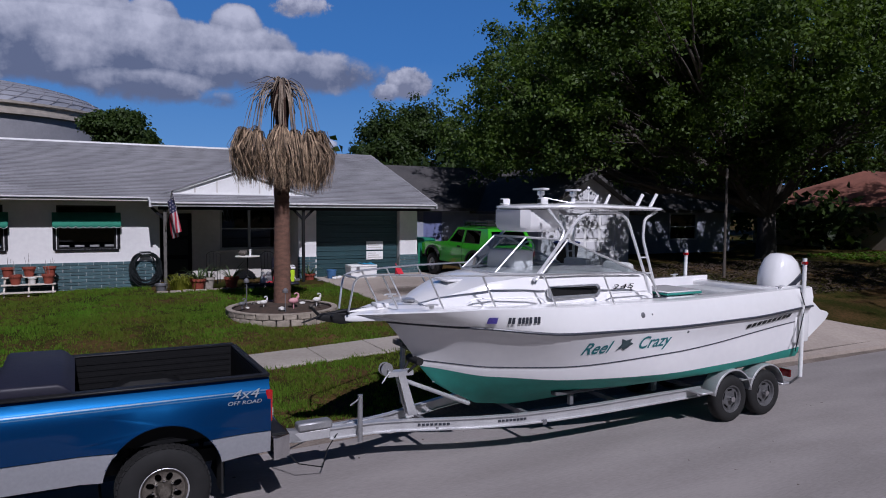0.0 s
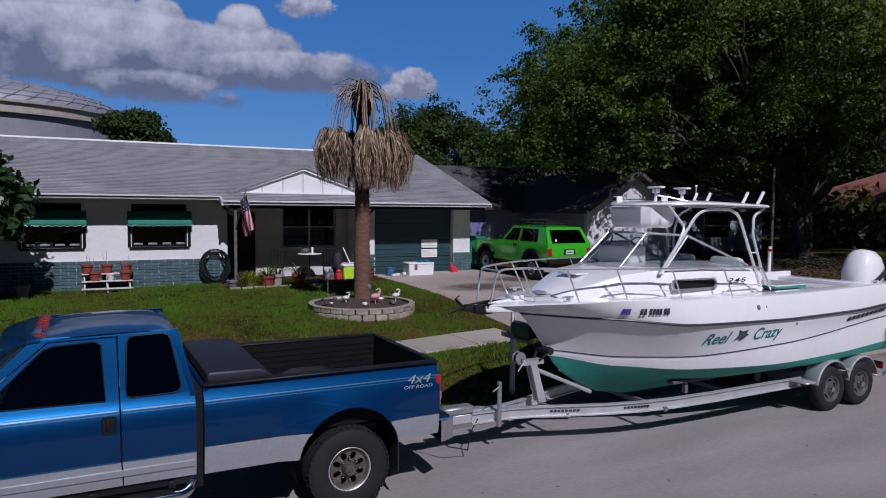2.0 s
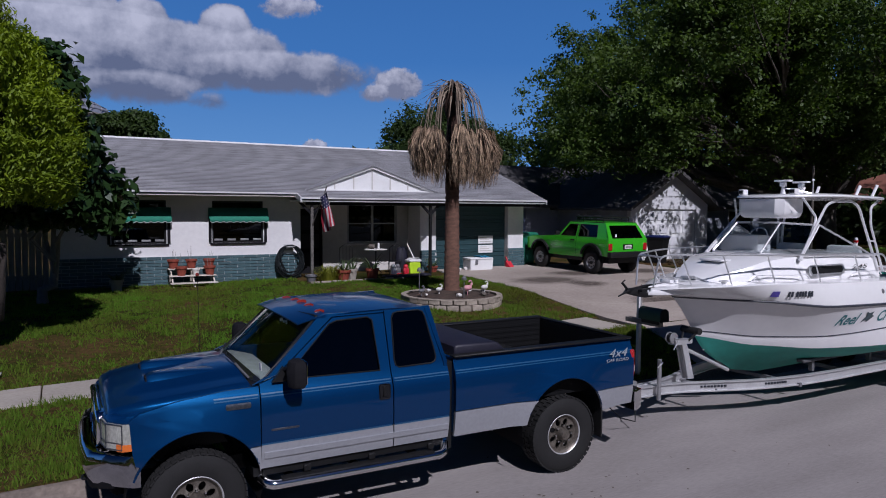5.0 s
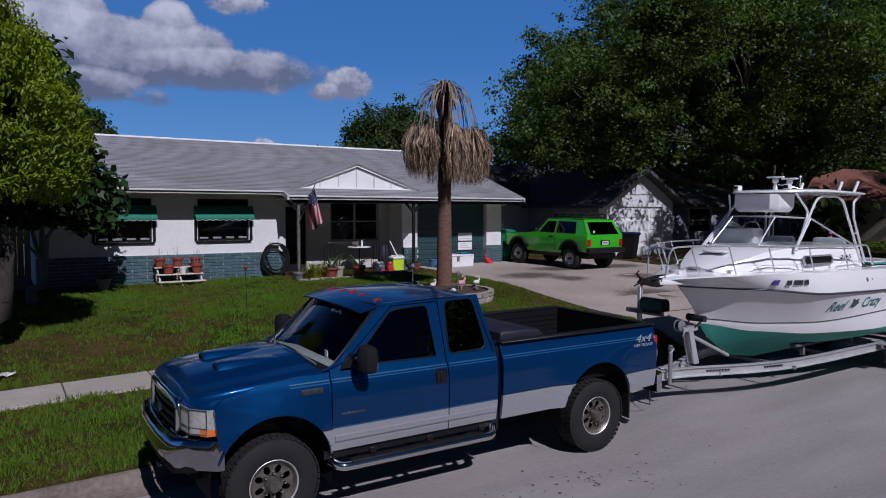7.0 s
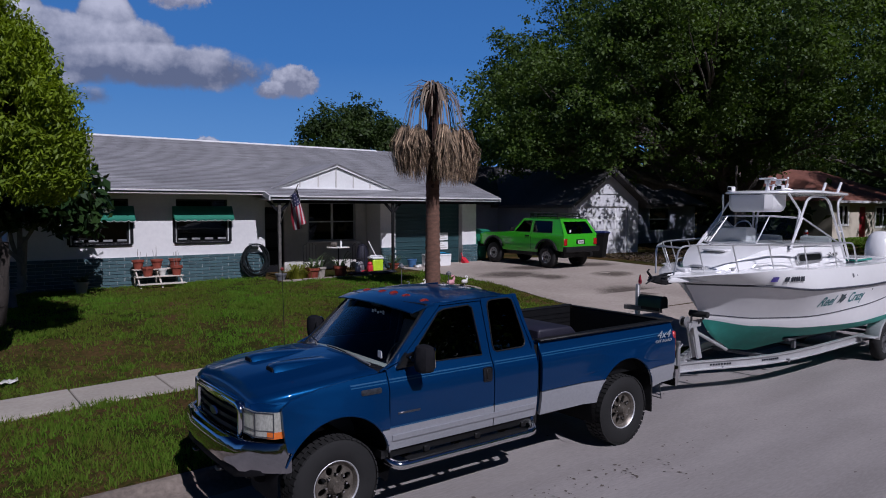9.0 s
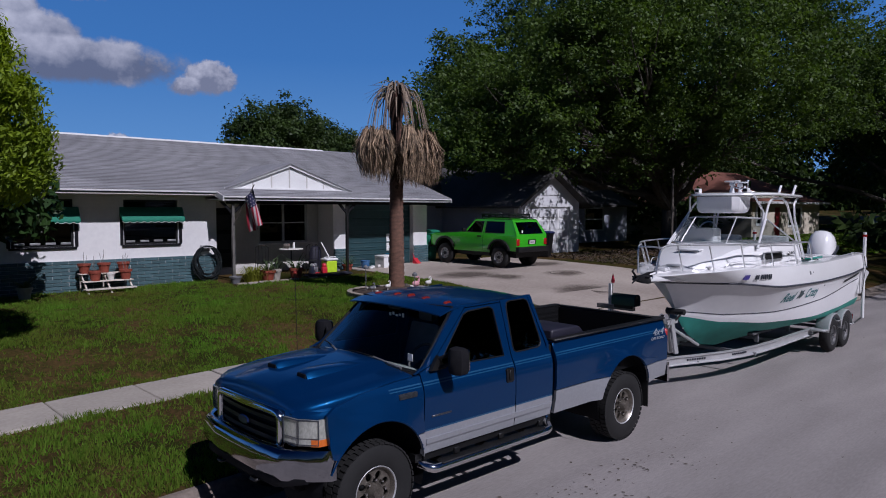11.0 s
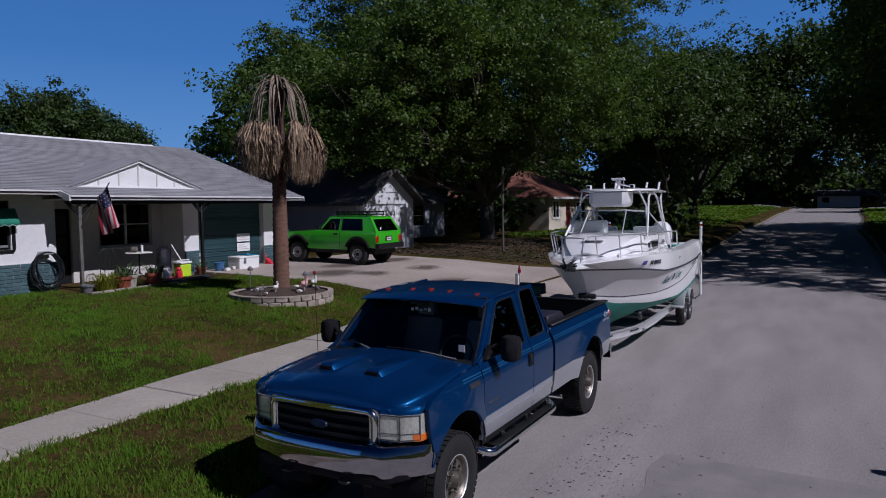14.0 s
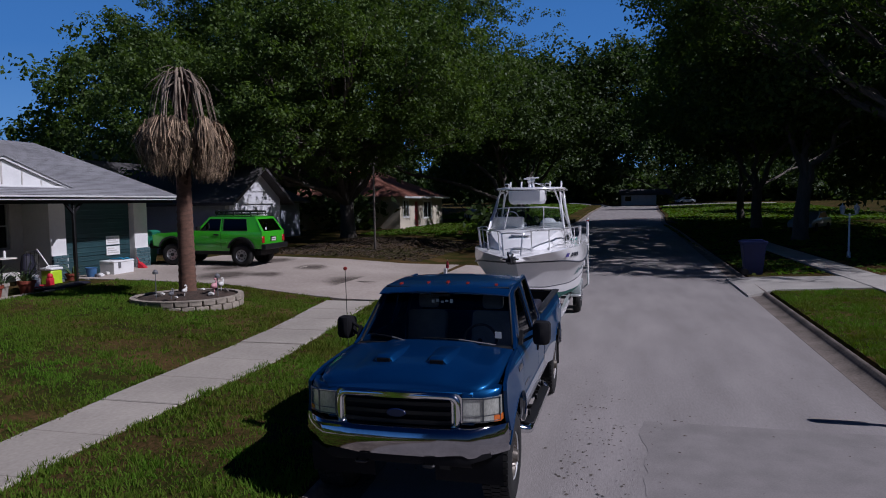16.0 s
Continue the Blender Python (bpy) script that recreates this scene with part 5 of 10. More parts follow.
# cabin trunk
bm = B()
rings = []
for x, zt, w in ((0.98, 2.02, 0.30), (1.15, 2.10, 0.42), (1.45, 2.20, 0.58), (1.75, 2.30, 0.70), (2.2, 2.35, 0.78), (3.2, 2.36, 0.82), (4.36, 2.33, 0.83)):
    rings.append([(x, w * 1.06, 1.97), (x, w, zt - 0.07), (x, w * 0.94, zt - 0.02), (x, w * 0.5, zt + 0.015), (x, 0, zt + 0.03), (x, -w * 0.5, zt + 0.015), (x, -w * 0.94, zt - 0.02), (x, -w, zt - 0.07), (x, -w * 1.06, 1.97)])
loft(bm, rings)
cabin = part("cabin", bm, M_gel, boat, "white moulded cabin trunk", angle=38)
pbox("deck_hatch", cabin, M_gel_dull, 1.40, 1.72, -0.20, 0.20, 2.255, 2.285, bevel=0.01, label="white deck hatch")
for S in (-1, 1):
    bm = B()
    panel(bm, rounded(2.50, 3.38, 2.06, 2.215, 0.06), [rounded(2.535, 3.345, 2.085, 2.19, 0.05)], lambda a, b, t: (a, S * (0.882 - (b - 2.06) * 0.16 + 0.012 - t), b), 0.02, [2.8, 3.1])
    fr = part("cabin_window_frame", bm, M_stainless, cabin)
    bm = B()
    panel(bm, rounded(2.535, 3.345, 2.085, 2.19, 0.05), [], lambda a, b, t: (a, S * (0.882 - (b - 2.06) * 0.16 + 0.004 - t), b), 0.02, [2.8, 3.1])
    part("cabin_window", bm, M_black, fr, "black cabin window")
    # grab rail along the cabin
    ptube("grab_rail", boat, M_frame, bent([(1.40, S * 0.68, 2.02), (1.48, S * 0.70, 2.09), (2.35, S * 0.93, 2.09), (2.42, S * 0.94, 2.02)], 0.05), 0.009, 6)
    ptube("grab_rail", boat, M_frame, bent([(3.45, S * 0.95, 2.02), (3.52, S * 0.95, 2.085), (4.20, S * 0.95, 2.085), (4.28, S * 0.95, 2.02)], 0.05), 0.009, 6)
lettering("model_number", "245", BOAT.inverted() @ pose(0, 0, 0) @ BOAT @ pose(3.78, -0.886, 2.13, 82, 0, 0) @ Matrix.Diagonal((2.7, 1, 1, 1)), 0.09, M_black, cabin, 0.25, 0.003, "dark 245 numerals", 1.1)

# windscreen: frame of tubes with clear panes
foot = [(4.15, 0.86, 2.33), (2.45, 0.80, 2.36), (1.98, 0.42, 2.37), (1.98, -0.42, 2.37), (2.45, -0.80, 2.36), (4.15, -0.86, 2.33)]
crown = [(4.05, 0.85, 2.36), (2.92, 0.74, 2.80), (2.50, 0.38, 2.83), (2.50, -0.38, 2.83), (2.92, -0.74, 2.80), (4.05, -0.85, 2.36)]
wsh = new("windscreen")
wsh.parent = boat
for i in range(5):
    bm = B()
    q = [Vector(foot[i]), Vector(foot[i + 1]), Vector(crown[i + 1]), Vector(crown[i])]
    v = [bm.verts.new(p) for p in q]
    bm.faces.new(v)
    pn = part("pane", bm, M_glass_clear, wsh, "clear acrylic pane")
    pn.visible_shadow = False
bm = B()
tube(bm, foot, 0.016, 6)
part("screen_sill", bm, M_aluminium, wsh)
bm = B()
tube(bm, crown, 0.016, 6)
part("screen_rail", bm, M_aluminium, wsh)
for i in (1, 2, 3, 4):
    ptube("mullion", wsh, M_gel if i in (1, 4) else M_aluminium, [foot[i], crown[i]], 0.012, 6)

# hardtop
HT0, HT1, HW, HZ = 2.45, 4.66, 0.80, 3.22
plan = [(HT0 + 0.10, -HW * 0.55), (HT0, -HW * 0.3), (HT0, HW * 0.3), (HT0 + 0.10, HW * 0.55), (HT0 + 0.55, HW * 0.92), (HT0 + 1.0, HW), (HT1 - 0.1, HW), (HT1, HW * 0.92), (HT1, -HW * 0.92), (HT1 - 0.1, -HW), (HT0 + 1.0, -HW), (HT0 + 0.55, -HW * 0.92)]
cx, cy = 3.5, 0
bm = B()
rings = [[(cx + (x - cx) * k, y * k, HZ + dz + 0.02 * (1 - (x - 3.4) ** 2)) for x, y in plan] for k, dz in ((0.93, -0.012), (0.99, -0.008), (1.0, 0.006), (0.99, 0.026), (0.93, 0.042), (0.5, 0.062))]
loft(bm, rings)
hard = part("hardtop", bm, M_gel, boat, "white moulded hardtop", angle=45)
bm = B()
cx_ = 2.76
rings = [[(x, y, z) for x, y in ((cx_ + (x - cx_) * k, y * k) for x, y in ((2.46, -0.30), (2.46, 0.30), (2.56, 0.40), (3.02, 0.40), (3.10, 0.32), (3.10, -0.32), (3.02, -0.40), (2.56, -0.40)))] for z, k in ((2.90, 0.82), (2.93, 0.93), (3.0, 1.0), (3.20, 1.0))]
loft(bm, rings)
part("electronics_box", bm, M_gel_dull, hard, "white overhead electronics box")
for yy in (-0.62, -0.35, 0.35, 0.62):
    bm = B()
    tube(bm, [(4.50, yy, 3.22), (4.64, yy * 1.02, 3.44)], 0.025, 8)
    part("rod_holder", bm, M_gel, hard, "white rocket launcher rod holder")
for x, y in ((2.72, -0.45), (2.72, 0.45)):
    bm = B()
    box(bm, x - 0.06, x + 0.06, y - 0.05, y + 0.05, 3.27, 3.36, 0.015, 2)
    sp = part("spotlight", bm, M_gel, hard)
    bm = B()
    box(bm, x - 0.068, x - 0.058, y - 0.035, y + 0.035, 3.29, 3.345)
    part("lens", bm, M_black, sp)
for x, y in ((2.95, -0.1), (3.65, 0.05)):
    bm = B()
    tube(bm, [(x, y, 3.25), (x, y, 3.36), (x, y, 3.47)], [0.05, 0.026, 0.022], 10)
    box(bm, x - 0.035, x + 0.035, y - 0.045, y + 0.045, 3.40, 3.47, 0.012, 2)
    box(bm, x - 0.045, x + 0.045, y - 0.14, y + 0.14, 3.475, 3.505, 0.012, 2)
    part("radar_antenna", bm, M_gel, hard, "white antenna mount")
ptube("antenna_rail", hard, M_stainless, [(2.72, -0.45, 3.33), (2.95, -0.1, 3.38), (3.4, -0.45, 3.27)], 0.008, 5)
bm = B()
tube(bm, [(3.9, 0.0, 3.27), (3.9, 0.0, 3.52)], 0.006, 5)
ball(bm, (3.9, 0, 3.53), 0.022, 2)
part("mast_light", bm, M_gel, hard)
# frame of the hardtop
for S in (-1, 1):
    ptube("frame_tube", hard, M_frame, bent([(2.30, S * 0.84, 2.30), (3.14, S * 0.70, 3.10), (3.36, S * 0.68, 3.17), (3.88, S * 0.68, 3.17), (4.02, S * 0.70, 3.08), (4.30, S * 0.88, 2.06)], 0.10), 0.021, 8)
    ptube("frame_tube", hard, M_frame, bent([(4.58, S * 0.70, 3.19), (4.32, S * 0.72, 3.08), (4.26, S * 0.76, 2.80), (4.40, S * 0.90, 2.06)], 0.08), 0.020, 8)
    ptube("frame_tube", hard, M_frame, bent([(2.34, S * 0.84, 2.30), (2.80, S * 0.72, 2.76), (2.90, S * 0.70, 2.92), (2.70, S * 0.60, 3.21)], 0.06), 0.018, 8)
    for k in (0.35, 0.65):
        p = Vector((4.09, S * 0.76, 2.80)).lerp(Vector((4.30, S * 0.88, 2.06)), k)
        ptube("ladder_rung", hard, M_frame, [p, p + Vector((0.12, S * 0.02, 0))], 0.012, 6)
    # bow rail
    ends = [(0.42, 0.30), (0.9, 0.60), (1.5, 0.86), (2.3, 1.03), (3.2, 1.10), (4.05, 1.12)]
    bow = bent([(0.05, S * 0.16, 1.95), (0.12, S * 0.20, 2.38)] + [(x, S * (y + 0.02), 2.40 - 0.004 * x) for x, y in ends[:-1]] + [(4.0, S * 1.13, 2.36), (4.25, S * 1.10, 2.02)], 0.12)
    rail = ptube("bow_rail", boat, M_stainless, bow, 0.0135, 8, "stainless bow rail")
    for x, y in ends[:-1]:
        ptube("stanchion", rail, M_stainless, [(x + 0.22, S * (y + 0.01), 1.97), (x, S * (y + 0.02), 2.40 - 0.004 * x)], 0.012, 6)
    for x in (0.95, 6.9):
        yy = S * (0.60 if x < 2 else 1.07)
        bm = B()
        tube(bm, bent([(x - 0.09, yy, 2.03), (x - 0.03, yy, 2.035), (x + 0.03, yy, 2.035), (x + 0.09, yy, 2.03)], 0.02), 0.012, 6)
        box(bm, x - 0.03, x + 0.03, yy - 0.012, yy + 0.012, 1.99, 2.03)
        part("deck_cleat", bm, M_stainless, boat)
ptube("bow_rail_loop", boat, M_stainless, bent([(0.14, -0.21, 2.36), (0.06, 0, 2.38), (0.14, 0.21, 2.36)], 0.1), 0.0135, 8)

# cockpit
bm = B()
box(bm, 4.3, 7.45, -1.0, 1.0, 1.22, 1.28)
part("cockpit_floor", bm, M_gel_dull, boat)
bm = B()
box(bm, 7.25, 7.62, -1.12, 1.12, 1.1, 1.93, 0.04, 2)
part("transom", bm, M_gel, boat)
bm = B()
loft(bm, [[(x, y, z) for y, z in ((-1.05, z0), (-1.08, z1), (-0.5, z1), (-0.42, z0))] for x, z0, z1 in ((7.56, 1.10, 1.88), (7.75, 1.18, 1.74), (7.95, 1.30, 1.60), (8.12, 1.40, 1.56), (8.18, 1.45, 1.52))])
part("swim_platform", bm, M_gel, boat, "white moulded stern platform")
bm = B()
loft(bm, [[(x, y, z) for y, z in ((1.05, z0), (1.08, z1), (0.5, z1), (0.42, z0))] for x, z0, z1 in ((7.56, 1.10, 1.88), (7.75, 1.18, 1.74), (7.95, 1.30, 1.60), (8.12, 1.40, 1.56), (8.18, 1.45, 1.52))])
part("swim_platform", bm, M_gel, boat, "white moulded stern platform")
pbox("motor_bracket", boat, M_gel_dull, 7.5, 7.95, -0.35, 0.35, 1.0, 1.55, bevel=0.04)
for yy, w in ((0.45, 0.28), (-0.45, 0.28)):
    bm = B()
    box(bm, 3.55, 4.05, yy - w, yy + w, 1.95, 2.12, 0.05, 2)
    box(bm, 4.02, 4.16, yy - w, yy + w, 2.05, 2.46, 0.06, 2)
    part("helm_seat", bm, M_pad, boat, "white padded helm seat")
bm = B()
box(bm, 4.55, 5.16, -0.96, -0.30, 1.28, 1.99, 0.04, 2)
tk = part("tackle_station", bm, M_gel, boat, "white tackle station")
pbox("worktop", tk, M_teal, 4.53, 5.24, -0.99, -0.28, 2.0, 2.03, bevel=0.01, label="teal edged worktop")
pbox("worktop_top", tk, M_gel, 4.53, 5.24, -0.99, -0.28, 2.032, 2.055, bevel=0.01)
bm = B()
box(bm, 6.75, 7.2, -0.9, 0.9, 1.28, 1.75, 0.05, 2)
part("stern_bench", bm, M_gel_dull, boat)
pbox("bench_cushion", boat, M_pad, 6.72, 7.18, -0.86, 0.86, 1.752, 1.86, bevel=0.035, seg=2)
bm = B()
box(bm, 2.65, 3.0, 0.1, 0.85, 2.30, 2.62, 0.05, 2)
part("helm_console", bm, M_gel_dull, boat)
bm = B()
c0 = Vector((3.08, 0.42, 2.58))
tube(bm, [c0 + Vector((0.06 * math.sin(a), 0.17 * math.cos(a), 0.15 * math.sin(a))) for a in [2 * math.pi * i / 18 for i in range(18)]], 0.014, 6, closed=True)
tube(bm, [c0, c0 + Vector((-0.1, 0, -0.04))], 0.02, 6)
part("helm_wheel", bm, M_stainless, boat)

# outboard motor
bm = B()
rings = []
for z, x0, x1, w in ((1.60, 8.02, 8.44, 0.16), (1.74, 7.94, 8.55, 0.22), (1.90, 7.90, 8.60, 0.255), (2.10, 7.90, 8.61, 0.265), (2.30, 7.94, 8.58, 0.255), (2.45, 8.0, 8.50, 0.22), (2.55, 8.08, 8.40, 0.15), (2.58, 8.16, 8.31, 0.06)):
    xm, rx = (x0 + x1) / 2, (x1 - x0) / 2
    ring = []
    for k in range(20):
        a = 2 * math.pi * k / 20
        ca, sa = math.cos(a), math.sin(a)
        ring.append((xm + rx * math.copysign(abs(ca) ** 0.75, ca), w * math.copysign(abs(sa) ** 0.75, sa), z))
    rings.append(ring)
loft(bm, rings)
MT = pose(8.07, 0, 1.74) @ Matrix.Rotation(radians(7), 4, "Y") @ Matrix.Diagonal((1.12, 1.1, 0.96, 1)) @ pose(-8.0, 0, -1.8)
bmesh.ops.transform(bm, matrix=MT, verts=bm.verts)
motor = part("outboard_motor", bm, M_gel, boat, "large white outboard motor", angle=50)
bm = B()
rings = [[(x, y, z) for x, y in ((x0, -w), (x1, -w * 0.7), (x1, w * 0.7), (x0, w))] for z, x0, x1, w in ((0.85, 8.15, 8.40, 0.05), (1.25, 8.08, 8.42, 0.10), (1.65, 8.02, 8.44, 0.13))]
loft(bm, rings)
bmesh.ops.transform(bm, matrix=MT, verts=bm.verts)
part("motor_leg", bm, M_gel_dull, motor)
bm = B()
box(bm, 7.7, 8.05, -0.12, 0.12, 1.35, 1.75, 0.03, 2)
part("motor_clamp", bm, M_grey_plastic, motor)
for S in (-1, 1):
    # maker's word as one slanted plain bar
    bm = B()
    prism(bm, [(8.08, 1.88), (8.13, 1.86), (8.46, 2.16), (8.47, 2.24), (8.42, 2.24), (8.09, 1.95)], "y", S * 0.20, S * 0.280)
    bmesh.ops.transform(bm, matrix=MT, verts=bm.verts)
    part("cowl_mark", bm, M_navy, motor, "dark slanted mark")


# marks on the hull, laid on its skin
def hull_y(x, z, S, lo, hi):
    """Half breadth of the hull between two of its lines."""
    la, lb = hull_line(lo, 1), hull_line(hi, 1)

    def at(line):
        for p, q in zip(line, line[1:]):
            if p.x <= x <= q.x:
                return p.lerp(q, (x - p.x) / (q.x - p.x))
        return line[-1]
    a, b = at(la), at(lb)
    t = max(0, min(1, (z - a.z) / (b.z - a.z)))
    if lo == "pin":
        ts = ((0, 0.0), (0.3, -0.012), (0.65, -0.012), (1, -0.01))
        push = lerp_lin(ts, t)
    else:
        push = 0.02 * (1 - abs(2 * t - 1))
    return a.y + (b.y - a.y) * t + push


def lerp_lin(pts, x):
    x = max(x, pts[0][0])
    for (a, va), (b, vb) in zip(pts, pts[1:]):
        if x <= b:
            return va + (vb - va) * (x - a) / (b - a)
    return pts[-1][1]


def on_hull(bm, lo, hi, S, lift=0.004):
    """Lays a flat mark upon the skin of one side."""
    skin = HULL_SKIN[S, lo]
    for v in bm.verts:
        hit = skin.ray_cast(Vector((v.co.x, S * 4.0, v.co.z)), Vector((0, -S, 0)))[0]
        y = abs(hit.y) if hit else hull_y(v.co.x, v.co.z, S, lo, hi)
        v.co.y = S * (y + lift + v.co.y)


def name_on_hull(text, xc, zc, size, shear, S, lo, hi, material, parent, label, tilt=0.0):
    cu = bpy.data.curves.new("name", "FONT")
    cu.body, cu.size, cu.shear, cu.align_x, cu.offset = text, size, shear, "CENTER", 0.0035
    tmp = bpy.data.objects.new("name", cu)
    scene.collection.objects.link(tmp)
    me = bpy.data.meshes.new_from_object(tmp.evaluated_get(bpy.context.evaluated_depsgraph_get()))
    bpy.data.objects.remove(tmp)
    bm = bmesh.new()
    bm.from_mesh(me)
    bpy.data.meshes.remove(me)
    ca, sa = math.cos(radians(tilt)), math.sin(radians(tilt))
    for v in bm.verts:
        a, b = v.co.x, v.co.y
        v.co = Vector((xc - S * (a * ca - b * sa), 0.0, zc + a * sa + b * ca))
    bmesh.ops.triangulate(bm, faces=bm.faces)
    for _ in range(2):
        bmesh.ops.subdivide_edges(bm, edges=[e for e in bm.edges if e.calc_length() > 0.05], cuts=1)
    on_hull(bm, lo, hi, S, 0.007)
    bmesh.ops.recalc_face_normals(bm, faces=bm.faces)
    return part("boat_name", bm, material, parent, label)


name_on_hull("Reel", 3.15, 1.31, 0.24, 0.35, -1, "pin", "rub", M_name, boat, "teal script boat name", 1.5)
name_on_hull("Crazy", 4.12, 1.335, 0.24, 0.35, -1, "pin", "rub", M_name, boat, "teal script boat name", 1.5)
bm = B()
panel(bm, [(3.48, 1.33), (3.56, 1.37), (3.60, 1.33), (3.66, 1.36), (3.74, 1.42), (3.68, 1.44), (3.70, 1.49), (3.60, 1.47), (3.52, 1.50), (3.55, 1.43)], [], lambda a, b, t: (a, -t, b), 0.004)
on_hull(bm, "pin", "rub", -1, 0.012)
part("name_emblem", bm, surf("grey_teal_emblem", (0.06, 0.10, 0.11), (0.03, 0.05, 0.06), 20, 0.4), boat, "small dark emblem")
# registration as plain bars, with a blue sticker
for i, (x, w) in enumerate(((1.80, 0.13), (1.92, 0.24), (2.12, 0.13))):
    k = max(1, round(w / 0.065))
    for j in range(k):
        bm = B()
        box(bm, x + j * 0.046, x + j * 0.046 + 0.032, -0.002, 0.002, 1.80, 1.88)
        on_hull(bm, "rub", "top", -1, 0.02)
        part("registration_bar", bm, M_navy, boat, "dark registration bar")
bm = B()
box(bm, 1.56, 1.67, -0.002, 0.002, 1.805, 1.885)
on_hull(bm, "rub", "top", -1, 0.02)
part("sticker", bm, surf("violet_sticker", (0.09, 0.07, 0.36), (0.07, 0.05, 0.28), 30, 0.4), boat, "violet registration sticker")
# maker's word aft as plain slanted bars
bm = B()
for j in range(9):
    x = 6.02 + j * 0.118
    z0 = 1.445 + 0.012 * j
    prism(bm, [(x, z0), (x + 0.085, z0 + 0.008), (x + 0.115, z0 + 0.068), (x + 0.03, z0 + 0.06)], "y", -0.002, 0.002)
on_hull(bm, "pin", "rub", -1, 0.016)
part("side_mark", bm, M_black, boat, "dark slanted side mark")
for x, z, lo, hi, r in ((3.85, 1.80, "rub", "top", 0.032), (4.02, 1.80, "rub", "top", 0.012), (4.75, 1.50, "pin", "rub", 0.018), (7.0, 1.56, "pin", "rub", 0.02)):
    bm = B()
    lathe(bm, [(0.001, 0.006), (r, 0.004), (r * 1.2, 0.0)], (x, 0, z), "y", 14, False)
    for v in bm.verts:
        v.co.y = abs(v.co.y)
    on_hull(bm, lo, hi, -1, 0.002)
    part("hull_fitting", bm, M_grey_plastic, boat, "dark through-hull fitting")
bm = B()
tube(bm, [(1.40, 0, 0.98), (1.30, 0, 0.97), (1.30, 0, 0.92), (1.42, 0, 0.91)], 0.012, 6)
part("bow_eye", bm, M_stainless, boat)
# stern corner stripe and hose
bm = B()
tube(bm, [(7.20, -1.225, 1.95), (7.33, -1.225, 1.70), (7.15, -1.2, 1.0)], 0.008, 5)
part("stern_cord", bm, M_black, boat, "thin dark cord")

# ---- the trailer ----
M_trailer_rim = surf("dull_steel_rim", (0.17, 0.17, 0.175), (0.09, 0.09, 0.092), 8, 0.45, 0.5)
trailer = thing("boat_trailer", "aluminium tandem-axle boat trailer on the street", "trailer", m=BOAT)
TZ0, TZ1 = 0.385, 0.53


def beam(bm, pts, w=0.075):
    """An I-shaped beam along plan points."""
    pts = [Vector(p) for p in pts]
    for a, b in zip(pts, pts[1:]):
        d = (b - a).normalized()
        n = Vector((-d.y, d.x, 0))
        for (u0, u1, z0, z1) in ((-w / 2, w / 2, TZ1 - 0.016, TZ1), (-w / 2, w / 2, TZ0, TZ0 + 0.016), (-0.008, 0.008, TZ0 + 0.016, TZ1 - 0.016)):
            vs = []
            for p in (a, b):
                vs.append([p + n * u0 + Vector((0, 0, z0)), p + n * u1 + Vector((0, 0, z0)), p + n * u1 + Vector((0, 0, z1)), p + n * u0 + Vector((0, 0, z1))])
            loft(bm, vs)


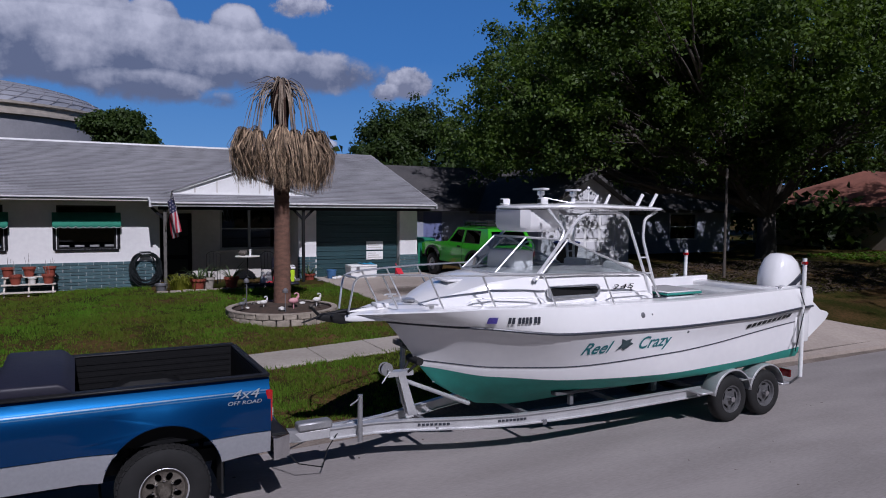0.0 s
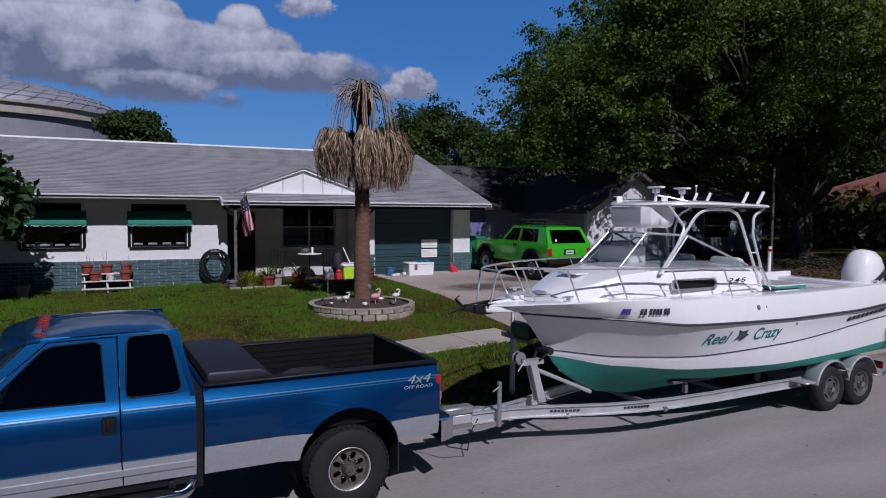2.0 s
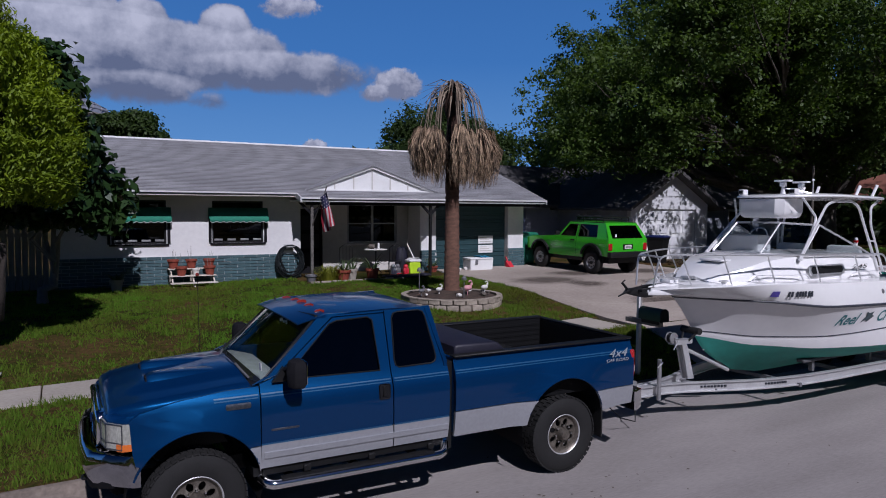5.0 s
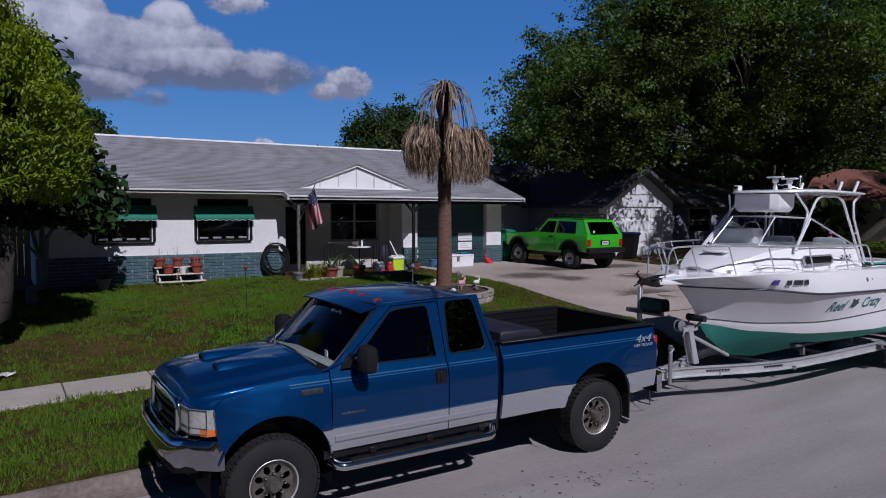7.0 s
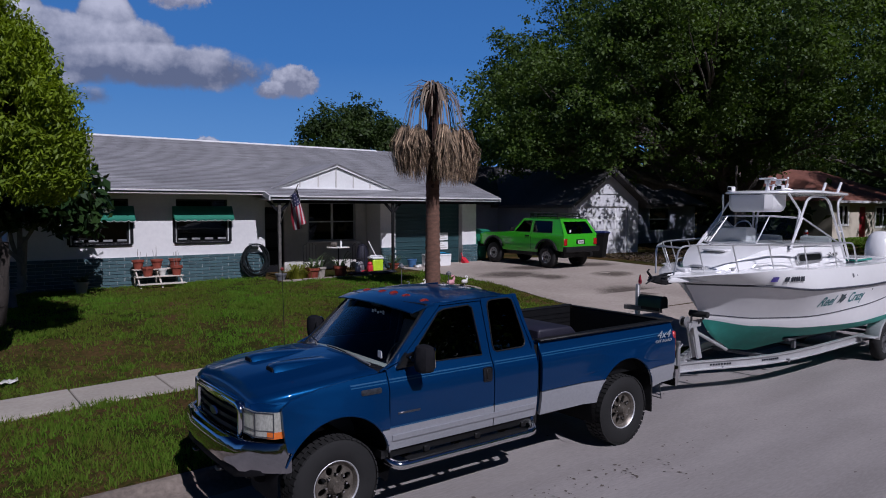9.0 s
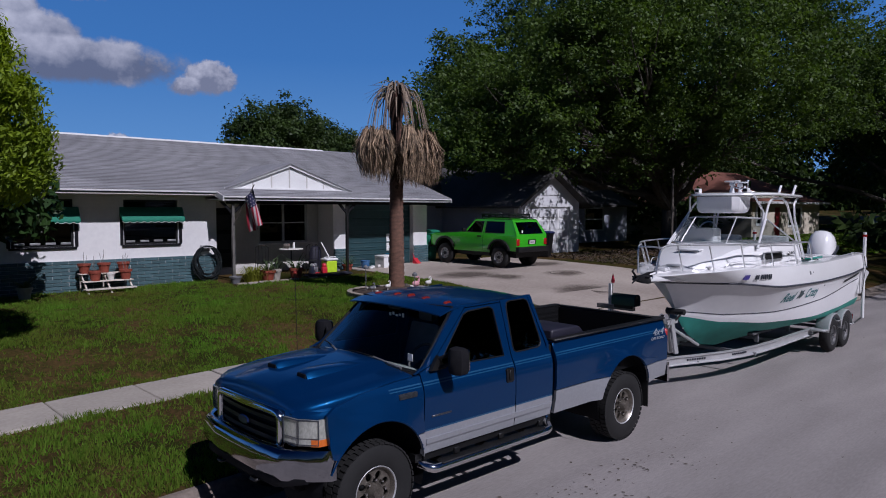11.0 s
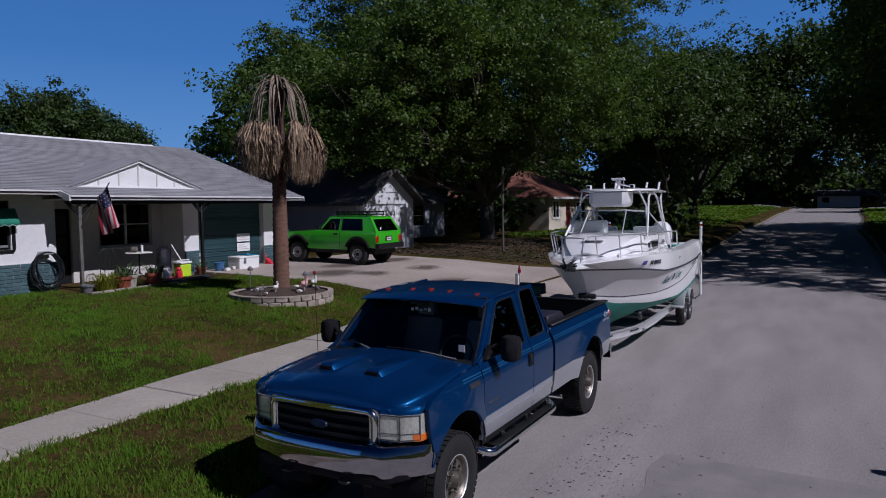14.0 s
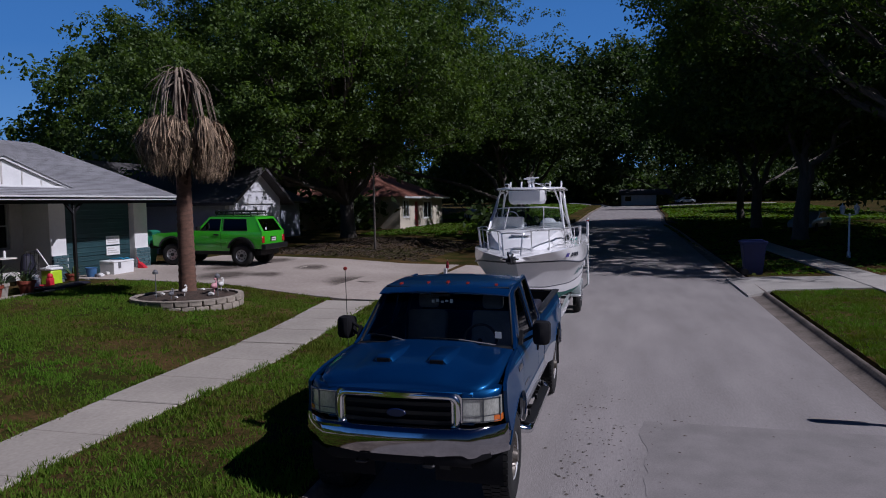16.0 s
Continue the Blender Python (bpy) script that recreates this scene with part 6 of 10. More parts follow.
for S in (-1, 1):
    bm = B()
    beam(bm, [(-0.15, S * 0.055, 0), (0.40, S * 0.085, 0), (0.75, S * 0.17, 0), (1.2, S * 0.34, 0), (1.7, S * 0.52, 0), (2.2, S * 0.645, 0), (2.8, S * 0.72, 0), (3.5, S * 0.75, 0), (7.35, S * 0.76, 0)])
    part("side_beam", bm, M_aluminium, trailer, "aluminium side beam")
    # bunk board on posts
    bm = B()
    box(bm, 2.9, 7.3, S * 0.52 - 0.06, S * 0.52 + 0.06, 0.66, 0.71, 0.008)
    bunk = part("bunk_board", bm, surf("grey_carpet", (0.10, 0.10, 0.105), (0.07, 0.07, 0.075), 9, 0.95), trailer)
    for x in (3.2, 4.8, 6.6):
        pbox("bunk_post", bunk, M_grey_plastic, x - 0.03, x + 0.03, S * 0.52 - 0.03, S * 0.52 + 0.03, 0.50, 0.665)
    # guide pole
    gx = 7.30
    bm = B()
    tube(bm, [(gx, S * 0.76, 0.44), (gx, S * 1.03, 0.44), (gx, S * 1.20, 0.60)], 0.022, 8)
    gb = part("guide_bracket", bm, M_galv, trailer)
    bm = B()
    tube(bm, [(gx, S * 1.20, 0.58), (gx + 0.03, S * 1.19, 2.47)], 0.033, 12)
    gp = part("guide_pole", bm, M_white, trailer, "white plastic guide pole")
    pbox("reflector", gp, M_red, gx - 0.005, gx + 0.065, S * 1.19 - 0.037, S * 1.19 + 0.037, 2.37, 2.42, bevel=0.004, label="red reflector")
    # fenders and wheels
    for wx in (5.90, 6.69):
        bm = B()
        rings = []
        for y in (S * 0.80, S * 0.82, S * 1.06, S * 1.075):
            rr = 0.42 if abs(y) < 1.07 and abs(y) > 0.81 else 0.40
            rings.append([(p[0], y, p[1]) for p in arc(wx, 0.40, rr, 172, 8, 16)])
        loft(bm, rings, closed=False)
        fd = part("fender", bm, M_aluminium, trailer, "rounded aluminium fender", angle=50)
        md = fd.modifiers.new("thick", "SOLIDIFY")
        md.thickness = 0.01
        wh = new("wheel")
        wh.parent = trailer
        bm = B()
        r, w, rim = 0.355, 0.20, 0.20
        prof = [(rim, -w / 2 + 0.02), (rim + 0.03, -w / 2), (r - 0.04, -w / 2 + 0.006), (r - 0.008, -w / 2 + 0.035), (r, -0.02), (r, 0.02), (r - 0.008, w / 2 - 0.035), (r - 0.04, w / 2 - 0.006), (rim + 0.03, w / 2), (rim, w / 2 - 0.02), (rim - 0.005, 0)]
        lathe(bm, prof + [prof[0]], (wx, S * 0.95, r), "y", 36, False)
        part("tyre", bm, M_rubber, wh, "black trailer tyre")
        bm = B()
        o = S * 1.03
        ring = [(rim * 0.9 * math.cos(2 * math.pi * i / 30), rim * 0.9 * math.sin(2 * math.pi * i / 30)) for i in range(30)]
        holes = []
        for k in range(5):
            a0 = 2 * math.pi * k / 5 + 0.3
            hp = [(0.62, -0.36), (0.80, -0.40), (0.80, 0.40), (0.62, 0.36)]
            holes.append([(rim * rr_ * math.cos(a0 + t_), rim * rr_ * math.sin(a0 + t_)) for rr_, t_ in hp])
        panel(bm, ring, holes, lambda a, b, t: (wx + a, o - S * (t + 0.03 - 0.03 * max(0, 1 - math.hypot(a, b) / 0.12)), r + b), 0.012)
        lathe(bm, [(rim * 0.88, -S * 0.03), (rim * 0.95, 0.0), (rim * 1.04, S * 0.008), (rim * 1.04, -S * 0.012), (rim * 0.94, -S * 0.1)], (wx, o, r), "y", 30, False)
        part("rim", bm, M_trailer_rim, wh, "dull grey spoked trailer rim")
        bm = B()
        lathe(bm, [(0.001, S * 0.045), (0.04, S * 0.04), (0.045, -S * 0.02)], (wx, o, r), "y", 16, False)
        part("hub_cap", bm, M_chrome, wh)
        bm = B()
        lathe(bm, [(0.0, 0.0), (rim * 0.9, 0.0)], (wx, o - S * 0.09, r), "y", 20, False)
        part("brake_disc", bm, M_black, wh)
    pbox("fender_step", trailer, M_aluminium, 6.10, 6.40, *sorted((S * 0.82, S * 1.06)), 0.62, 0.635)
    pbox("fender_step", trailer, M_aluminium, 5.22, 5.45, *sorted((S * 0.80, S * 1.07)), 0.50, 0.53, bevel=0.008)
    pbox("fender_step", trailer, M_aluminium, 7.04, 7.24, *sorted((S * 0.80, S * 1.07)), 0.44, 0.47, bevel=0.008)
    tlg = pbox("tail_light", trailer, M_red, 7.34, 7.38, *sorted((S * 0.80, S * 1.0)), 0.52, 0.64, bevel=0.008, label="red trailer light")
for x in (1.2, 2.6, 4.2, 5.86, 6.64, 7.25):
    yw = 0.35 if x < 1.5 else 0.74
    pbox("cross_member", trailer, M_grey_plastic, x - 0.03, x + 0.03, -yw, yw, 0.36, 0.42)
pbox("tongue", trailer, M_aluminium, -0.62, 0.6, -0.05, 0.05, 0.40, 0.52, bevel=0.008)
bm = B()
loft(bm, [[(x, y, z) for y, z in ((-w, 0.42), (w, 0.42), (w * 0.8, zt), (-w * 0.8, zt))] for x, w, zt in ((-0.98, 0.04, 0.52), (-0.90, 0.065, 0.56), (-0.70, 0.07, 0.57), (-0.50, 0.05, 0.54))])
part("coupler", bm, M_galv, trailer, "grey steel coupler")
pbox("brake_actuator", trailer, M_galv, -0.55, -0.12, -0.085, 0.085, 0.53, 0.63, bevel=0.02)
bm = B()
tube(bm, bent([(-0.95, 0.0, 0.46), (-1.1, 0.02, 0.52)], 0.05), 0.03, 8)
part("hitch_bar", bm, M_black, trailer)
# jack
bm = B()
tube(bm, [(0.20, -0.17, 0.34), (0.20, -0.17, 0.92)], 0.032, 10)
jk = part("tongue_jack", bm, M_galv, trailer, "grey tongue jack")
ptube("crank", jk, M_galv, bent([(0.20, -0.17, 0.90), (0.12, -0.30, 0.90), (0.02, -0.30, 0.84)], 0.02), 0.010, 6)
# winch post
bm = B()
for yy in (-0.05, 0.05):
    prism(bm, [(0.92, 0.53), (1.04, 0.53), (0.86, 1.10), (0.76, 1.10)], "y", yy - 0.015, yy + 0.015)
tube(bm, [(0.80, 0, 1.02), (1.85, -0.02, 0.56)], 0.028, 8)
box(bm, 0.62, 0.98, -0.07, 0.07, 1.06, 1.12)
post = part("winch_post", bm, M_aluminium, trailer, "aluminium winch post")
bm = B()
lathe(bm, [(0.02, -0.05), (0.08, -0.05), (0.085, -0.04), (0.04, -0.035), (0.04, 0.035), (0.085, 0.04), (0.08, 0.05), (0.02, 0.05)], (0.62, 0.0, 1.16), "y", 22)
part("winch_drum", bm, M_galv, post, "white winch drum with strap")
bm = B()
lathe(bm, [(0.038, -0.034), (0.068, -0.032), (0.068, 0.032), (0.038, 0.034)], (0.62, 0.0, 1.16), "y", 22)
part("winch_strap", bm, M_black, post)
bm = B()
tube(bm, [(1.03, -0.16, 1.24), (1.03, 0.16, 1.24)], [0.05, 0.055], 10)
tube(bm, [(0.90, -0.06, 1.10), (1.03, -0.13, 1.24)], 0.018, 6)
tube(bm, [(0.90, 0.06, 1.10), (1.03, 0.13, 1.24)], 0.018, 6)
part("bow_roller", bm, M_rubber, post, "black rubber bow roller")
ptube("winch_handle", post, M_galv, bent([(0.62, -0.06, 1.16), (0.62, -0.14, 1.16), (0.50, -0.15, 1.02)], 0.02), 0.01, 6)
# safety chains and wiring
ptube("wiring_cable", trailer, M_black, [(-0.85, -0.08, 0.5), (-0.6, -0.25, 0.22), (-0.3, -0.22, 0.12), (-0.2, -0.12, 0.30), (-0.05, -0.06, 0.45)], 0.008, 6)
ptube("safety_chain", trailer, M_galv, [(-0.95, 0.1, 0.48), (-0.6, 0.18, 0.26), (-0.2, 0.1, 0.42)], 0.01, 6)
for x in (0.95, 1.95):
    bm = B()
    for j in range(8):
        S = -1
        xa = x + j * 0.05 + 0.017
        y = -lerp_lin(((0.75, 0.17), (1.2, 0.34), (1.7, 0.52), (2.2, 0.645), (2.8, 0.72)), xa) - 0.0095
        box(bm, x + j * 0.05, x + j * 0.05 + 0.034, y - 0.004 - 0.013, y, 0.448, 0.474)
    part("print_bar", bm, M_navy, trailer, "small dark maker marks")


# ---- trees ----
def leafy(name, c1, c2, trans=0.35, rough=0.55):
    """Leaves: a matt face with some light through, each leaf a little different."""
    m = bpy.data.materials.new(name)
    m.use_nodes = True
    N, L = m.node_tree.nodes, m.node_tree.links
    b = N["Principled BSDF"]
    b.inputs["Roughness"].default_value = rough
    b.inputs["Specular IOR Level"].default_value = 0.3
    geo, ramp, tr, mx = N.new("ShaderNodeNewGeometry"), N.new("ShaderNodeValToRGB"), N.new("ShaderNodeBsdfTranslucent"), N.new("ShaderNodeMixShader")
    ramp.color_ramp.elements[0].color, ramp.color_ramp.elements[1].color = (*c1, 1), (*c2, 1)
    tc, ns, mm = N.new("ShaderNodeTexCoord"), N.new("ShaderNodeTexNoise"), N.new("ShaderNodeMath")
    ns.inputs["Scale"].default_value = 0.5
    mm.operation = "MULTIPLY_ADD"
    mm.inputs[1].default_value = 0.45
    L.new(tc.outputs["Object"], ns.inputs["Vector"])
    sub = N.new("ShaderNodeMath")
    sub.operation = "MULTIPLY_ADD"
    sub.inputs[1].default_value, sub.inputs[2].default_value = 1.6, -0.5
    L.new(ns.outputs["Fac"], sub.inputs[0])
    L.new(geo.outputs["Random Per Island"], mm.inputs[0])
    L.new(sub.outputs[0], mm.inputs[2])
    L.new(mm.outputs[0], ramp.inputs[0])
    L.new(ramp.outputs[0], b.inputs["Base Color"])
    hs = N.new("ShaderNodeHueSaturation")
    hs.inputs["Value"].default_value, hs.inputs["Saturation"].default_value = 1.5, 1.15
    L.new(ramp.outputs[0], hs.inputs["Color"])
    L.new(hs.outputs[0], tr.inputs["Color"])
    mx.inputs[0].default_value = trans
    L.new(b.outputs[0], mx.inputs[1])
    L.new(tr.outputs[0], mx.inputs[2])
    L.new(mx.outputs[0], N["Material Output"].inputs["Surface"])
    return m


M_oak = leafy("oak_leaves", (0.020, 0.044, 0.009), (0.100, 0.155, 0.027), 0.38)
M_far_leaf = leafy("far_leaves", (0.019, 0.037, 0.010), (0.060, 0.096, 0.020), 0.32)
M_bush = leafy("cypress_leaves", (0.070, 0.115, 0.006), (0.24, 0.32, 0.012), 0.3)
M_magnolia = leafy("magnolia_leaves", (0.010, 0.028, 0.008), (0.035, 0.07, 0.018), 0.15, 0.3)
M_bark = surf("oak_bark", (0.13, 0.112, 0.095), (0.06, 0.052, 0.045), 3, 0.95, bump=0.7, bump_scale=22, stretch=(1, 1, 0.35), bump_dist=0.03)
# Bush bark toned near-black: the shade beneath the bush is in its colour.
M_bush_bark = surf("bush_bark_in_shade", (0.05, 0.04, 0.033), (0.026, 0.021, 0.018), 4, 0.95, bump=0.6, bump_scale=24, bump_dist=0.02)
M_bare = surf("twig_bark", (0.22, 0.20, 0.18), (0.13, 0.12, 0.11), 5, 0.9, bump=0.3)


def leaf_mesh(name, centers, size, material, rs, up=0.12, long=1.6, face=None, hang=None):
    """One mesh of diamond leaves, one at each centre, turned at random or after the bough they grow on."""
    n = len(centers)
    d = rs.normal(size=(n, 3))
    d /= np.linalg.norm(d, axis=1)[:, None]
    if hang is not None:
        d = d * 0.35 + hang
        d /= np.linalg.norm(d, axis=1)[:, None]
    nrm = rs.normal(size=(n, 3)) + np.array([0, 0, up * 2])
    if face is not None:
        nrm = nrm * 0.55 + face
    nrm /= np.linalg.norm(nrm, axis=1)[:, None]
    a = np.cross(nrm, d)
    a /= np.linalg.norm(a, axis=1)[:, None] + 1e-9
    b = np.cross(nrm, a)
    s = size * rs.uniform(0.6, 1.35, size=(n, 1))
    bend = nrm * s * 0.22
    pts = np.stack([centers - b * s * long / 2, centers + a * s * 0.5 + bend, centers + b * s * long / 2, centers - a * s * 0.5 + bend], axis=1).reshape(-1, 3)
    me = bpy.data.meshes.new(name)
    me.vertices.add(4 * n)
    me.vertices.foreach_set("co", pts.astype(np.float32).ravel())
    me.loops.add(4 * n)
    me.loops.foreach_set("vertex_index", np.arange(4 * n, dtype=np.int32))
    me.polygons.add(n)
    me.polygons.foreach_set("loop_start", np.arange(0, 4 * n, 4, dtype=np.int32))
    me.polygons.foreach_set("loop_total", np.full(n, 4, dtype=np.int32))
    me.materials.append(material)
    me.update()
    return me


def clumps(lobes, count, rs, shell=0.6, rag=1.0):
    """Clump centres over the lobes, mostly near their skins."""
    w = np.array([l[3] * l[4] * l[5] for l in lobes]) ** 0.66
    pick = rs.choice(len(lobes), size=count, p=w / w.sum())
    lb = np.array(lobes)[pick]
    d = rs.normal(size=(count, 3))
    d /= np.linalg.norm(d, axis=1)[:, None]
    d[:, 2] = np.where(d[:, 2] < -0.55, -d[:, 2] * 0.6, d[:, 2])
    r = shell + (1 - shell) * rs.uniform(0, 1, size=(count, 1)) ** 0.6
    r *= 1 + 0.10 * rag * rs.normal(size=(count, 1)) + 0.22 * rag * (rs.uniform(size=(count, 1)) < 0.10)
    return lb[:, :3] + d * lb[:, 3:] * r


def tree(name, label, base, lobes, trunk_r, fork_z, n_clumps, per, leaf, spread, material, seed, bark=None, limbs=True, long=1.6, group="", rag=1.0, airy=0.0, spray=False, gaps=2.1, tufts=0):
    rs = np.random.RandomState(seed)
    rg = random.Random(seed)
    ob = thing(name, label, "tree", base, group=group)
    bark = bark or M_bark
    base = Vector(base)
    fork = Vector((base.x + rg.uniform(-0.3, 0.3), base.y + rg.uniform(-0.3, 0.3), fork_z))
    bm = B()
    tube(bm, [base + Vector((0, 0, -0.2)), base + Vector((0, 0, 0.3)), base.lerp(fork, 0.5) + Vector((0.1, 0.05, 0)), fork, fork + Vector((0.1, 0.1, 0.8))], [trunk_r * 1.5, trunk_r * 1.12, trunk_r, trunk_r * 0.95, trunk_r * 0.5], 12)
    part("trunk", bm, bark, ob)
    if limbs:
        for i, l in enumerate(lobes):
            c = Vector(l[:3])
            mid = fork.lerp(c, 0.5) + Vector((rg.uniform(-0.6, 0.6), rg.uniform(-0.6, 0.6), rg.uniform(-0.2, 0.9)))
            bm = B()
            r0 = trunk_r * rg.uniform(0.42, 0.62)
            way = [fork - Vector((0, 0, 0.2)), fork.lerp(mid, 0.5) + Vector((0, 0, 0.2)), mid, mid.lerp(c, 0.5), c]
            limb = []
            for q in range(11):
                u = q / 10 * 4
                k = min(3, int(u))
                p = way[k].lerp(way[k + 1], u - k)
                limb.append(p + Vector((noise.noise(Vector((q * 0.7, i * 3.1, seed))), noise.noise(Vector((q * 0.7, i * 3.1, seed + 9))), noise.noise(Vector((q * 0.7, i * 3.1, seed + 17))))) * 0.55 * min(1, q / 2))
            tube(bm, limb, [r0 * (1 - 0.8 * q / 10) for q in range(11)], 8)
            for k in range(5):
                e = c + Vector((rg.uniform(-1, 1) * l[3], rg.uniform(-1, 1) * l[4], rg.uniform(-0.4, 0.8) * l[5])) * 0.8
                s0 = limb[4 + k]
                d_ = e - s0
                twig = [s0 + d_ * (q / 5) + Vector((noise.noise(Vector((q * 0.9, k * 2.3, i + seed))), noise.noise(Vector((q * 0.9, k * 2.3, i + seed + 5))), noise.noise(Vector((q * 0.9, k * 2.3, i + seed + 11))))) * 0.4 * min(1, q) for q in range(6)]
                tube(bm, twig, [r0 * (0.26 - 0.045 * q) for q in range(6)], 6)
            part("limb", bm, bark, ob)
    cl = clumps(lobes, int(n_clumps * (gaps if rag > 0.5 else 1.0)), rs, 0.6, rag)
    if rag > 0.5:
        # gaps between the boughs
        gap = np.array([noise.noise(Vector(p) * 0.42) + 0.5 * noise.noise(Vector(p) * 1.1 + Vector((7, 3, 1))) for p in cl])
        cl = cl[np.argsort(-gap)[:n_clumps]]
    else:
        cl = cl[:n_clumps]
    sc = rs.uniform(0.6, 1.3, size=(n_clumps, 1))
    off = np.clip(rs.normal(size=(n_clumps * per, 3)), -1.75, 1.75) * np.repeat(sc, per, axis=0) * spread * np.array([1, 1, 0.62])
    if tufts:
        # each clump breaks up into a few tight tufts of leaves
        pick = rs.randint(0, tufts, n_clumps * per) + np.repeat(np.arange(n_clumps), per) * tufts
        heart = np.clip(rs.normal(size=(n_clumps * tufts, 3)), -1.7, 1.7) * np.repeat(sc, tufts, axis=0) * spread * np.array([1.1, 1.1, 0.7])
        tight = np.clip(rs.normal(size=(n_clumps * per, 3)), -1.7, 1.7) * np.array([1, 1, 0.57]) * leaf * 2.25
        off = heart[pick] + tight
    if spray:
        # sprays that stand up and outward from the middle of the bush
        mid_ = np.array([base.x, base.y, base.z + 2.2])
        away = cl - mid_
        away /= np.linalg.norm(away, axis=1)[:, None]
        away = away * 0.8 + np.array([0, 0, 0.7])
        away = np.repeat(away / np.linalg.norm(away, axis=1)[:, None], per, axis=0)
        off = off * 0.55 + away * rs.uniform(-1.2, 1.2, size=(n_clumps * per, 1)) * spread
    pts = np.repeat(cl, per, axis=0) + off
    grow = tight if tufts else off
    face = grow / (np.linalg.norm(grow, axis=1)[:, None] + 1e-6) * 0.75 + np.array([0, 0, 0.45])
    if airy:
        # an open crown through which sunlight reaches the street
        gx_, gy_ = pts[:, 0] - pts[:, 2] * sun_dir.x / sun_dir.z, pts[:, 1] - pts[:, 2] * sun_dir.y / sun_dir.z
        q_ = np.sin(gx_ * 1.9 + 1.6 * np.sin(gy_ * 1.3)) * np.sin(gy_ * 2.3 + 1.9 * np.sin(gx_ * 1.1)) + 0.6 * np.sin(gx_ * 4.3 + 2 * np.sin(gy_ * 3.1)) * np.sin(gy_ * 5.2 - gx_)
        pts, face = pts[q_ < airy], face[q_ < airy]
    me = leaf_mesh("crown", pts - np.array(base), leaf, material, rs, long=long, face=face, hang=away if spray else None)
    cr = new("crown", me)
    cr.parent = ob
    tagged(cr, kind="stuff")
    return ob


# the great oak beside the neighbour's house
tree("oak_tree", "broad live oak with dark green crown", (33.0, 14.0, 0.9),
     [(31.5, 13, 10, 7.0, 7.0, 5.0), (28.5, 15.5, 8.6, 4.6, 5.5, 4.0), (28.0, 11.0, 6.8, 3.8, 3.6, 2.4), (33, 20, 12.0, 7.0, 6, 5.0), (37, 16, 13, 7, 7, 5), (37, 9.5, 9.5, 5.5, 4.5, 4.2), (32, 8.5, 7.6, 5.0, 3.6, 3.0), (42, 12, 10.5, 5, 6, 4.5), (27.5, 19, 9.5, 3.6, 4.5, 3.6), (24.0, 13.0, 7.4, 2.8, 2.8, 1.8), (22.6, 9.5, 9.0, 3.6, 3.2, 2.3), (26, 7.0, 9.2, 4.2, 3.4, 2.8), (20.8, 10.5, 10.0, 2.4, 2.4, 1.7),
      (36, 12, 15.5, 6, 6, 4.5), (41, 8, 13.5, 5, 5, 4), (30, 17, 14.5, 5, 5, 3.6), (23.9, 20.3, 9.3, 2.8, 3.0, 2.4), (21.3, 18.5, 7.0, 2.6, 3, 2.3), (22.5, 16.5, 8.6, 3.0, 3, 2.4), (22.8, 11.0, 9.4, 3.4, 3.0, 1.8), (24.5, 12.0, 9.0, 3.0, 3.0, 2.0), (27, 10.5, 6.4, 3, 2.5, 1.8), (30.5, 9, 6.2, 3.5, 2.5, 1.8), (21.0, 13.0, 9.6, 2.6, 2.6, 1.6), (21.8, 12.4, 5.9, 2.2, 1.6, 1.2), (25.2, 12.2, 5.6, 2.6, 1.8, 1.3), (28.5, 12.6, 5.2, 3, 2.0, 1.5), (19.2, 16.0, 5.6, 1.6, 2, 1.5), (19.6, 13.6, 5.3, 1.8, 1.6, 1.1), (22, 14.0, 5.0, 2.2, 1.2, 0.9), (23.5, 15.5, 6.6, 2.6, 2.0, 1.4), (19.0, 14.6, 6.8, 2.3, 2.2, 1.5), (20.6, 16.0, 5.7, 2.4, 2.0, 1.3), (19.6, 12.6, 7.4, 2.0, 2.0, 1.3)],
     0.42, 3.2, 1720, 205, 0.100, 0.60, M_oak, 11, gaps=2.2, tufts=6)
tree("oak_tree", "leafy oak standing behind the neighbour's house", (38.0, 33.0, 0.9),
     [(35, 31, 9, 5, 6, 5), (41, 34, 10.5, 7, 6, 5.5), (44, 28, 11, 6, 6, 5.5), (36, 36, 6.0, 4.5, 5, 4)], 0.4, 3.5, 420, 60, 0.22, 0.7, M_oak, 12)
# Lobes at y -20 and -21 lie out of view, added to shade the lawn.
tree("street_tree", "tall dark oak shading the street", (30.0, -17.0, 0.3), [(27, -13, 11.0, 5.0, 4.5, 4), (31, -10, 12.5, 5, 4.2, 4), (25.5, -16, 12.5, 3.6, 4, 3.5), (33, -14, 10, 4.5, 4.5, 3.5), (36, -8, 12.5, 4.5, 4, 3.5), (40, -6.5, 11.5, 4.0, 3.2, 3.5), (31, -6.5, 13, 4.5, 3.5, 3.2), (36, -5.5, 13.5, 4, 3.2, 3.2), (22.5, -20, 12, 3.6, 4, 3.5), (27, -21, 12.5, 4.5, 4.5, 4)], 0.42, 4.2, 900, 100, 0.125, 0.66, M_oak, 25, gaps=3.0, airy=0.62, tufts=5, group="trees along the street")
# An added back row, there for the shade it throws on the south side.
tree("street_tree", "tall dark oak shading the street", (52.0, -25.0, 0.3), [(52, -24, 11, 7, 6, 6), (60, -24, 12, 7, 6, 6), (46, -22, 11, 6, 5.5, 5.5), (70, -23, 11, 7, 6, 6)], 0.42, 4.0, 900, 46, 0.36, 0.9, M_oak, 26, group="trees along the street")
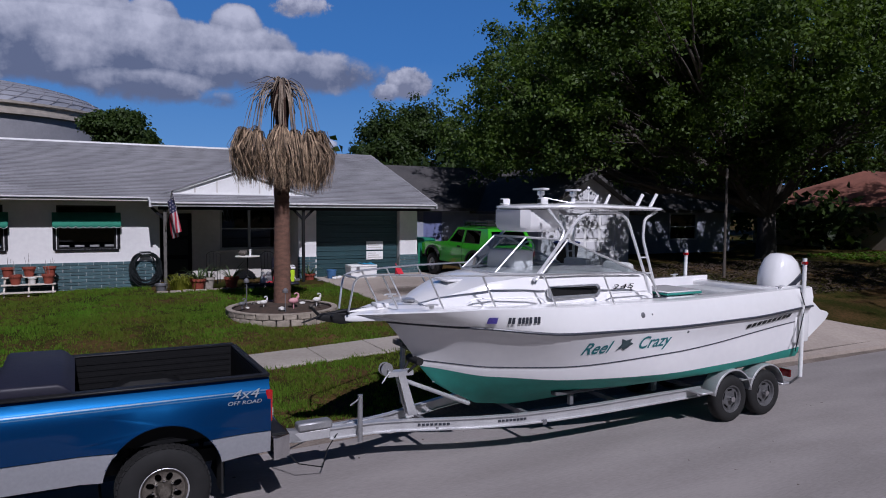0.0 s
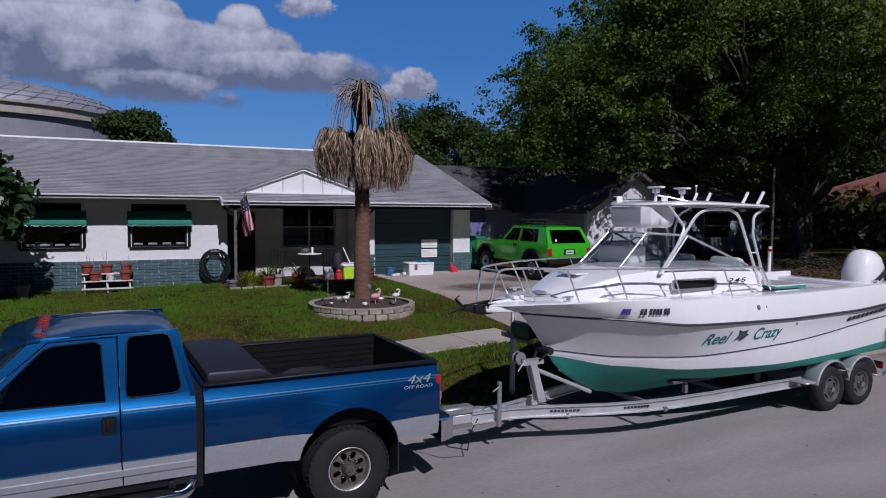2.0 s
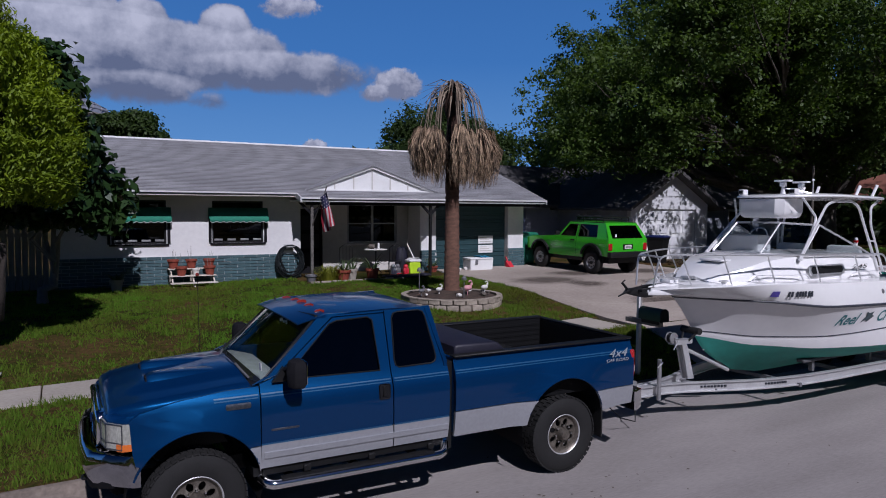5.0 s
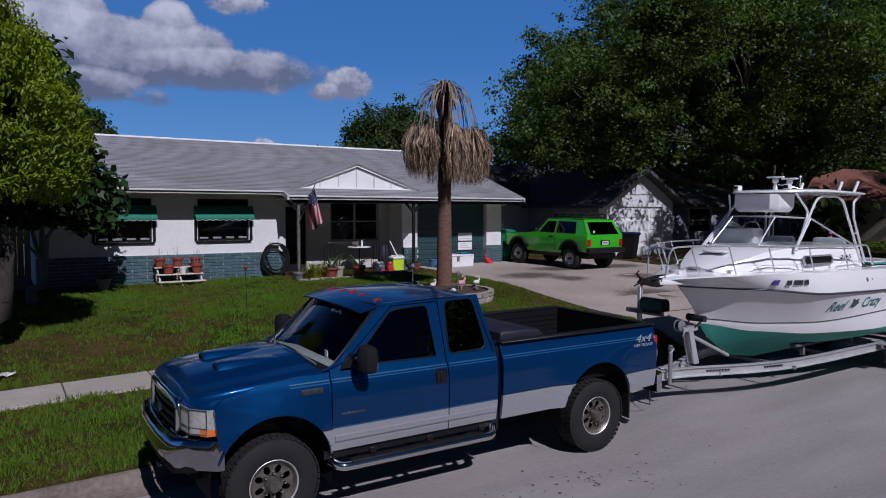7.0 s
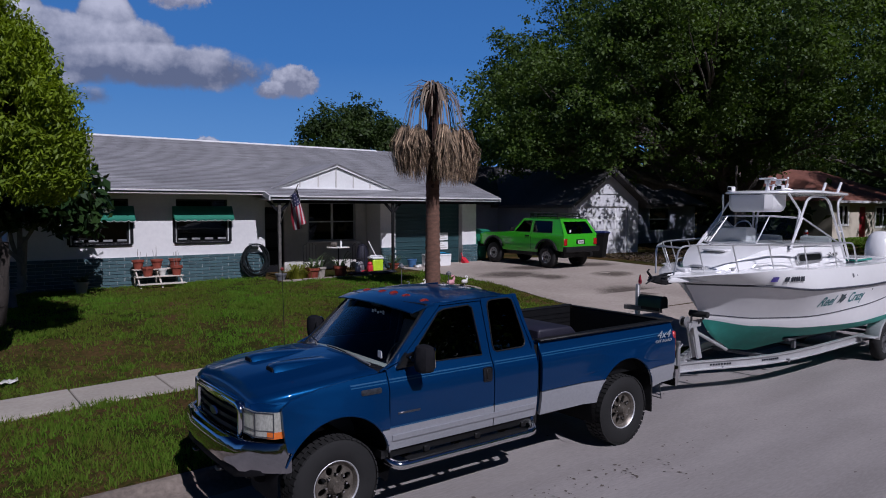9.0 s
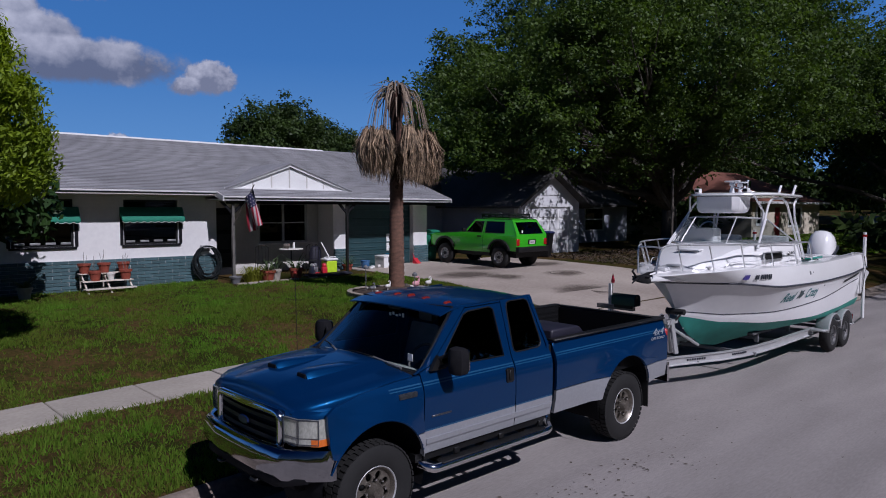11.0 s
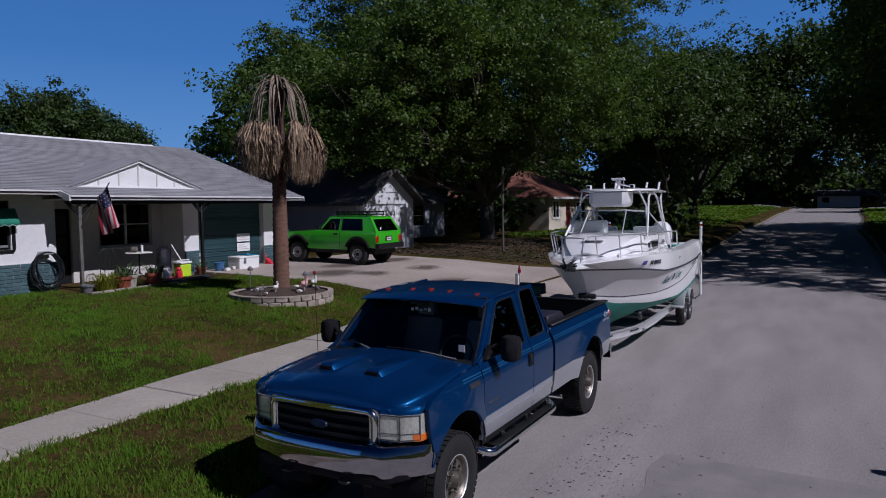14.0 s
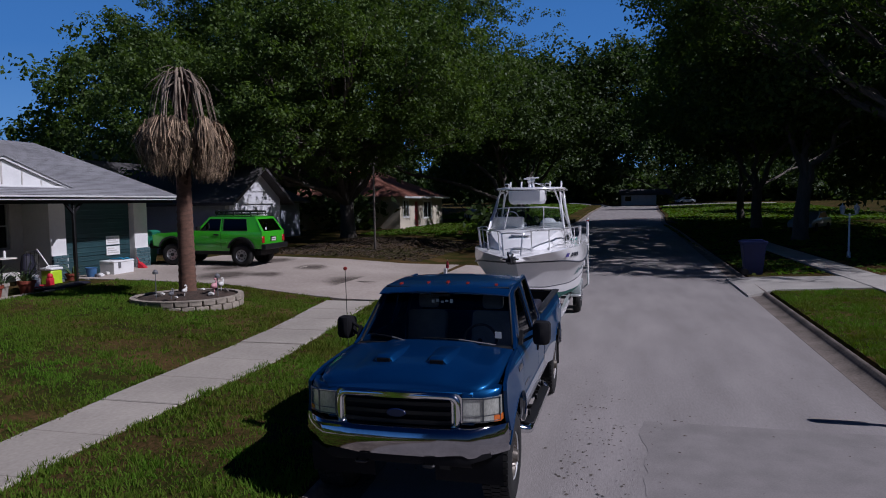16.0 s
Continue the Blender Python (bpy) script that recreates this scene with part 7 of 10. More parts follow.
# along the street, north side
tree("street_tree", "leafy oak beside the street", (63.0, 9.5, 0.8), [(63, 9, 10, 6, 6.5, 5), (53, 8.5, 10.5, 5, 4.5, 3.5), (58, 27, 9, 6, 6, 5), (66, 16, 11, 6, 6, 5)], 0.4, 3.2, 800, 80, 0.20, 0.75, M_far_leaf, 13, tufts=4, group="trees along the street")
tree("street_tree", "leafy oak beside the street", (74.0, 9.0, 0.8), [(74, 7, 12.5, 8, 7, 6.5), (84, 8, 13, 8, 7, 7), (66, 13, 11, 6, 6, 5.5), (68, 5, 10.5, 5.5, 4.5, 4.5), (75, -1.5, 15.5, 6.5, 5, 4.5)], 0.42, 3.4, 1200, 56, 0.27, 0.9, M_far_leaf, 14, tufts=4, group="trees along the street")
# south side, whose shade falls across the street
tree("street_tree", "tall dark oak shading the street", (42.0, -12.5, 0.3), [(40, -12, 10, 7.0, 6.0, 5.5), (44, -10, 13.0, 6.5, 6.0, 4.5), (36.5, -15, 9, 5.0, 5.5, 4.5), (47, -15, 13, 6, 6, 5)], 0.42, 3.6, 740, 90, 0.19, 0.80, M_oak, 15, airy=0.62, tufts=5, group="trees along the street")
tree("street_tree", "tall dark oak shading the street", (60.0, -13.0, 0.3), [(58, -12, 11, 8, 7, 6), (64, -9, 12, 7, 6, 6), (54, -17, 13, 7, 7, 6)], 0.42, 3.6, 660, 70, 0.25, 0.8, M_oak, 16, airy=0.62, group="trees along the street")
tree("street_tree", "tall dark oak shading the street", (33.0, -24.0, 0.4), [(33, -23, 11, 7, 7, 6), (40, -26, 12, 7, 7, 6), (27, -27, 11, 6, 6, 5.5)], 0.4, 3.4, 760, 62, 0.28, 0.9, M_oak, 17, group="trees along the street")
tree("street_tree", "tall dark oak shading the street", (82.0, -15.0, 0.4), [(82, -14, 11, 9, 8, 6), (92, -17, 11, 8, 7, 6), (76, -20, 13, 8, 8, 6), (112, -34, 10, 9, 8, 7)], 0.4, 3.4, 1000, 38, 0.38, 0.9, M_far_leaf, 18, group="trees along the street")
tree("far_tree", "distant leafy tree closing the street", (118.0, 16.0, 0.5), [(120, 17, 10, 9, 8, 7), (100, 12, 12, 8, 7, 7), (125, 26, 9, 9, 9, 6.5), (160, 24, 10, 10, 9, 8)], 0.4, 3.0, 700, 40, 0.44, 1.0, M_far_leaf, 19, group="far trees")
tree("far_tree", "distant leafy tree beyond the roof", (40.0, 66.0, 0.9), [(39, 66, 9.8, 6, 6, 5.2), (44, 68, 9.5, 7, 6, 4.2), (34.8, 64, 8.0, 3.6, 4, 3.4)], 0.4, 5, 900, 48, 0.23, 0.6, M_far_leaf, 20, group="far trees", rag=0.6)
tree("far_tree", "distant flat-topped tree beyond the tank", (12.5, 132.0, 1.0), [(11.9, 132, 15.6, 4.4, 6, 3.2), (9.2, 132, 17.6, 3.2, 5, 1.7), (14.8, 132, 14.4, 2.8, 5, 2.0), (12.6, 132, 18.4, 2.4, 4, 1.4)], 0.5, 12, 460, 50, 0.42, 0.8, M_far_leaf, 21, group="far trees")
tree("far_tree", "distant leafy tree closing the street", (172.0, -14.0, 0.3), [(170, -6, 13, 8, 10, 7.5), (172, -22, 11, 9, 9, 9), (170, 10, 12, 8, 9, 9), (176, -2, 20, 9, 12, 7)], 0.4, 3.4, 1200, 44, 0.52, 1.1, M_far_leaf, 27, group="far trees")
# tall cypress bush and a magnolia at the corner of the lawn
tree("cypress_bush", "tall bright green cypress bush on the lawn", (-1.3, 6.9, 0.70),
     [(-1.20, 6.8, 3.55, 1.50, 1.45, 0.80), (-1.20, 6.8, 4.30, 1.58, 1.5, 1.05), (-1.35, 6.8, 5.15, 1.25, 1.2, 1.05), (-1.55, 6.8, 5.9, 0.80, 0.85, 0.9), (-2.35, 7.0, 4.1, 1.3, 1.3, 1.3)], 0.16, 1.6, 1600, 72, 0.037, 0.15, M_bush, 22, M_bush_bark, True, 2.8, rag=0.12, spray=True)
tree("magnolia_tree", "dark glossy magnolia beside the house wall", (-0.45, 11.4, 0.78),
     [(-0.4, 11.4, 3.6, 1.25, 1.1, 1.6), (-0.7, 11.4, 5.3, 1.0, 0.95, 1.5), (-1.8, 11.4, 4.2, 1.3, 1.0, 2.2), (0.35, 11.6, 3.0, 0.8, 0.8, 1.0)], 0.10, 1.5, 800, 34, 0.15, 0.24, M_magnolia, 23, M_bare, True, 1.9, rag=0.4)
# undergrowth that closes the view beneath the crowns
# Clump at (44.3, 18.5) is added as deep shade before the cream wall.
for i, (lob, n_) in enumerate((([(22, 40, 3.2, 6, 3, 3.2), (34, 42, 3.2, 7, 3, 3.2), (47, 40, 4.2, 8, 3, 4.2), (62, 33, 8, 10, 4, 8), (44, 25, 3.6, 1.6, 3, 3.6), (44.3, 18.5, 1.8, 0.9, 3.4, 2.0), (47, 7.4, 0.9, 3.2, 1.0, 0.9), (55, 8.4, 1.0, 3.4, 1.0, 1.0), (30, 25, 3.4, 4, 2.0, 3.4), (37, 26, 4.4, 4.5, 2.5, 4.4)], 760), ([(36, -24, 2.6, 6, 3, 3), (48, -26, 3.2, 8, 3, 3.6), (63, -25, 5.6, 8, 4, 6), (78, -27, 6, 9, 4, 6.5), (30, -30, 3.5, 9, 4, 4), (20, -33, 3.5, 8, 4, 4)], 460), ([(96, 15, 6, 10, 4, 6.5), (110, 22, 8, 8, 8, 8.5), (150, 24, 8, 6, 8, 9), (83, 19, 6, 9, 3, 6.5), (90, 33, 7, 9, 6, 7), (105, 42, 7, 9, 8, 7), (76, 27, 6, 6, 4, 6), (100, -38, 7, 10, 6, 8), (142, -25, 9, 6, 16, 10)], 1150))):
    rs_ = np.random.RandomState(60 + i)
    cl_ = clumps(lob, n_, rs_, 0.3)
    cl_[:, 2] = np.maximum(cl_[:, 2], 0.6)
    pt_ = np.repeat(cl_, 28, axis=0) + rs_.normal(size=(n_ * 28, 3)) * np.array([0.9, 0.9, 0.6])
    pt_[:, 2] = np.maximum(pt_[:, 2], 0.35)
    tagged(new("undergrowth", leaf_mesh("undergrowth", pt_, 0.41, M_far_leaf, rs_)), "dense dark shrubs beneath the trees", "shrubs", kind="stuff")
# woods all round, far off
rs = np.random.RandomState(30)
ang = np.concatenate([rs.uniform(0, 2 * np.pi, 5200), rs.uniform(-0.9, 0.6, 4200) % (2 * np.pi)])
dist = rs.uniform(165, 225, 9400)
cen = np.stack([20 + np.cos(ang) * dist, np.sin(ang) * dist, rs.uniform(0.5, 17, 9400) * (0.75 + 0.25 * np.sin(ang * 17))], axis=1)
keep = ~((np.abs(ang - np.pi / 2) < 0.75) & (cen[:, 2] > 9))
cen = cen[keep]
pts = np.repeat(cen, 12, axis=0) + rs.normal(size=(len(cen) * 12, 3)) * np.array([2.2, 2.2, 1.4])
woods = new("far_woods", leaf_mesh("far_woods", pts, 1.5, M_far_leaf, rs))
tagged(woods, "distant dark green woods on the horizon", "woods", kind="stuff")


# ---- clouds: a far backdrop of the sky ----
def cloud_sheet(name, az, el, w, h, dist, blobs, seed, grey):
    """A soft cloud on a far curved sheet: noise over a few broad heaps; clear elsewhere."""
    m = bpy.data.materials.new(name)
    m.use_nodes = True
    N, L = m.node_tree.nodes, m.node_tree.links
    N.remove(N["Principled BSDF"])
    tc, sep = N.new("ShaderNodeTexCoord"), N.new("ShaderNodeSeparateXYZ")
    L.new(tc.outputs["UV"], sep.inputs[0])

    def op(kind, a, b=None, c=None):
        n = N.new("ShaderNodeMath")
        n.operation = kind
        for i, v in enumerate((a, b, c)):
            if v is None:
                continue
            if isinstance(v, (int, float)):
                n.inputs[i].default_value = v
            else:
                L.new(v, n.inputs[i])
        return n.outputs[0]
    asp = w / h
    mp = N.new("ShaderNodeMapping")
    mp.inputs["Scale"].default_value = (asp, 1, 1)
    mp.inputs["Location"].default_value = (seed, seed * 0.37, 0)
    L.new(tc.outputs["UV"], mp.inputs[0])
    n1, n2 = N.new("ShaderNodeTexNoise"), N.new("ShaderNodeTexNoise")
    for n, s, d in ((n1, 3.4, 9), (n2, 11.0, 6)):
        n.inputs["Scale"].default_value, n.inputs["Detail"].default_value = s, d
        n.inputs["Roughness"].default_value = 0.58
        L.new(mp.outputs[0], n.inputs["Vector"])
    field = head = None
    for bx, by, rx, ry, k in blobs:
        dx, dy = op("DIVIDE", op("SUBTRACT", sep.outputs[0], bx), rx), op("DIVIDE", op("SUBTRACT", sep.outputs[1], by), ry)
        f = op("MULTIPLY", op("SUBTRACT", 1.0, op("ADD", op("MULTIPLY", dx, dx), op("MULTIPLY", dy, dy))), k)
        field = f if field is None else op("MAXIMUM", field, f)
        cap = op("MULTIPLY", op("MINIMUM", op("MAXIMUM", op("ADD", 0.35, op("MULTIPLY", dy, 0.9)), 0.0), 1.0), op("MINIMUM", op("MAXIMUM", op("MULTIPLY", f, 1.6), 0.0), 1.0))
        head = cap if head is None else op("MAXIMUM", head, cap)
    nz = op("ADD", op("MULTIPLY", op("SUBTRACT", n1.outputs["Fac"], 0.5), 2.0), op("MULTIPLY", op("SUBTRACT", n2.outputs["Fac"], 0.5), 0.8))
    dens = op("ADD", field, nz)
    al = N.new("ShaderNodeMapRange")
    al.interpolation_type = "SMOOTHSTEP"
    al.inputs["From Min"].default_value = 0.10
    # crisp heads, a soft foot
    L.new(op("SUBTRACT", 1.15, op("MULTIPLY", sep.outputs[1], 0.85)), al.inputs["From Max"])
    L.new(dens, al.inputs["Value"])
    lum = op("ADD", op("MULTIPLY", head, 0.42), op("MULTIPLY", sep.outputs[1], 0.34))
    lum = op("ADD", lum, op("MULTIPLY", op("SUBTRACT", n1.outputs["Fac"], 0.5), 1.35))
    lum = op("ADD", lum, op("MULTIPLY", op("SUBTRACT", n2.outputs["Fac"], 0.5), 0.45))
    ramp = N.new("ShaderNodeValToRGB")
    e = ramp.color_ramp.elements
    e[0].position, e[0].color = 0.18, (*grey, 1)
    e[1].position, e[1].color = 0.78, (0.80, 0.81, 0.86, 1)
    L.new(lum, ramp.inputs[0])
    em, tr, mx = N.new("ShaderNodeEmission"), N.new("ShaderNodeBsdfTransparent"), N.new("ShaderNodeMixShader")
    em.inputs["Strength"].default_value = 0.85
    L.new(ramp.outputs[0], em.inputs[0])
    L.new(al.outputs[0], mx.inputs[0])
    L.new(tr.outputs[0], mx.inputs[1])
    L.new(em.outputs[0], mx.inputs[2])
    L.new(mx.outputs[0], N["Material Output"].inputs["Surface"])
    bm = B()
    uv = bm.loops.layers.uv.new("uv")
    nx, ny = 16, 6
    grid = [[None] * (nx + 1) for _ in range(ny + 1)]
    for j in range(ny + 1):
        for i in range(nx + 1):
            a, e_ = radians(az + w * (i / nx - 0.5)), radians(el + h * (j / ny - 0.5))
            grid[j][i] = bm.verts.new((dist * math.sin(a) * math.cos(e_), dist * math.cos(a) * math.cos(e_), dist * math.sin(e_)))
    for j in range(ny):
        for i in range(nx):
            f = bm.faces.new((grid[j][i], grid[j][i + 1], grid[j + 1][i + 1], grid[j + 1][i]))
            for lp, (u, v) in zip(f.loops, ((i, j), (i + 1, j), (i + 1, j + 1), (i, j + 1))):
                lp[uv].uv = (u / nx, v / ny)
    me = bpy.data.meshes.new(name)
    bm.to_mesh(me)
    bm.free()
    me.materials.append(m)
    ob = new(name, me)
    ob.visible_shadow = False
    return tagged(ob, "grey and white cumulus cloud in the sky", "cloud", kind="structure")


def sky_sheet():
    """The clear sky low over the horizon, far behind everything: pale at the foot, deep blue above."""
    m = bpy.data.materials.new("low_sky")
    m.use_nodes = True
    N, L = m.node_tree.nodes, m.node_tree.links
    N.remove(N["Principled BSDF"])
    tc, sep, ramp, fade = N.new("ShaderNodeTexCoord"), N.new("ShaderNodeSeparateXYZ"), N.new("ShaderNodeValToRGB"), N.new("ShaderNodeValToRGB")
    L.new(tc.outputs["UV"], sep.inputs[0])
    L.new(sep.outputs[1], ramp.inputs[0])
    e = ramp.color_ramp.elements
    e[0].position, e[0].color = 0.0, (0.24, 0.50, 0.80, 1)
    e[1].position, e[1].color = 1.0, (0.022, 0.10, 0.32, 1)
    mid = ramp.color_ramp.elements.new(0.38)
    mid.color = (0.080, 0.25, 0.56, 1)
    f = fade.color_ramp.elements
    f[0].position, f[0].color = 0.55, (1, 1, 1, 1)
    f[1].position, f[1].color = 1.0, (0, 0, 0, 1)
    L.new(sep.outputs[1], fade.inputs[0])
    em, tr, mx = N.new("ShaderNodeEmission"), N.new("ShaderNodeBsdfTransparent"), N.new("ShaderNodeMixShader")
    L.new(ramp.outputs[0], em.inputs[0])
    L.new(fade.outputs[0], mx.inputs[0])
    L.new(tr.outputs[0], mx.inputs[1])
    L.new(em.outputs[0], mx.inputs[2])
    L.new(mx.outputs[0], N["Material Output"].inputs["Surface"])
    bm = B()
    uv = bm.loops.layers.uv.new("uv")
    nx, ny, dist = 48, 8, 2800.0
    grid = [[bm.verts.new((dist * math.sin(radians(-80 + 220 * i / nx)) * math.cos(radians(-2 + 36 * j / ny)), dist * math.cos(radians(-80 + 220 * i / nx)) * math.cos(radians(-2 + 36 * j / ny)), dist * math.sin(radians(-2 + 36 * j / ny)))) for i in range(nx + 1)] for j in range(ny + 1)]
    for j in range(ny):
        for i in range(nx):
            fc = bm.faces.new((grid[j][i], grid[j][i + 1], grid[j + 1][i + 1], grid[j + 1][i]))
            for lp, (u, v) in zip(fc.loops, ((i, j), (i + 1, j), (i + 1, j + 1), (i, j + 1))):
                lp[uv].uv = (u / nx, v / ny)
    me = bpy.data.meshes.new("low_sky")
    bm.to_mesh(me)
    bm.free()
    me.materials.append(m)
    ob = new("sky_backdrop", me)
    ob.visible_shadow = False
    return tagged(ob, "clear blue sky low over the horizon", "sky", kind="structure")


sky_sheet()
cloud_sheet("cloud_backdrop", 8.0, 11.0, 46.0, 13.0, 2400.0,
            [(0.38, 0.52, 0.30, 0.26, 2.2), (0.30, 0.62, 0.30, 0.22, 1.6), (0.66, 0.47, 0.20, 0.15, 1.3), (0.22, 0.74, 0.09, 0.20, 1.3), (0.32, 0.66, 0.07, 0.18, 1.2), (0.385, 0.78, 0.035, 0.09, 1.1), (0.45, 0.70, 0.055, 0.15, 1.4), (0.50, 0.62, 0.06, 0.15, 1.1), (0.575, 0.70, 0.05, 0.14, 1.4), (0.63, 0.58, 0.06, 0.15, 1.2), (0.72, 0.47, 0.11, 0.12, 0.75), (0.44, 0.33, 0.12, 0.12, 1.2), (0.55, 0.28, 0.05, 0.08, 0.8), (0.06, 0.68, 0.14, 0.24, 1.2), (0.14, 0.42, 0.18, 0.18, 0.8)], 1.3, (0.20, 0.24, 0.34))
cloud_sheet("cloud_backdrop", 24.6, 10.2, 7.5, 4.6, 2300.0, [(0.55, 0.45, 0.30, 0.32, 1.6), (0.30, 0.30, 0.2, 0.2, 1.1)], 5.1, (0.30, 0.33, 0.42))
cloud_sheet("cloud_backdrop", 16.3, 15.5, 8.0, 3.4, 2300.0, [(0.5, 0.5, 0.34, 0.30, 1.0)], 8.4, (0.35, 0.38, 0.48))
cloud_sheet("cloud_backdrop", 18.3, 5.2, 3.2, 1.9, 2300.0, [(0.5, 0.35, 0.35, 0.4, 1.6)], 3.7, (0.4, 0.42, 0.5))


# ---- dead palm in a round planter ----
PX, PY = 8.47, 8.0
PZ = ground_z(PX, PY)
M_palm = surf("palm_trunk", (0.20, 0.105, 0.070), (0.09, 0.048, 0.034), 6, 0.95, bump=0.8, bump_scale=26, stretch=(1, 1, 2.2), bump_dist=0.02)
M_frond = island_vary(surf("dry_frond", (0.42, 0.30, 0.19), (0.055, 0.032, 0.020), 7, 0.85, bump=0.2, contrast=(0.38, 0.62)), 0.75)
M_dark_stalk = surf("dark_dead_stalk", (0.10, 0.075, 0.055), (0.045, 0.033, 0.025), 4, 0.85, bump=0.2)
M_stalk = island_vary(surf("bleached_stalk", (0.36, 0.285, 0.21), (0.14, 0.10, 0.07), 4, 0.8, bump=0.2), 0.3)
palm = thing("dead_palm", "dead palm with a skirt of dry brown fronds", "palm tree", (PX, PY, PZ))
rg = random.Random(5)
bm = B()
prof = []
zz = PZ - 0.1
k = 0
while zz < 5.95:
    r = 0.20 - 0.035 * min(1, (zz - PZ) / 2.5) - (0.03 if zz > 3.7 else 0.0)
    prof.append((r + (0.012 if k % 2 else -0.004), zz))
    zz += 0.075
    k += 1
loft(bm, [[(PX + r * math.cos(2 * math.pi * j / 18) * (1 + rg.uniform(-0.02, 0.02)), PY + r * math.sin(2 * math.pi * j / 18) * (1 + rg.uniform(-0.02, 0.02)), z) for j in range(18)] for r, z in prof])
part("trunk", bm, M_palm, palm, "ringed brown palm trunk", angle=60)


def blade(bm, pts, w, side):
    """A thin folded leaf along points."""
    n = len(pts)
    rows = []
    for i, p in enumerate(pts):
        k = w * (1 - 0.85 * i / (n - 1))
        rows.append([p - side * k, p + side * k])
    loft(bm, rows, closed=False)


# fibrous crown and the dark sheath under the skirt
bm = B()
loft(bm, [[(PX + r * (1 + 0.14 * math.sin(5 * a + z * 9)) * math.cos(a), PY + r * (1 + 0.14 * math.sin(5 * a + z * 9)) * math.sin(a), z) for a in [2 * math.pi * q / 18 for q in range(18)]] for r, z in ((0.150, 3.25), (0.16, 3.5), (0.17, 3.9), (0.17, 4.4), (0.15, 4.8), (0.14, 5.2), (0.22, 5.5), (0.24, 5.75), (0.16, 5.95), (0.05, 6.04))])
part("crown_fibre", bm, surf("palm_fibre", (0.085, 0.042, 0.027), (0.03, 0.017, 0.012), 5, 0.95, bump=0.9, bump_scale=30, stretch=(3, 3, 0.6), bump_dist=0.03), palm, "dark red-brown palm fibre")
# fronds: a stalk that arches over, a bare stem, then a hanging tuft
ctr = Vector((PX, PY, 0))


def frond_stalk(pts, side, w0, w1, keel, material):
    """A channelled leaf stalk along points, tapering from w0 to w1."""
    bm = B()
    n_ = len(pts)
    rows_ = []
    for q, p in enumerate(pts):
        w_ = w0 + (w1 - w0) * q / (n_ - 1)
        rows_.append([p - side * w_, p + keel * w_ * 0.7, p + side * w_])
    loft(bm, rows_, closed=False)
    for q in bm.faces:
        q.smooth = False
    return part("frond_stalk", bm, material, palm)


TUFTS = [(182, 0.78, 6), (212, 0.66, 5), (258, 0.66, 6), (284, 0.56, 5), (308, 0.74, 6), (334, 0.78, 6), (2, 0.74, 5), (50, 0.60, 3), (98, 0.55, 3), (142, 0.66, 4)]
for ang_, r1_, count_ in TUFTS:
    for i in range(count_):
        a = radians(ang_ + rg.uniform(-9, 9))
        out = Vector((math.cos(a), math.sin(a), 0))
        side = Vector((-out.y, out.x, 0))
        r1 = r1_ + rg.uniform(-0.10, 0.08)
        z0, zk = rg.uniform(5.76, 6.06), rg.uniform(4.70, 5.0)
        z1 = z0 + rg.uniform(0.02, 0.12)
        pts = [ctr + out * 0.05 + Vector((0, 0, z0)), ctr + out * r1 * 0.32 + Vector((0, 0, z1)), ctr + out * r1 * 0.60 + Vector((0, 0, z1 - 0.10)), ctr + out * r1 * 0.80 + Vector((0, 0, z1 - 0.34)), ctr + out * r1 * 0.91 + Vector((0, 0, (z1 + zk) / 2 - 0.12)), ctr + out * (r1 + 0.02) + side * rg.uniform(-0.04, 0.04) + Vector((0, 0, zk))]
        frond_stalk(pts, side, rg.uniform(0.018, 0.030), rg.uniform(0.008, 0.012), out, M_stalk)
        knee = pts[-1]
        reach, low = rg.uniform(0.12, 0.34), rg.uniform(3.42, 3.62) + (0.16 if out.x < -0.5 else 0.0)
        bm = B()
        for q in range(48):
            s_ = rg.uniform(-1, 1)
            o_ = rg.uniform(-0.7, 1.0)
            e = knee + side * s_ * 0.21 + out * (0.02 + reach * 0.85 * o_)
            e.z = low + abs(rg.gauss(0, 0.26)) + 0.12 * s_ * s_
            m1 = knee + side * s_ * 0.10 + out * (0.04 + 0.12 * o_) + Vector((0, 0, rg.uniform(-0.22, 0.03)))
            m2 = m1.lerp(e, 0.42) + side * s_ * 0.08 + out * (0.05 + 0.11 * o_)
            curl = rg.uniform(0.02, 0.075)
            turn_ = rg.uniform(0, 6.28)
            wave = [Vector((math.cos(turn_ + 2.1 * k_), math.sin(turn_ + 2.1 * k_), 0)) * curl for k_ in range(3)]
            blade(bm, [knee, m1, m2 + wave[0], m2.lerp(e, 0.4) + wave[1], m2.lerp(e, 0.72) + wave[2], e], rg.uniform(0.008, 0.020), (side + out * rg.uniform(-1.2, 1.2)).normalized())
        part("hanging_frond", bm, M_frond, palm)
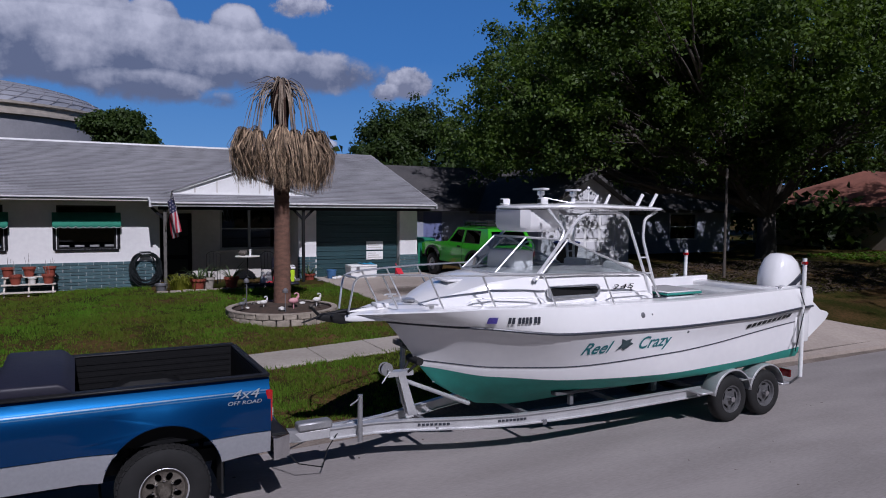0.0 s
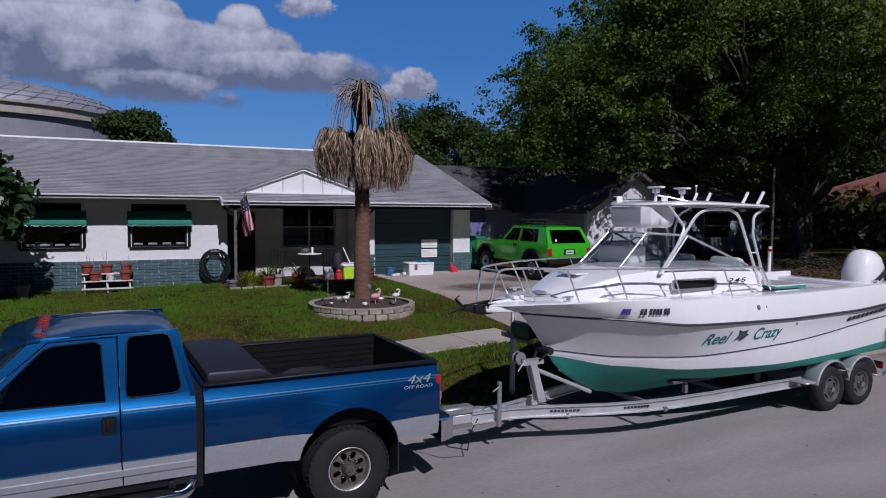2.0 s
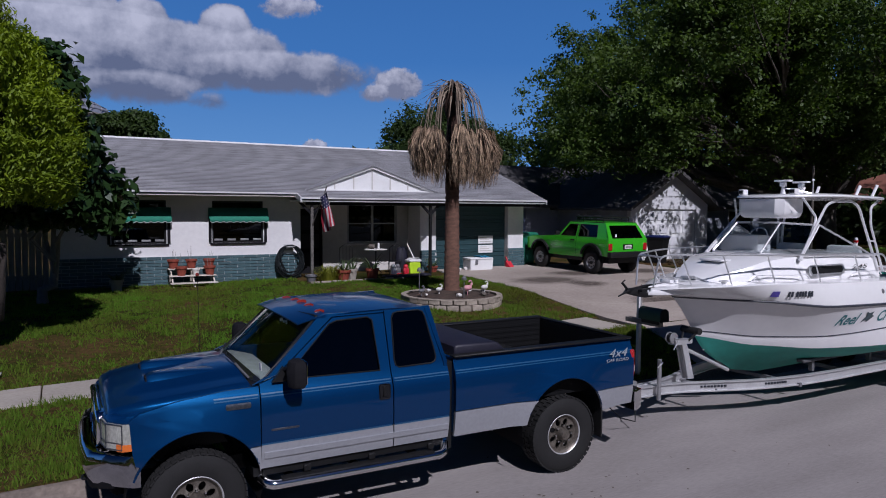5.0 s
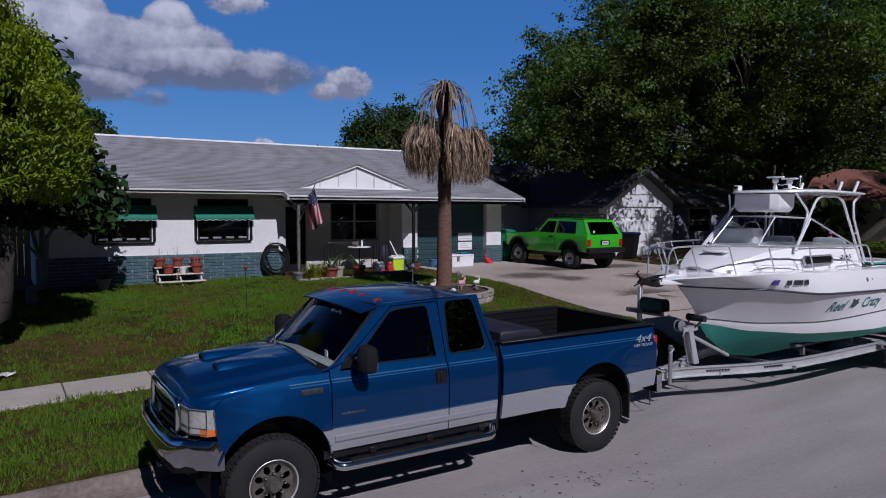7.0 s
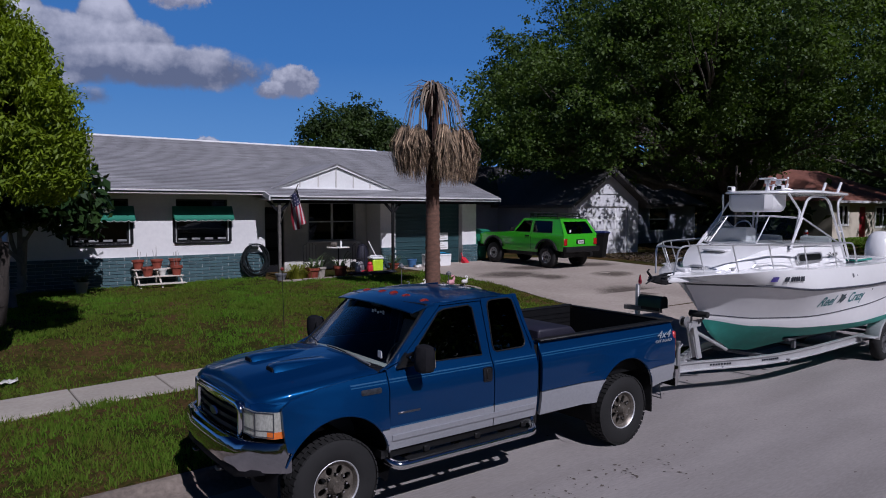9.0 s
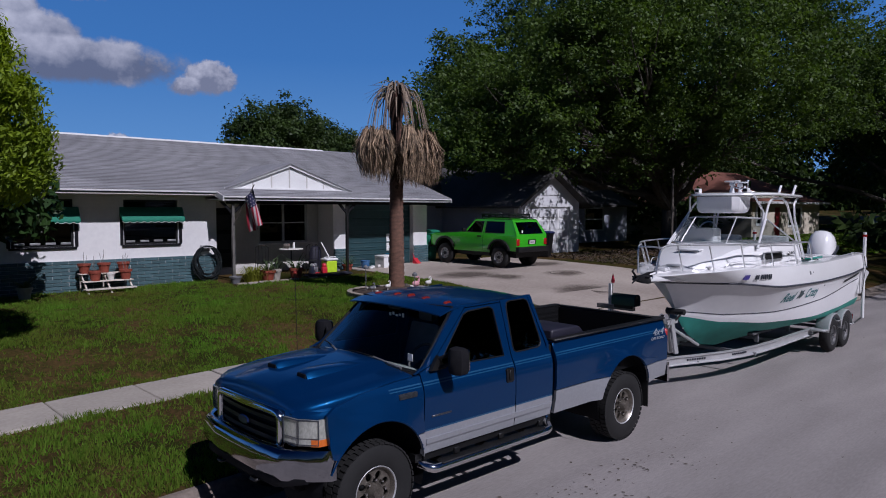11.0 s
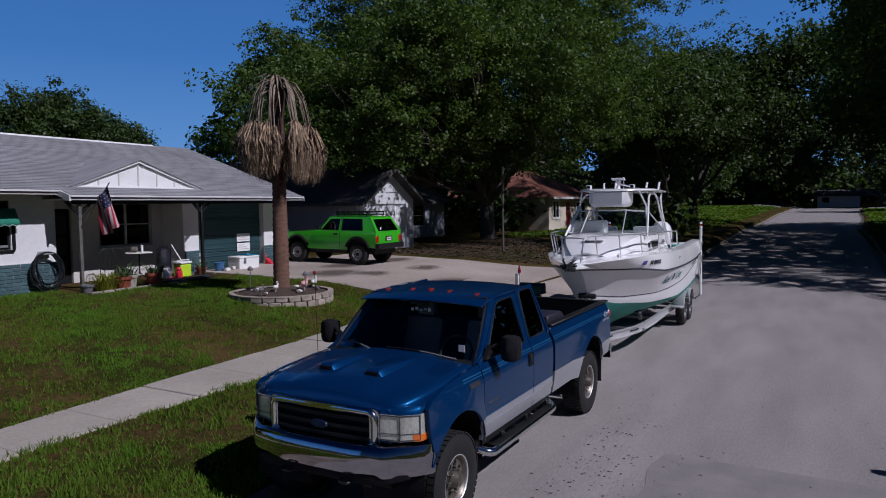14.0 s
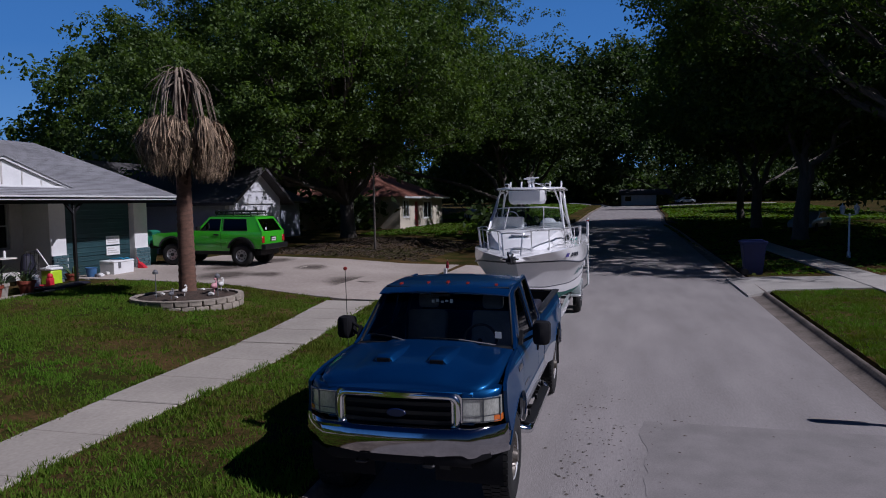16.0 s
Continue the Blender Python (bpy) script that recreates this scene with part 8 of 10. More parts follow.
# broken stalks that arch out from the crown and end in the air
for i in range(46):
    a = 2 * math.pi * i * 0.618 + rg.uniform(-0.2, 0.2)
    out = Vector((math.cos(a), math.sin(a), 0))
    side = Vector((-out.y, out.x, 0))
    z0 = rg.uniform(5.70, 6.08)
    ln = rg.uniform(0.30, 0.72)
    fall = rg.uniform(0.05, 0.55)
    pts = [ctr + out * 0.05 + Vector((0, 0, z0)), ctr + out * ln * 0.45 + Vector((0, 0, z0 + rg.uniform(0.0, 0.09))), ctr + out * ln * 0.85 + Vector((0, 0, z0 - fall * 0.5)), ctr + out * ln * 1.05 + Vector((0, 0, z0 - fall))]
    frond_stalk(pts, side, rg.uniform(0.024, 0.042), rg.uniform(0.004, 0.020), Vector((0, 0, 1)), M_stalk if i % 2 else M_dark_stalk)
# long thin spears towards the street's far end
for ax, ln, dz in ((182, 1.05, -0.25), (190, 0.95, -0.50), (200, 1.10, -0.38), (172, 0.80, 0.02), (5, 0.72, -0.30), (150, 0.85, -0.30)):
    out = Vector((math.cos(radians(ax)), math.sin(radians(ax)), 0))
    side = Vector((-out.y, out.x, 0))
    frond_stalk([ctr + out * 0.05 + Vector((0, 0, 5.95)), ctr + out * ln * 0.5 + Vector((0, 0, 6.0 + dz * 0.25)), ctr + out * ln + Vector((0, 0, 5.95 + dz))], side, 0.022, 0.003, Vector((0, 0, 1)), M_dark_stalk)

planter = thing("round_planter", "round planter ring of pale scalloped concrete blocks", "planter", (PX, PY, PZ))
M_edging = surf("edging_block", (0.40, 0.345, 0.28), (0.20, 0.17, 0.135), 7, 0.92, bump=0.6, bump_scale=40, vary=0.2)
bm = B()
lathe(bm, [(1.10, PZ - 0.15), (1.10, PZ + 0.10), (0.7, PZ + 0.17), (0.18, PZ + 0.24)], (PX, PY, 0), "z", 36, False)
part("soil", bm, surf("planter_soil", (0.085, 0.055, 0.038), (0.03, 0.022, 0.017), 6, 0.95, bump=0.8, bump_scale=24, bump_dist=0.03), planter, "brown soil with mulch")
R_PL = 1.20
NB = 26
w = 2 * math.pi * R_PL / NB * 0.93
for z0_, z1_, turn in ((-0.14, 0.005, 0.0), (0.012, 0.122, 0.5)):
    bm = B()
    box(bm, -w / 2, w / 2, -0.055, 0.045, z0_, z1_, 0.012)
    block_mesh = mesh_of("edging_block", bm, M_edging)
    for j in range(NB):
        a = 2 * math.pi * (j + turn) / NB
        ob = new("edging_block", block_mesh)
        ob.parent = planter
        ob.matrix_basis = Matrix.Rotation(a, 4, "Z") @ pose(0, -R_PL + rg.uniform(-0.012, 0.012), rg.uniform(-0.005, 0.003), rg.uniform(-3, 3), 0, rg.uniform(-3, 3))
bm = B()
lathe(bm, [(R_PL - 0.07, PZ + 0.120), (R_PL - 0.07, PZ + 0.142), (R_PL + 0.06, PZ + 0.142), (R_PL + 0.06, PZ + 0.120)], (PX, PY, 0), "z", 48, False)
part("ring_cap", bm, M_edging, planter, "pale concrete cap")
# ornaments in the planter
M_pink = surf("faded_pink_plastic", (0.62, 0.32, 0.34), (0.5, 0.22, 0.25), 9, 0.55)
M_ivory = surf("white_ceramic", (0.72, 0.70, 0.66), (0.6, 0.58, 0.54), 9, 0.4)


def ornament(name, x, y, h, material, label, lean=0.0):
    z = PZ + 0.17
    bm = B()
    tube(bm, [(x, y, z), (x, y, z + h * 0.35)], 0.012, 6)
    ball(bm, (x, y, z + h * 0.5), h * 0.26, 2, (1.25, 0.8, 0.75))
    tube(bm, bent([(x + h * 0.2, y, z + h * 0.55), (x + h * 0.34, y, z + h * 0.85), (x + h * 0.22, y, z + h), (x + h * 0.05, y, z + h * 0.9)], h * 0.1), [h * 0.09] * 2 + [h * 0.05] * (len(bent([(0, 0, 0), (1, 0, 0), (2, 1, 0), (3, 0, 0)], 0.1)) - 2), 7)
    single(name, bm, material, label, "ornament", (x, y, z), group="planter ornaments")


ornament("garden_flamingo", 8.55, 7.35, 0.36, M_pink, "faded pink plastic flamingo in the planter")
ornament("garden_bird", 9.15, 7.55, 0.30, M_ivory, "white ceramic garden bird in the planter")
ornament("garden_bird", 7.98, 7.75, 0.26, M_ivory, "white ceramic garden bird in the planter")
ornament("garden_bird", 7.50, 7.75, 0.24, M_grey_plastic, "dark weathered garden bird in the planter")
for x, y, hh in ((7.72, 8.3, 0.55), (8.30, 7.10, 0.42)):
    bm = B()
    tube(bm, [(x, y, PZ + 0.15), (x, y, PZ + 0.15 + hh)], 0.010, 6)
    lathe(bm, [(0.02, 0.0), (0.06, 0.0), (0.065, 0.05), (0.02, 0.10)], (x, y, PZ + 0.15 + hh), "z", 10)
    single("solar_light", bm, M_grey_plastic, "small solar stake light in the planter", "garden light", (x, y, PZ + 0.15), group="planter ornaments")
for j in range(16):
    a, r = rg.uniform(0, 6.28), rg.uniform(0.35, 0.95)
    bm = B()
    ball(bm, (PX + r * math.cos(a), PY + r * math.sin(a), PZ + 0.20), rg.uniform(0.04, 0.09), 1, (1, 1, 0.6), 0.5, j)
    single("planter_stone", bm, M_bark if j % 3 else M_ivory, "small stone lying in the planter soil", "stone", (PX + r * math.cos(a), PY + r * math.sin(a), PZ + 0.17), group="planter stones", angle=20)

# ---- porch and front of the house ----
# pot rack
M_rack = surf("pale_wood_board", (0.62, 0.57, 0.50), (0.46, 0.41, 0.35), 3, 0.8, bump=0.2)
RX, RY = 3.15, 13.2
gz = ground_z(RX, RY)
rack = thing("plant_stand", "pale wooden three-step plant stand by the wall", "plant stand", (RX, RY, gz))
for i, (y, z) in enumerate(((12.95, gz + 0.08), (13.2, gz + 0.26), (13.45, gz + 0.44))):
    bm = B()
    box(bm, RX - 0.62, RX + 0.62, y - 0.11, y + 0.11, z, z + 0.03, 0.006)
    part("step", bm, M_rack, rack)
for sx in (-0.55, 0.0, 0.55):
    bm = B()
    prism(bm, [(12.86, gz - 0.02), (12.92, gz - 0.02), (13.5, gz + 0.44), (13.44, gz + 0.44)], "x", RX + sx - 0.02, RX + sx + 0.02)
    prism(bm, [(13.50, gz - 0.02), (13.55, gz - 0.02), (13.55, gz + 0.44), (13.50, gz + 0.44)], "x", RX + sx - 0.02, RX + sx + 0.02)
    part("leg", bm, M_rack, rack)


def pot(x, y, z, r, h, plant=None, material=None, label="terracotta flower pot", seed=0, group=""):
    p = thing("flower_pot", label, "flower pot", (x, y, z), group=group)
    bm = B()
    lathe(bm, [(r * 0.68, 0.0), (r * 0.92, h * 0.78), (r * 1.06, h * 0.78), (r * 1.08, h), (r * 0.95, h), (r * 0.9, h * 0.85), (0.01, h * 0.84)], (x, y, z), "z", 18, False)
    part("pot", bm, material or M_terracotta, p)
    rq = random.Random(seed)
    if plant == "twig":
        bm = B()
        for j in range(3):
            q = Vector((x + rq.uniform(-0.4, 0.4) * r, y, z + h))
            tube(bm, [q, q + Vector((rq.uniform(-0.06, 0.06), rq.uniform(-0.04, 0.04), rq.uniform(0.15, 0.42)))], 0.005, 4)
        part("twig", bm, M_bare, p)
    elif plant:
        bm = B()
        n, ln, wd, mat_ = plant
        for j in range(n):
            a = rq.uniform(0, 6.28)
            out = Vector((math.cos(a), math.sin(a), 0))
            l_ = ln * rq.uniform(0.6, 1.1)
            up = rq.uniform(0.35, 1.0)
            b0 = Vector((x, y, z + h * 0.85)) + out * r * 0.3
            blade(bm, [b0, b0 + out * l_ * 0.3 + Vector((0, 0, l_ * 0.5 * up)), b0 + out * l_ * 0.65 + Vector((0, 0, l_ * 0.75 * up)), b0 + out * l_ + Vector((0, 0, l_ * 0.55 * up))], wd, Vector((-out.y, out.x, 0)))
        part("leaves", bm, mat_, p)
    return p


M_spike = leafy("spiky_leaves", (0.03, 0.055, 0.02), (0.10, 0.14, 0.06), 0.2)
M_lime = leafy("lime_leaves", (0.10, 0.13, 0.012), (0.30, 0.30, 0.035), 0.3)
for i, (dx, y, z) in enumerate(((-0.48, 13.45, gz + 0.47), (0.0, 13.45, gz + 0.47), (0.48, 13.45, gz + 0.47), (-0.30, 13.2, gz + 0.29), (0.45, 13.2, gz + 0.29))):
    pot(RX + dx, y, z, 0.15, 0.25, "twig", label="terracotta pot with bare twigs on the stand", seed=i, group="pots on the stand")
pot(RX + 0.08, 13.2, gz + 0.29, 0.10, 0.18, None, M_ivory, "small white empty pot on the stand", group="pots on the stand")
# hose on its hanger
HX, HY = 6.02, 13.66
hose = thing("garden_hose", "coiled dark green hose on a wall hanger", "hose", (HX, HY, 0.85))
M_hose = surf("dark_hose", (0.010, 0.014, 0.016), (0.007, 0.009, 0.010), 9, 0.45)
for j in range(18):
    rx, rz = rg.uniform(0.27, 0.43), rg.uniform(0.40, 0.53)
    cz = 1.88 - rz
    ptube("coil", hose, M_hose, [(HX + rx * math.cos(a) + 0.03 * math.sin(3 * a + j), HY - 0.02 - 0.018 * (j % 5) + 0.02 * math.cos(a * 2 + j), cz + rz * math.sin(a)) for a in [2 * math.pi * i / 22 for i in range(22)]], 0.016, 6, closed=True)
bm = B()
tube(bm, bent([(HX - 0.14, HY + 0.1, 1.82), (HX - 0.14, HY - 0.13, 1.84), (HX + 0.14, HY - 0.13, 1.84), (HX + 0.14, HY + 0.1, 1.82)], 0.05), 0.014, 6)
box(bm, HX - 0.15, HX + 0.15, HY + 0.09, HY + 0.125, 1.72, 1.90, 0.01)
part("hanger", bm, M_galv, hose)
# pots in front of the porch
gz = ground_z(7.2, 12.3)
pot(7.25, 12.35, gz + 0.0, 0.21, 0.32, (36, 0.62, 0.018, M_spike), label="terracotta pot with a spiky green plant", seed=11)
pot(8.15, 12.30, gz + 0.0, 0.20, 0.34, (24, 0.60, 0.020, M_spike), label="terracotta pot with a tall agave", seed=12)
pot(7.55, 12.42, gz + 0.0, 0.16, 0.34, (14, 0.5, 0.02, M_spike), M_concrete, "grey stone pot with a thin plant", seed=13)
pot(6.30, 12.45, gz - 0.02, 0.16, 0.22, None, M_grey_plastic, "dark grey empty pot on the grass", seed=14)
pot(10.75, 13.35, FL, 0.17, 0.26, (26, 0.42, 0.022, M_spike), label="potted green plant by the garage", seed=15)
pot(2.35 - 1.15, 12.9, ground_z(1.2, 12.9), 0.17, 0.3, (30, 0.45, 0.03, M_spike), M_concrete, "grey pot with a leafy plant", seed=16)
bm = B()
for j in range(240):
    a, r = rg.uniform(0, 6.28), abs(rg.gauss(0, 0.16))
    b0 = Vector((6.85 + r * math.cos(a) * 1.3, 12.5 + r * math.sin(a), gz))
    out = Vector((math.cos(a), math.sin(a), 0))
    h = rg.uniform(0.2, 0.46)
    blade(bm, [b0, b0 + out * 0.06 + Vector((0, 0, h * 0.6)), b0 + out * 0.17 + Vector((0, 0, h)), b0 + out * 0.28 + Vector((0, 0, h * 0.85))], 0.014, Vector((-out.y, out.x, 0)))
single("lime_shrub", bm, M_lime, "low lime green shrub before the porch", "shrub", (6.85, 12.5, gz))
# edging stones of the bed
for j in range(9):
    x = 6.15 + j * 0.33
    bm = B()
    box(bm, x, x + 0.29, 12.02 + rg.uniform(-0.02, 0.02), 12.12, gz - 0.08, gz + 0.05 + rg.uniform(-0.01, 0.02), 0.015)
    single("edging_brick", bm, M_edging, "pale edging brick along the flower bed", "brick", (x + 0.15, 12.07, gz - 0.05), group="edging bricks")
# bistro table
tb = thing("bistro_table", "small round table with white top on the porch", "table", (8.95, 13.9, FL))
bm = B()
lathe(bm, [(0.005, 1.655), (0.36, 1.655), (0.38, 1.67), (0.36, 1.69), (0.005, 1.69)], (8.95, 13.9, 0), "z", 28)
part("tabletop", bm, M_ivory, tb)
bm = B()
tube(bm, [(8.95, 13.9, 1.66), (8.95, 13.9, FL + 0.2)], 0.02, 8)
part("stem", bm, M_black, tb)
for k in range(3):
    a = 2.1 * k
    ptube("leg", tb, M_black, [(8.95, 13.9, FL + 0.25), (8.95 + 0.25 * math.cos(a), 13.9 + 0.25 * math.sin(a), FL + 0.012)], 0.012, 6)
bm = B()
lathe(bm, [(0.035, 1.69), (0.035, 1.88), (0.012, 1.89)], (9.02, 13.85, 0), "z", 12)
single("white_candle", bm, M_white, "white pillar candle on the small table", "candle", (9.02, 13.85, 1.69))
bm = B()
ball(bm, (8.82, 13.95, 1.78), 0.10, 2, (1.2, 1, 0.9), 0.4, 2)
single("dark_ornament", bm, M_bark, "dark lumpy ornament on the small table", "ornament", (8.82, 13.95, 1.69))
# metal porch chairs
def porch_chair(x, y, rz):
    ch = thing("porch_chair", "thin black metal garden chair on the porch", "chair", m=pose(x, y, FL, 0, 0, rz), group="porch chairs")
    for sx in (-0.2, 0.2):
        ptube("side_frame", ch, M_black, bent([(sx, -0.22, 0), (sx, -0.22, 0.43), (sx, 0.2, 0.43), (sx, 0.25, 0.0)], 0.05), 0.01, 6)
        ptube("back_post", ch, M_black, [(sx, 0.2, 0.43), (sx, 0.27, 0.9)], 0.01, 6)
    bm = B()
    box(bm, -0.21, 0.21, -0.22, 0.21, 0.42, 0.44, 0.006)
    part("seat", bm, M_black, ch)
    ptube("back_hoop", ch, M_black, bent([(-0.2, 0.27, 0.88), (-0.1, 0.28, 0.98), (0.1, 0.28, 0.98), (0.2, 0.27, 0.88)], 0.06), 0.01, 6)
    for k in (-0.1, 0.0, 0.1):
        ptube("back_rod", ch, M_black, [(k, 0.2, 0.43), (k, 0.275, 0.95)], 0.006, 5)


porch_chair(7.85, 13.7, -20)
porch_chair(9.55, 13.7, 160)
# a covered bulky thing, a broom, buckets and toys
bm = B()
loft(bm, [[(9.95 + w_ * math.cos(a), 14.05 + w_ * 0.7 * math.sin(a), FL + z) for a in [2 * math.pi * i / 14 for i in range(14)]] for w_, z in ((0.20, 0), (0.24, 0.3), (0.22, 0.6), (0.17, 0.82), (0.05, 0.88))])
single("covered_grill", bm, M_vinyl, "small grill under a dark cover", "grill", (9.95, 14.05, FL))
M_lime_plastic = surf("lime_plastic", (0.50, 0.72, 0.02), (0.42, 0.62, 0.015), 9, 0.4)
bk = thing("lime_cooler", "lime green drink cooler with white lid", "cooler", (10.03, 13.35, FL))
pbox("body", bk, M_lime_plastic, 9.83, 10.23, 13.17, 13.53, FL, FL + 0.42, bevel=0.03)
pbox("lid", bk, M_white, 9.81, 10.25, 13.15, 13.55, FL + 0.42, FL + 0.50, bevel=0.025)
ptube("handle", bk, M_white, bent([(9.81, 13.35, FL + 0.44), (9.80, 13.3, FL + 0.54), (10.26, 13.3, FL + 0.54), (10.25, 13.35, FL + 0.44)], 0.05), 0.014, 6)
cl = thing("white_cooler", "white cooler with blue towel by the garage", "cooler", (12.42, 13.2, FL + 0.06))
CZ = FL + 0.06
bm = B()
loft(bm, [[(12.42 + sx * (0.40 + k), 13.2 + sy * (0.21 + k), z) for sx, sy in ((-1, -1), (1, -1), (1, 1), (-1, 1))] for k, z in ((0.0, CZ), (0.03, CZ + 0.02), (0.05, CZ + 0.38))])
part("body", bm, M_white, cl)
pbox("lid", cl, M_white, 11.96, 12.88, 12.93, 13.47, CZ + 0.385, CZ + 0.45, bevel=0.02)
pbox("latch", cl, M_grey_plastic, 12.16, 12.26, 12.915, 12.945, CZ + 0.22, CZ + 0.40, bevel=0.01)
bm = B()
loft(bm, [[(x, y, CZ + 0.46 + 0.03 * math.sin(9 * x + 5 * y)) for y in (12.95, 13.1, 13.3, 13.45)] for x in (12.40, 12.5, 12.6, 12.7, 12.85)], closed=False)
tw = single("blue_towel", bm, surf("blue_cloth", (0.03, 0.30, 0.50), (0.02, 0.22, 0.40), 6, 0.9), "crumpled blue towel lying on the cooler", "towel", (12.6, 13.2, CZ + 0.46))
tw.modifiers.new("thick", "SOLIDIFY").thickness = 0.02
bm = B()
lathe(bm, [(0.12, 0), (0.16, 0.28), (0.17, 0.28), (0.165, 0.30), (0.15, 0.29), (0.11, 0.02)], (11.45, 13.3, CZ), "z", 20, False)
single("blue_bucket", bm, surf("blue_plastic", (0.05, 0.14, 0.30), (0.04, 0.11, 0.24), 9, 0.45), "blue plastic bucket by the garage door", "bucket", (11.45, 13.3, CZ))
M_red_plastic = surf("red_plastic", (0.62, 0.03, 0.05), (0.5, 0.02, 0.035), 9, 0.4)
rd = thing("red_dustpan", "red plastic scoop lying by the wall", "scoop", (13.85, 13.4, CZ))
bm = B()
loft(bm, [[(13.75 + x, 13.4 + y, CZ + z) for x, z in ((0, 0), (0.22, 0), (0.24, h), (0.02, h + 0.04))] for y, h in ((-0.14, 0.03), (-0.05, 0.10), (0.08, 0.20), (0.12, 0.24))])
part("pan", bm, M_red_plastic, rd)
ptube("handle", rd, M_red_plastic, [(13.87, 13.5, CZ + 0.2), (13.80, 13.58, CZ + 0.42)], 0.018, 6)
bm = B()
lathe(bm, [(0.16, 0), (0.26, 0.06), (0.27, 0.08), (0.25, 0.08), (0.15, 0.02)], (9.35, 13.0, FL), "z", 20)
single("red_tray", bm, M_red_plastic, "shallow red plastic tray on the porch", "tray", (9.35, 13.0, FL))
for i, (x, y, c, nm, lb) in enumerate(((9.25, 13.15, M_white, "toy_box", "small white toy on the porch"), (9.45, 13.3, M_grey_plastic, "toy_box", "small dark toy on the porch"), (9.6, 13.0, M_red_plastic, "toy_box", "small red toy on the porch"))):
    bm = B()
    box(bm, x - 0.09, x + 0.09, y - 0.07, y + 0.07, FL, FL + 0.26, 0.03, 2)
    ball(bm, (x, y, FL + 0.30), 0.08, 2)
    single(nm, bm, c, lb, "toy", (x, y, FL), group="porch toys")
br = thing("leaning_broom", "white handled broom leaning on the pier", "broom", (10.45, 13.3, FL))
ptube("handle", br, M_white, [(10.30, 13.35, FL + 0.08), (10.02, 13.8, FL + 1.0)], 0.016, 6)
pbox("brush", br, M_grey_plastic, 10.20, 10.42, 13.28, 13.38, FL, FL + 0.12, bevel=0.01)
for i in range(10):
    x, y = rg.uniform(10.9, 12.0), rg.uniform(12.9, 13.3)
    zc = (FL + 0.06) if x > 11.0 and y > 13.22 else lawn_z(x, y) + 0.03 if x > 11.1 else FL
    bm = B()
    box(bm, x - 0.06, x + 0.06, y - 0.05, y + 0.05, zc, zc + rg.uniform(0.03, 0.10), 0.02, 2)
    single("clutter_piece", bm, (M_white, M_ivory, M_grey_plastic)[i % 3], "small pale clutter lying by the garage", "clutter", (x, y, zc), group="garage clutter")
# dark tarp on the ground before the porch
bm = B()
rows_ = []
for i in range(9):
    x = 8.55 + i * 0.19
    rows_.append([(x, 12.1 + j * 0.13, ground_z(x, 12.4) + 0.03 + 0.07 * abs(noise.noise(Vector((x * 2.1, j * 0.6, 3)))) + (0.04 if 0 < j < 4 else 0)) for j in range(5)])
loft(bm, rows_, closed=False)
tp = single("dark_tarp", bm, M_vinyl, "crumpled dark tarp on the ground", "tarp", (9.3, 12.3, ground_z(9.3, 12.3)))
tp.modifiers.new("thick", "SOLIDIFY").thickness = 0.02
# flag on the porch post
flag = thing("house_flag", "national flag hanging from a post bracket", "flag", (6.47, 12.85, 2.55))
ptube("flag_pole", flag, M_wood_grey, [(6.47, 12.83, 2.52), (6.54, 11.75, 3.62)], 0.014, 8)
M_fred, M_fwhite, M_fblue = surf("flag_red", (0.36, 0.015, 0.035), (0.27, 0.012, 0.026), 6, 0.85), surf("flag_white", (0.48, 0.43, 0.43), (0.38, 0.34, 0.34), 6, 0.85), surf("flag_blue", (0.012, 0.015, 0.06), (0.008, 0.010, 0.04), 6, 0.85)
F0 = Vector((6.535, 11.83, 3.55))


def cloth_pt(u, v):
    """u along the hoist down the pole, v along the fly, hanging down."""
    hoist = Vector((-0.04, 0.46, -0.46)) * u
    drop = Vector((0.07 * math.sin(9 * u + 2.2 * v) + 0.12 * v + 0.05 * v * v, -0.12 * v - 0.12 * u * v + 0.07 * math.sin(11 * u + 3 * v), -1.02 * v + 0.10 * u * v))
    return F0 + hoist + drop * (1.0 - 0.15 * u)


def flag_strip(u0, u1, v0, v1, lift):
    bm = B()
    nu, nv = max(2, int((u1 - u0) * 14) + 1), 10
    loft(bm, [[cloth_pt(u0 + (u1 - u0) * i / nu, v0 + (v1 - v0) * j / nv) + Vector((0, lift, 0)) for j in range(nv + 1)] for i in range(nu + 1)], closed=False)
    return bm


for i in range(13):
    part("stripe", flag_strip(i / 13, (i + 1) / 13, 0.42 if i < 7 else 0.0, 1.0, 0.0), M_fred if i % 2 == 0 else M_fwhite, flag)
cn = part("canton", flag_strip(0, 7 / 13, 0.0, 0.42, 0.0), M_fblue, flag, "dark blue canton with pale stars")
for i in range(5):
    for j in range(4):
        bm = B()
        c = cloth_pt(0.05 + i * 0.11, 0.05 + j * 0.105)
        box(bm, c.x - 0.012, c.x + 0.012, c.y - 0.012, c.y - 0.006, c.z - 0.014, c.z + 0.014)
        part("star", bm, M_fwhite, cn)
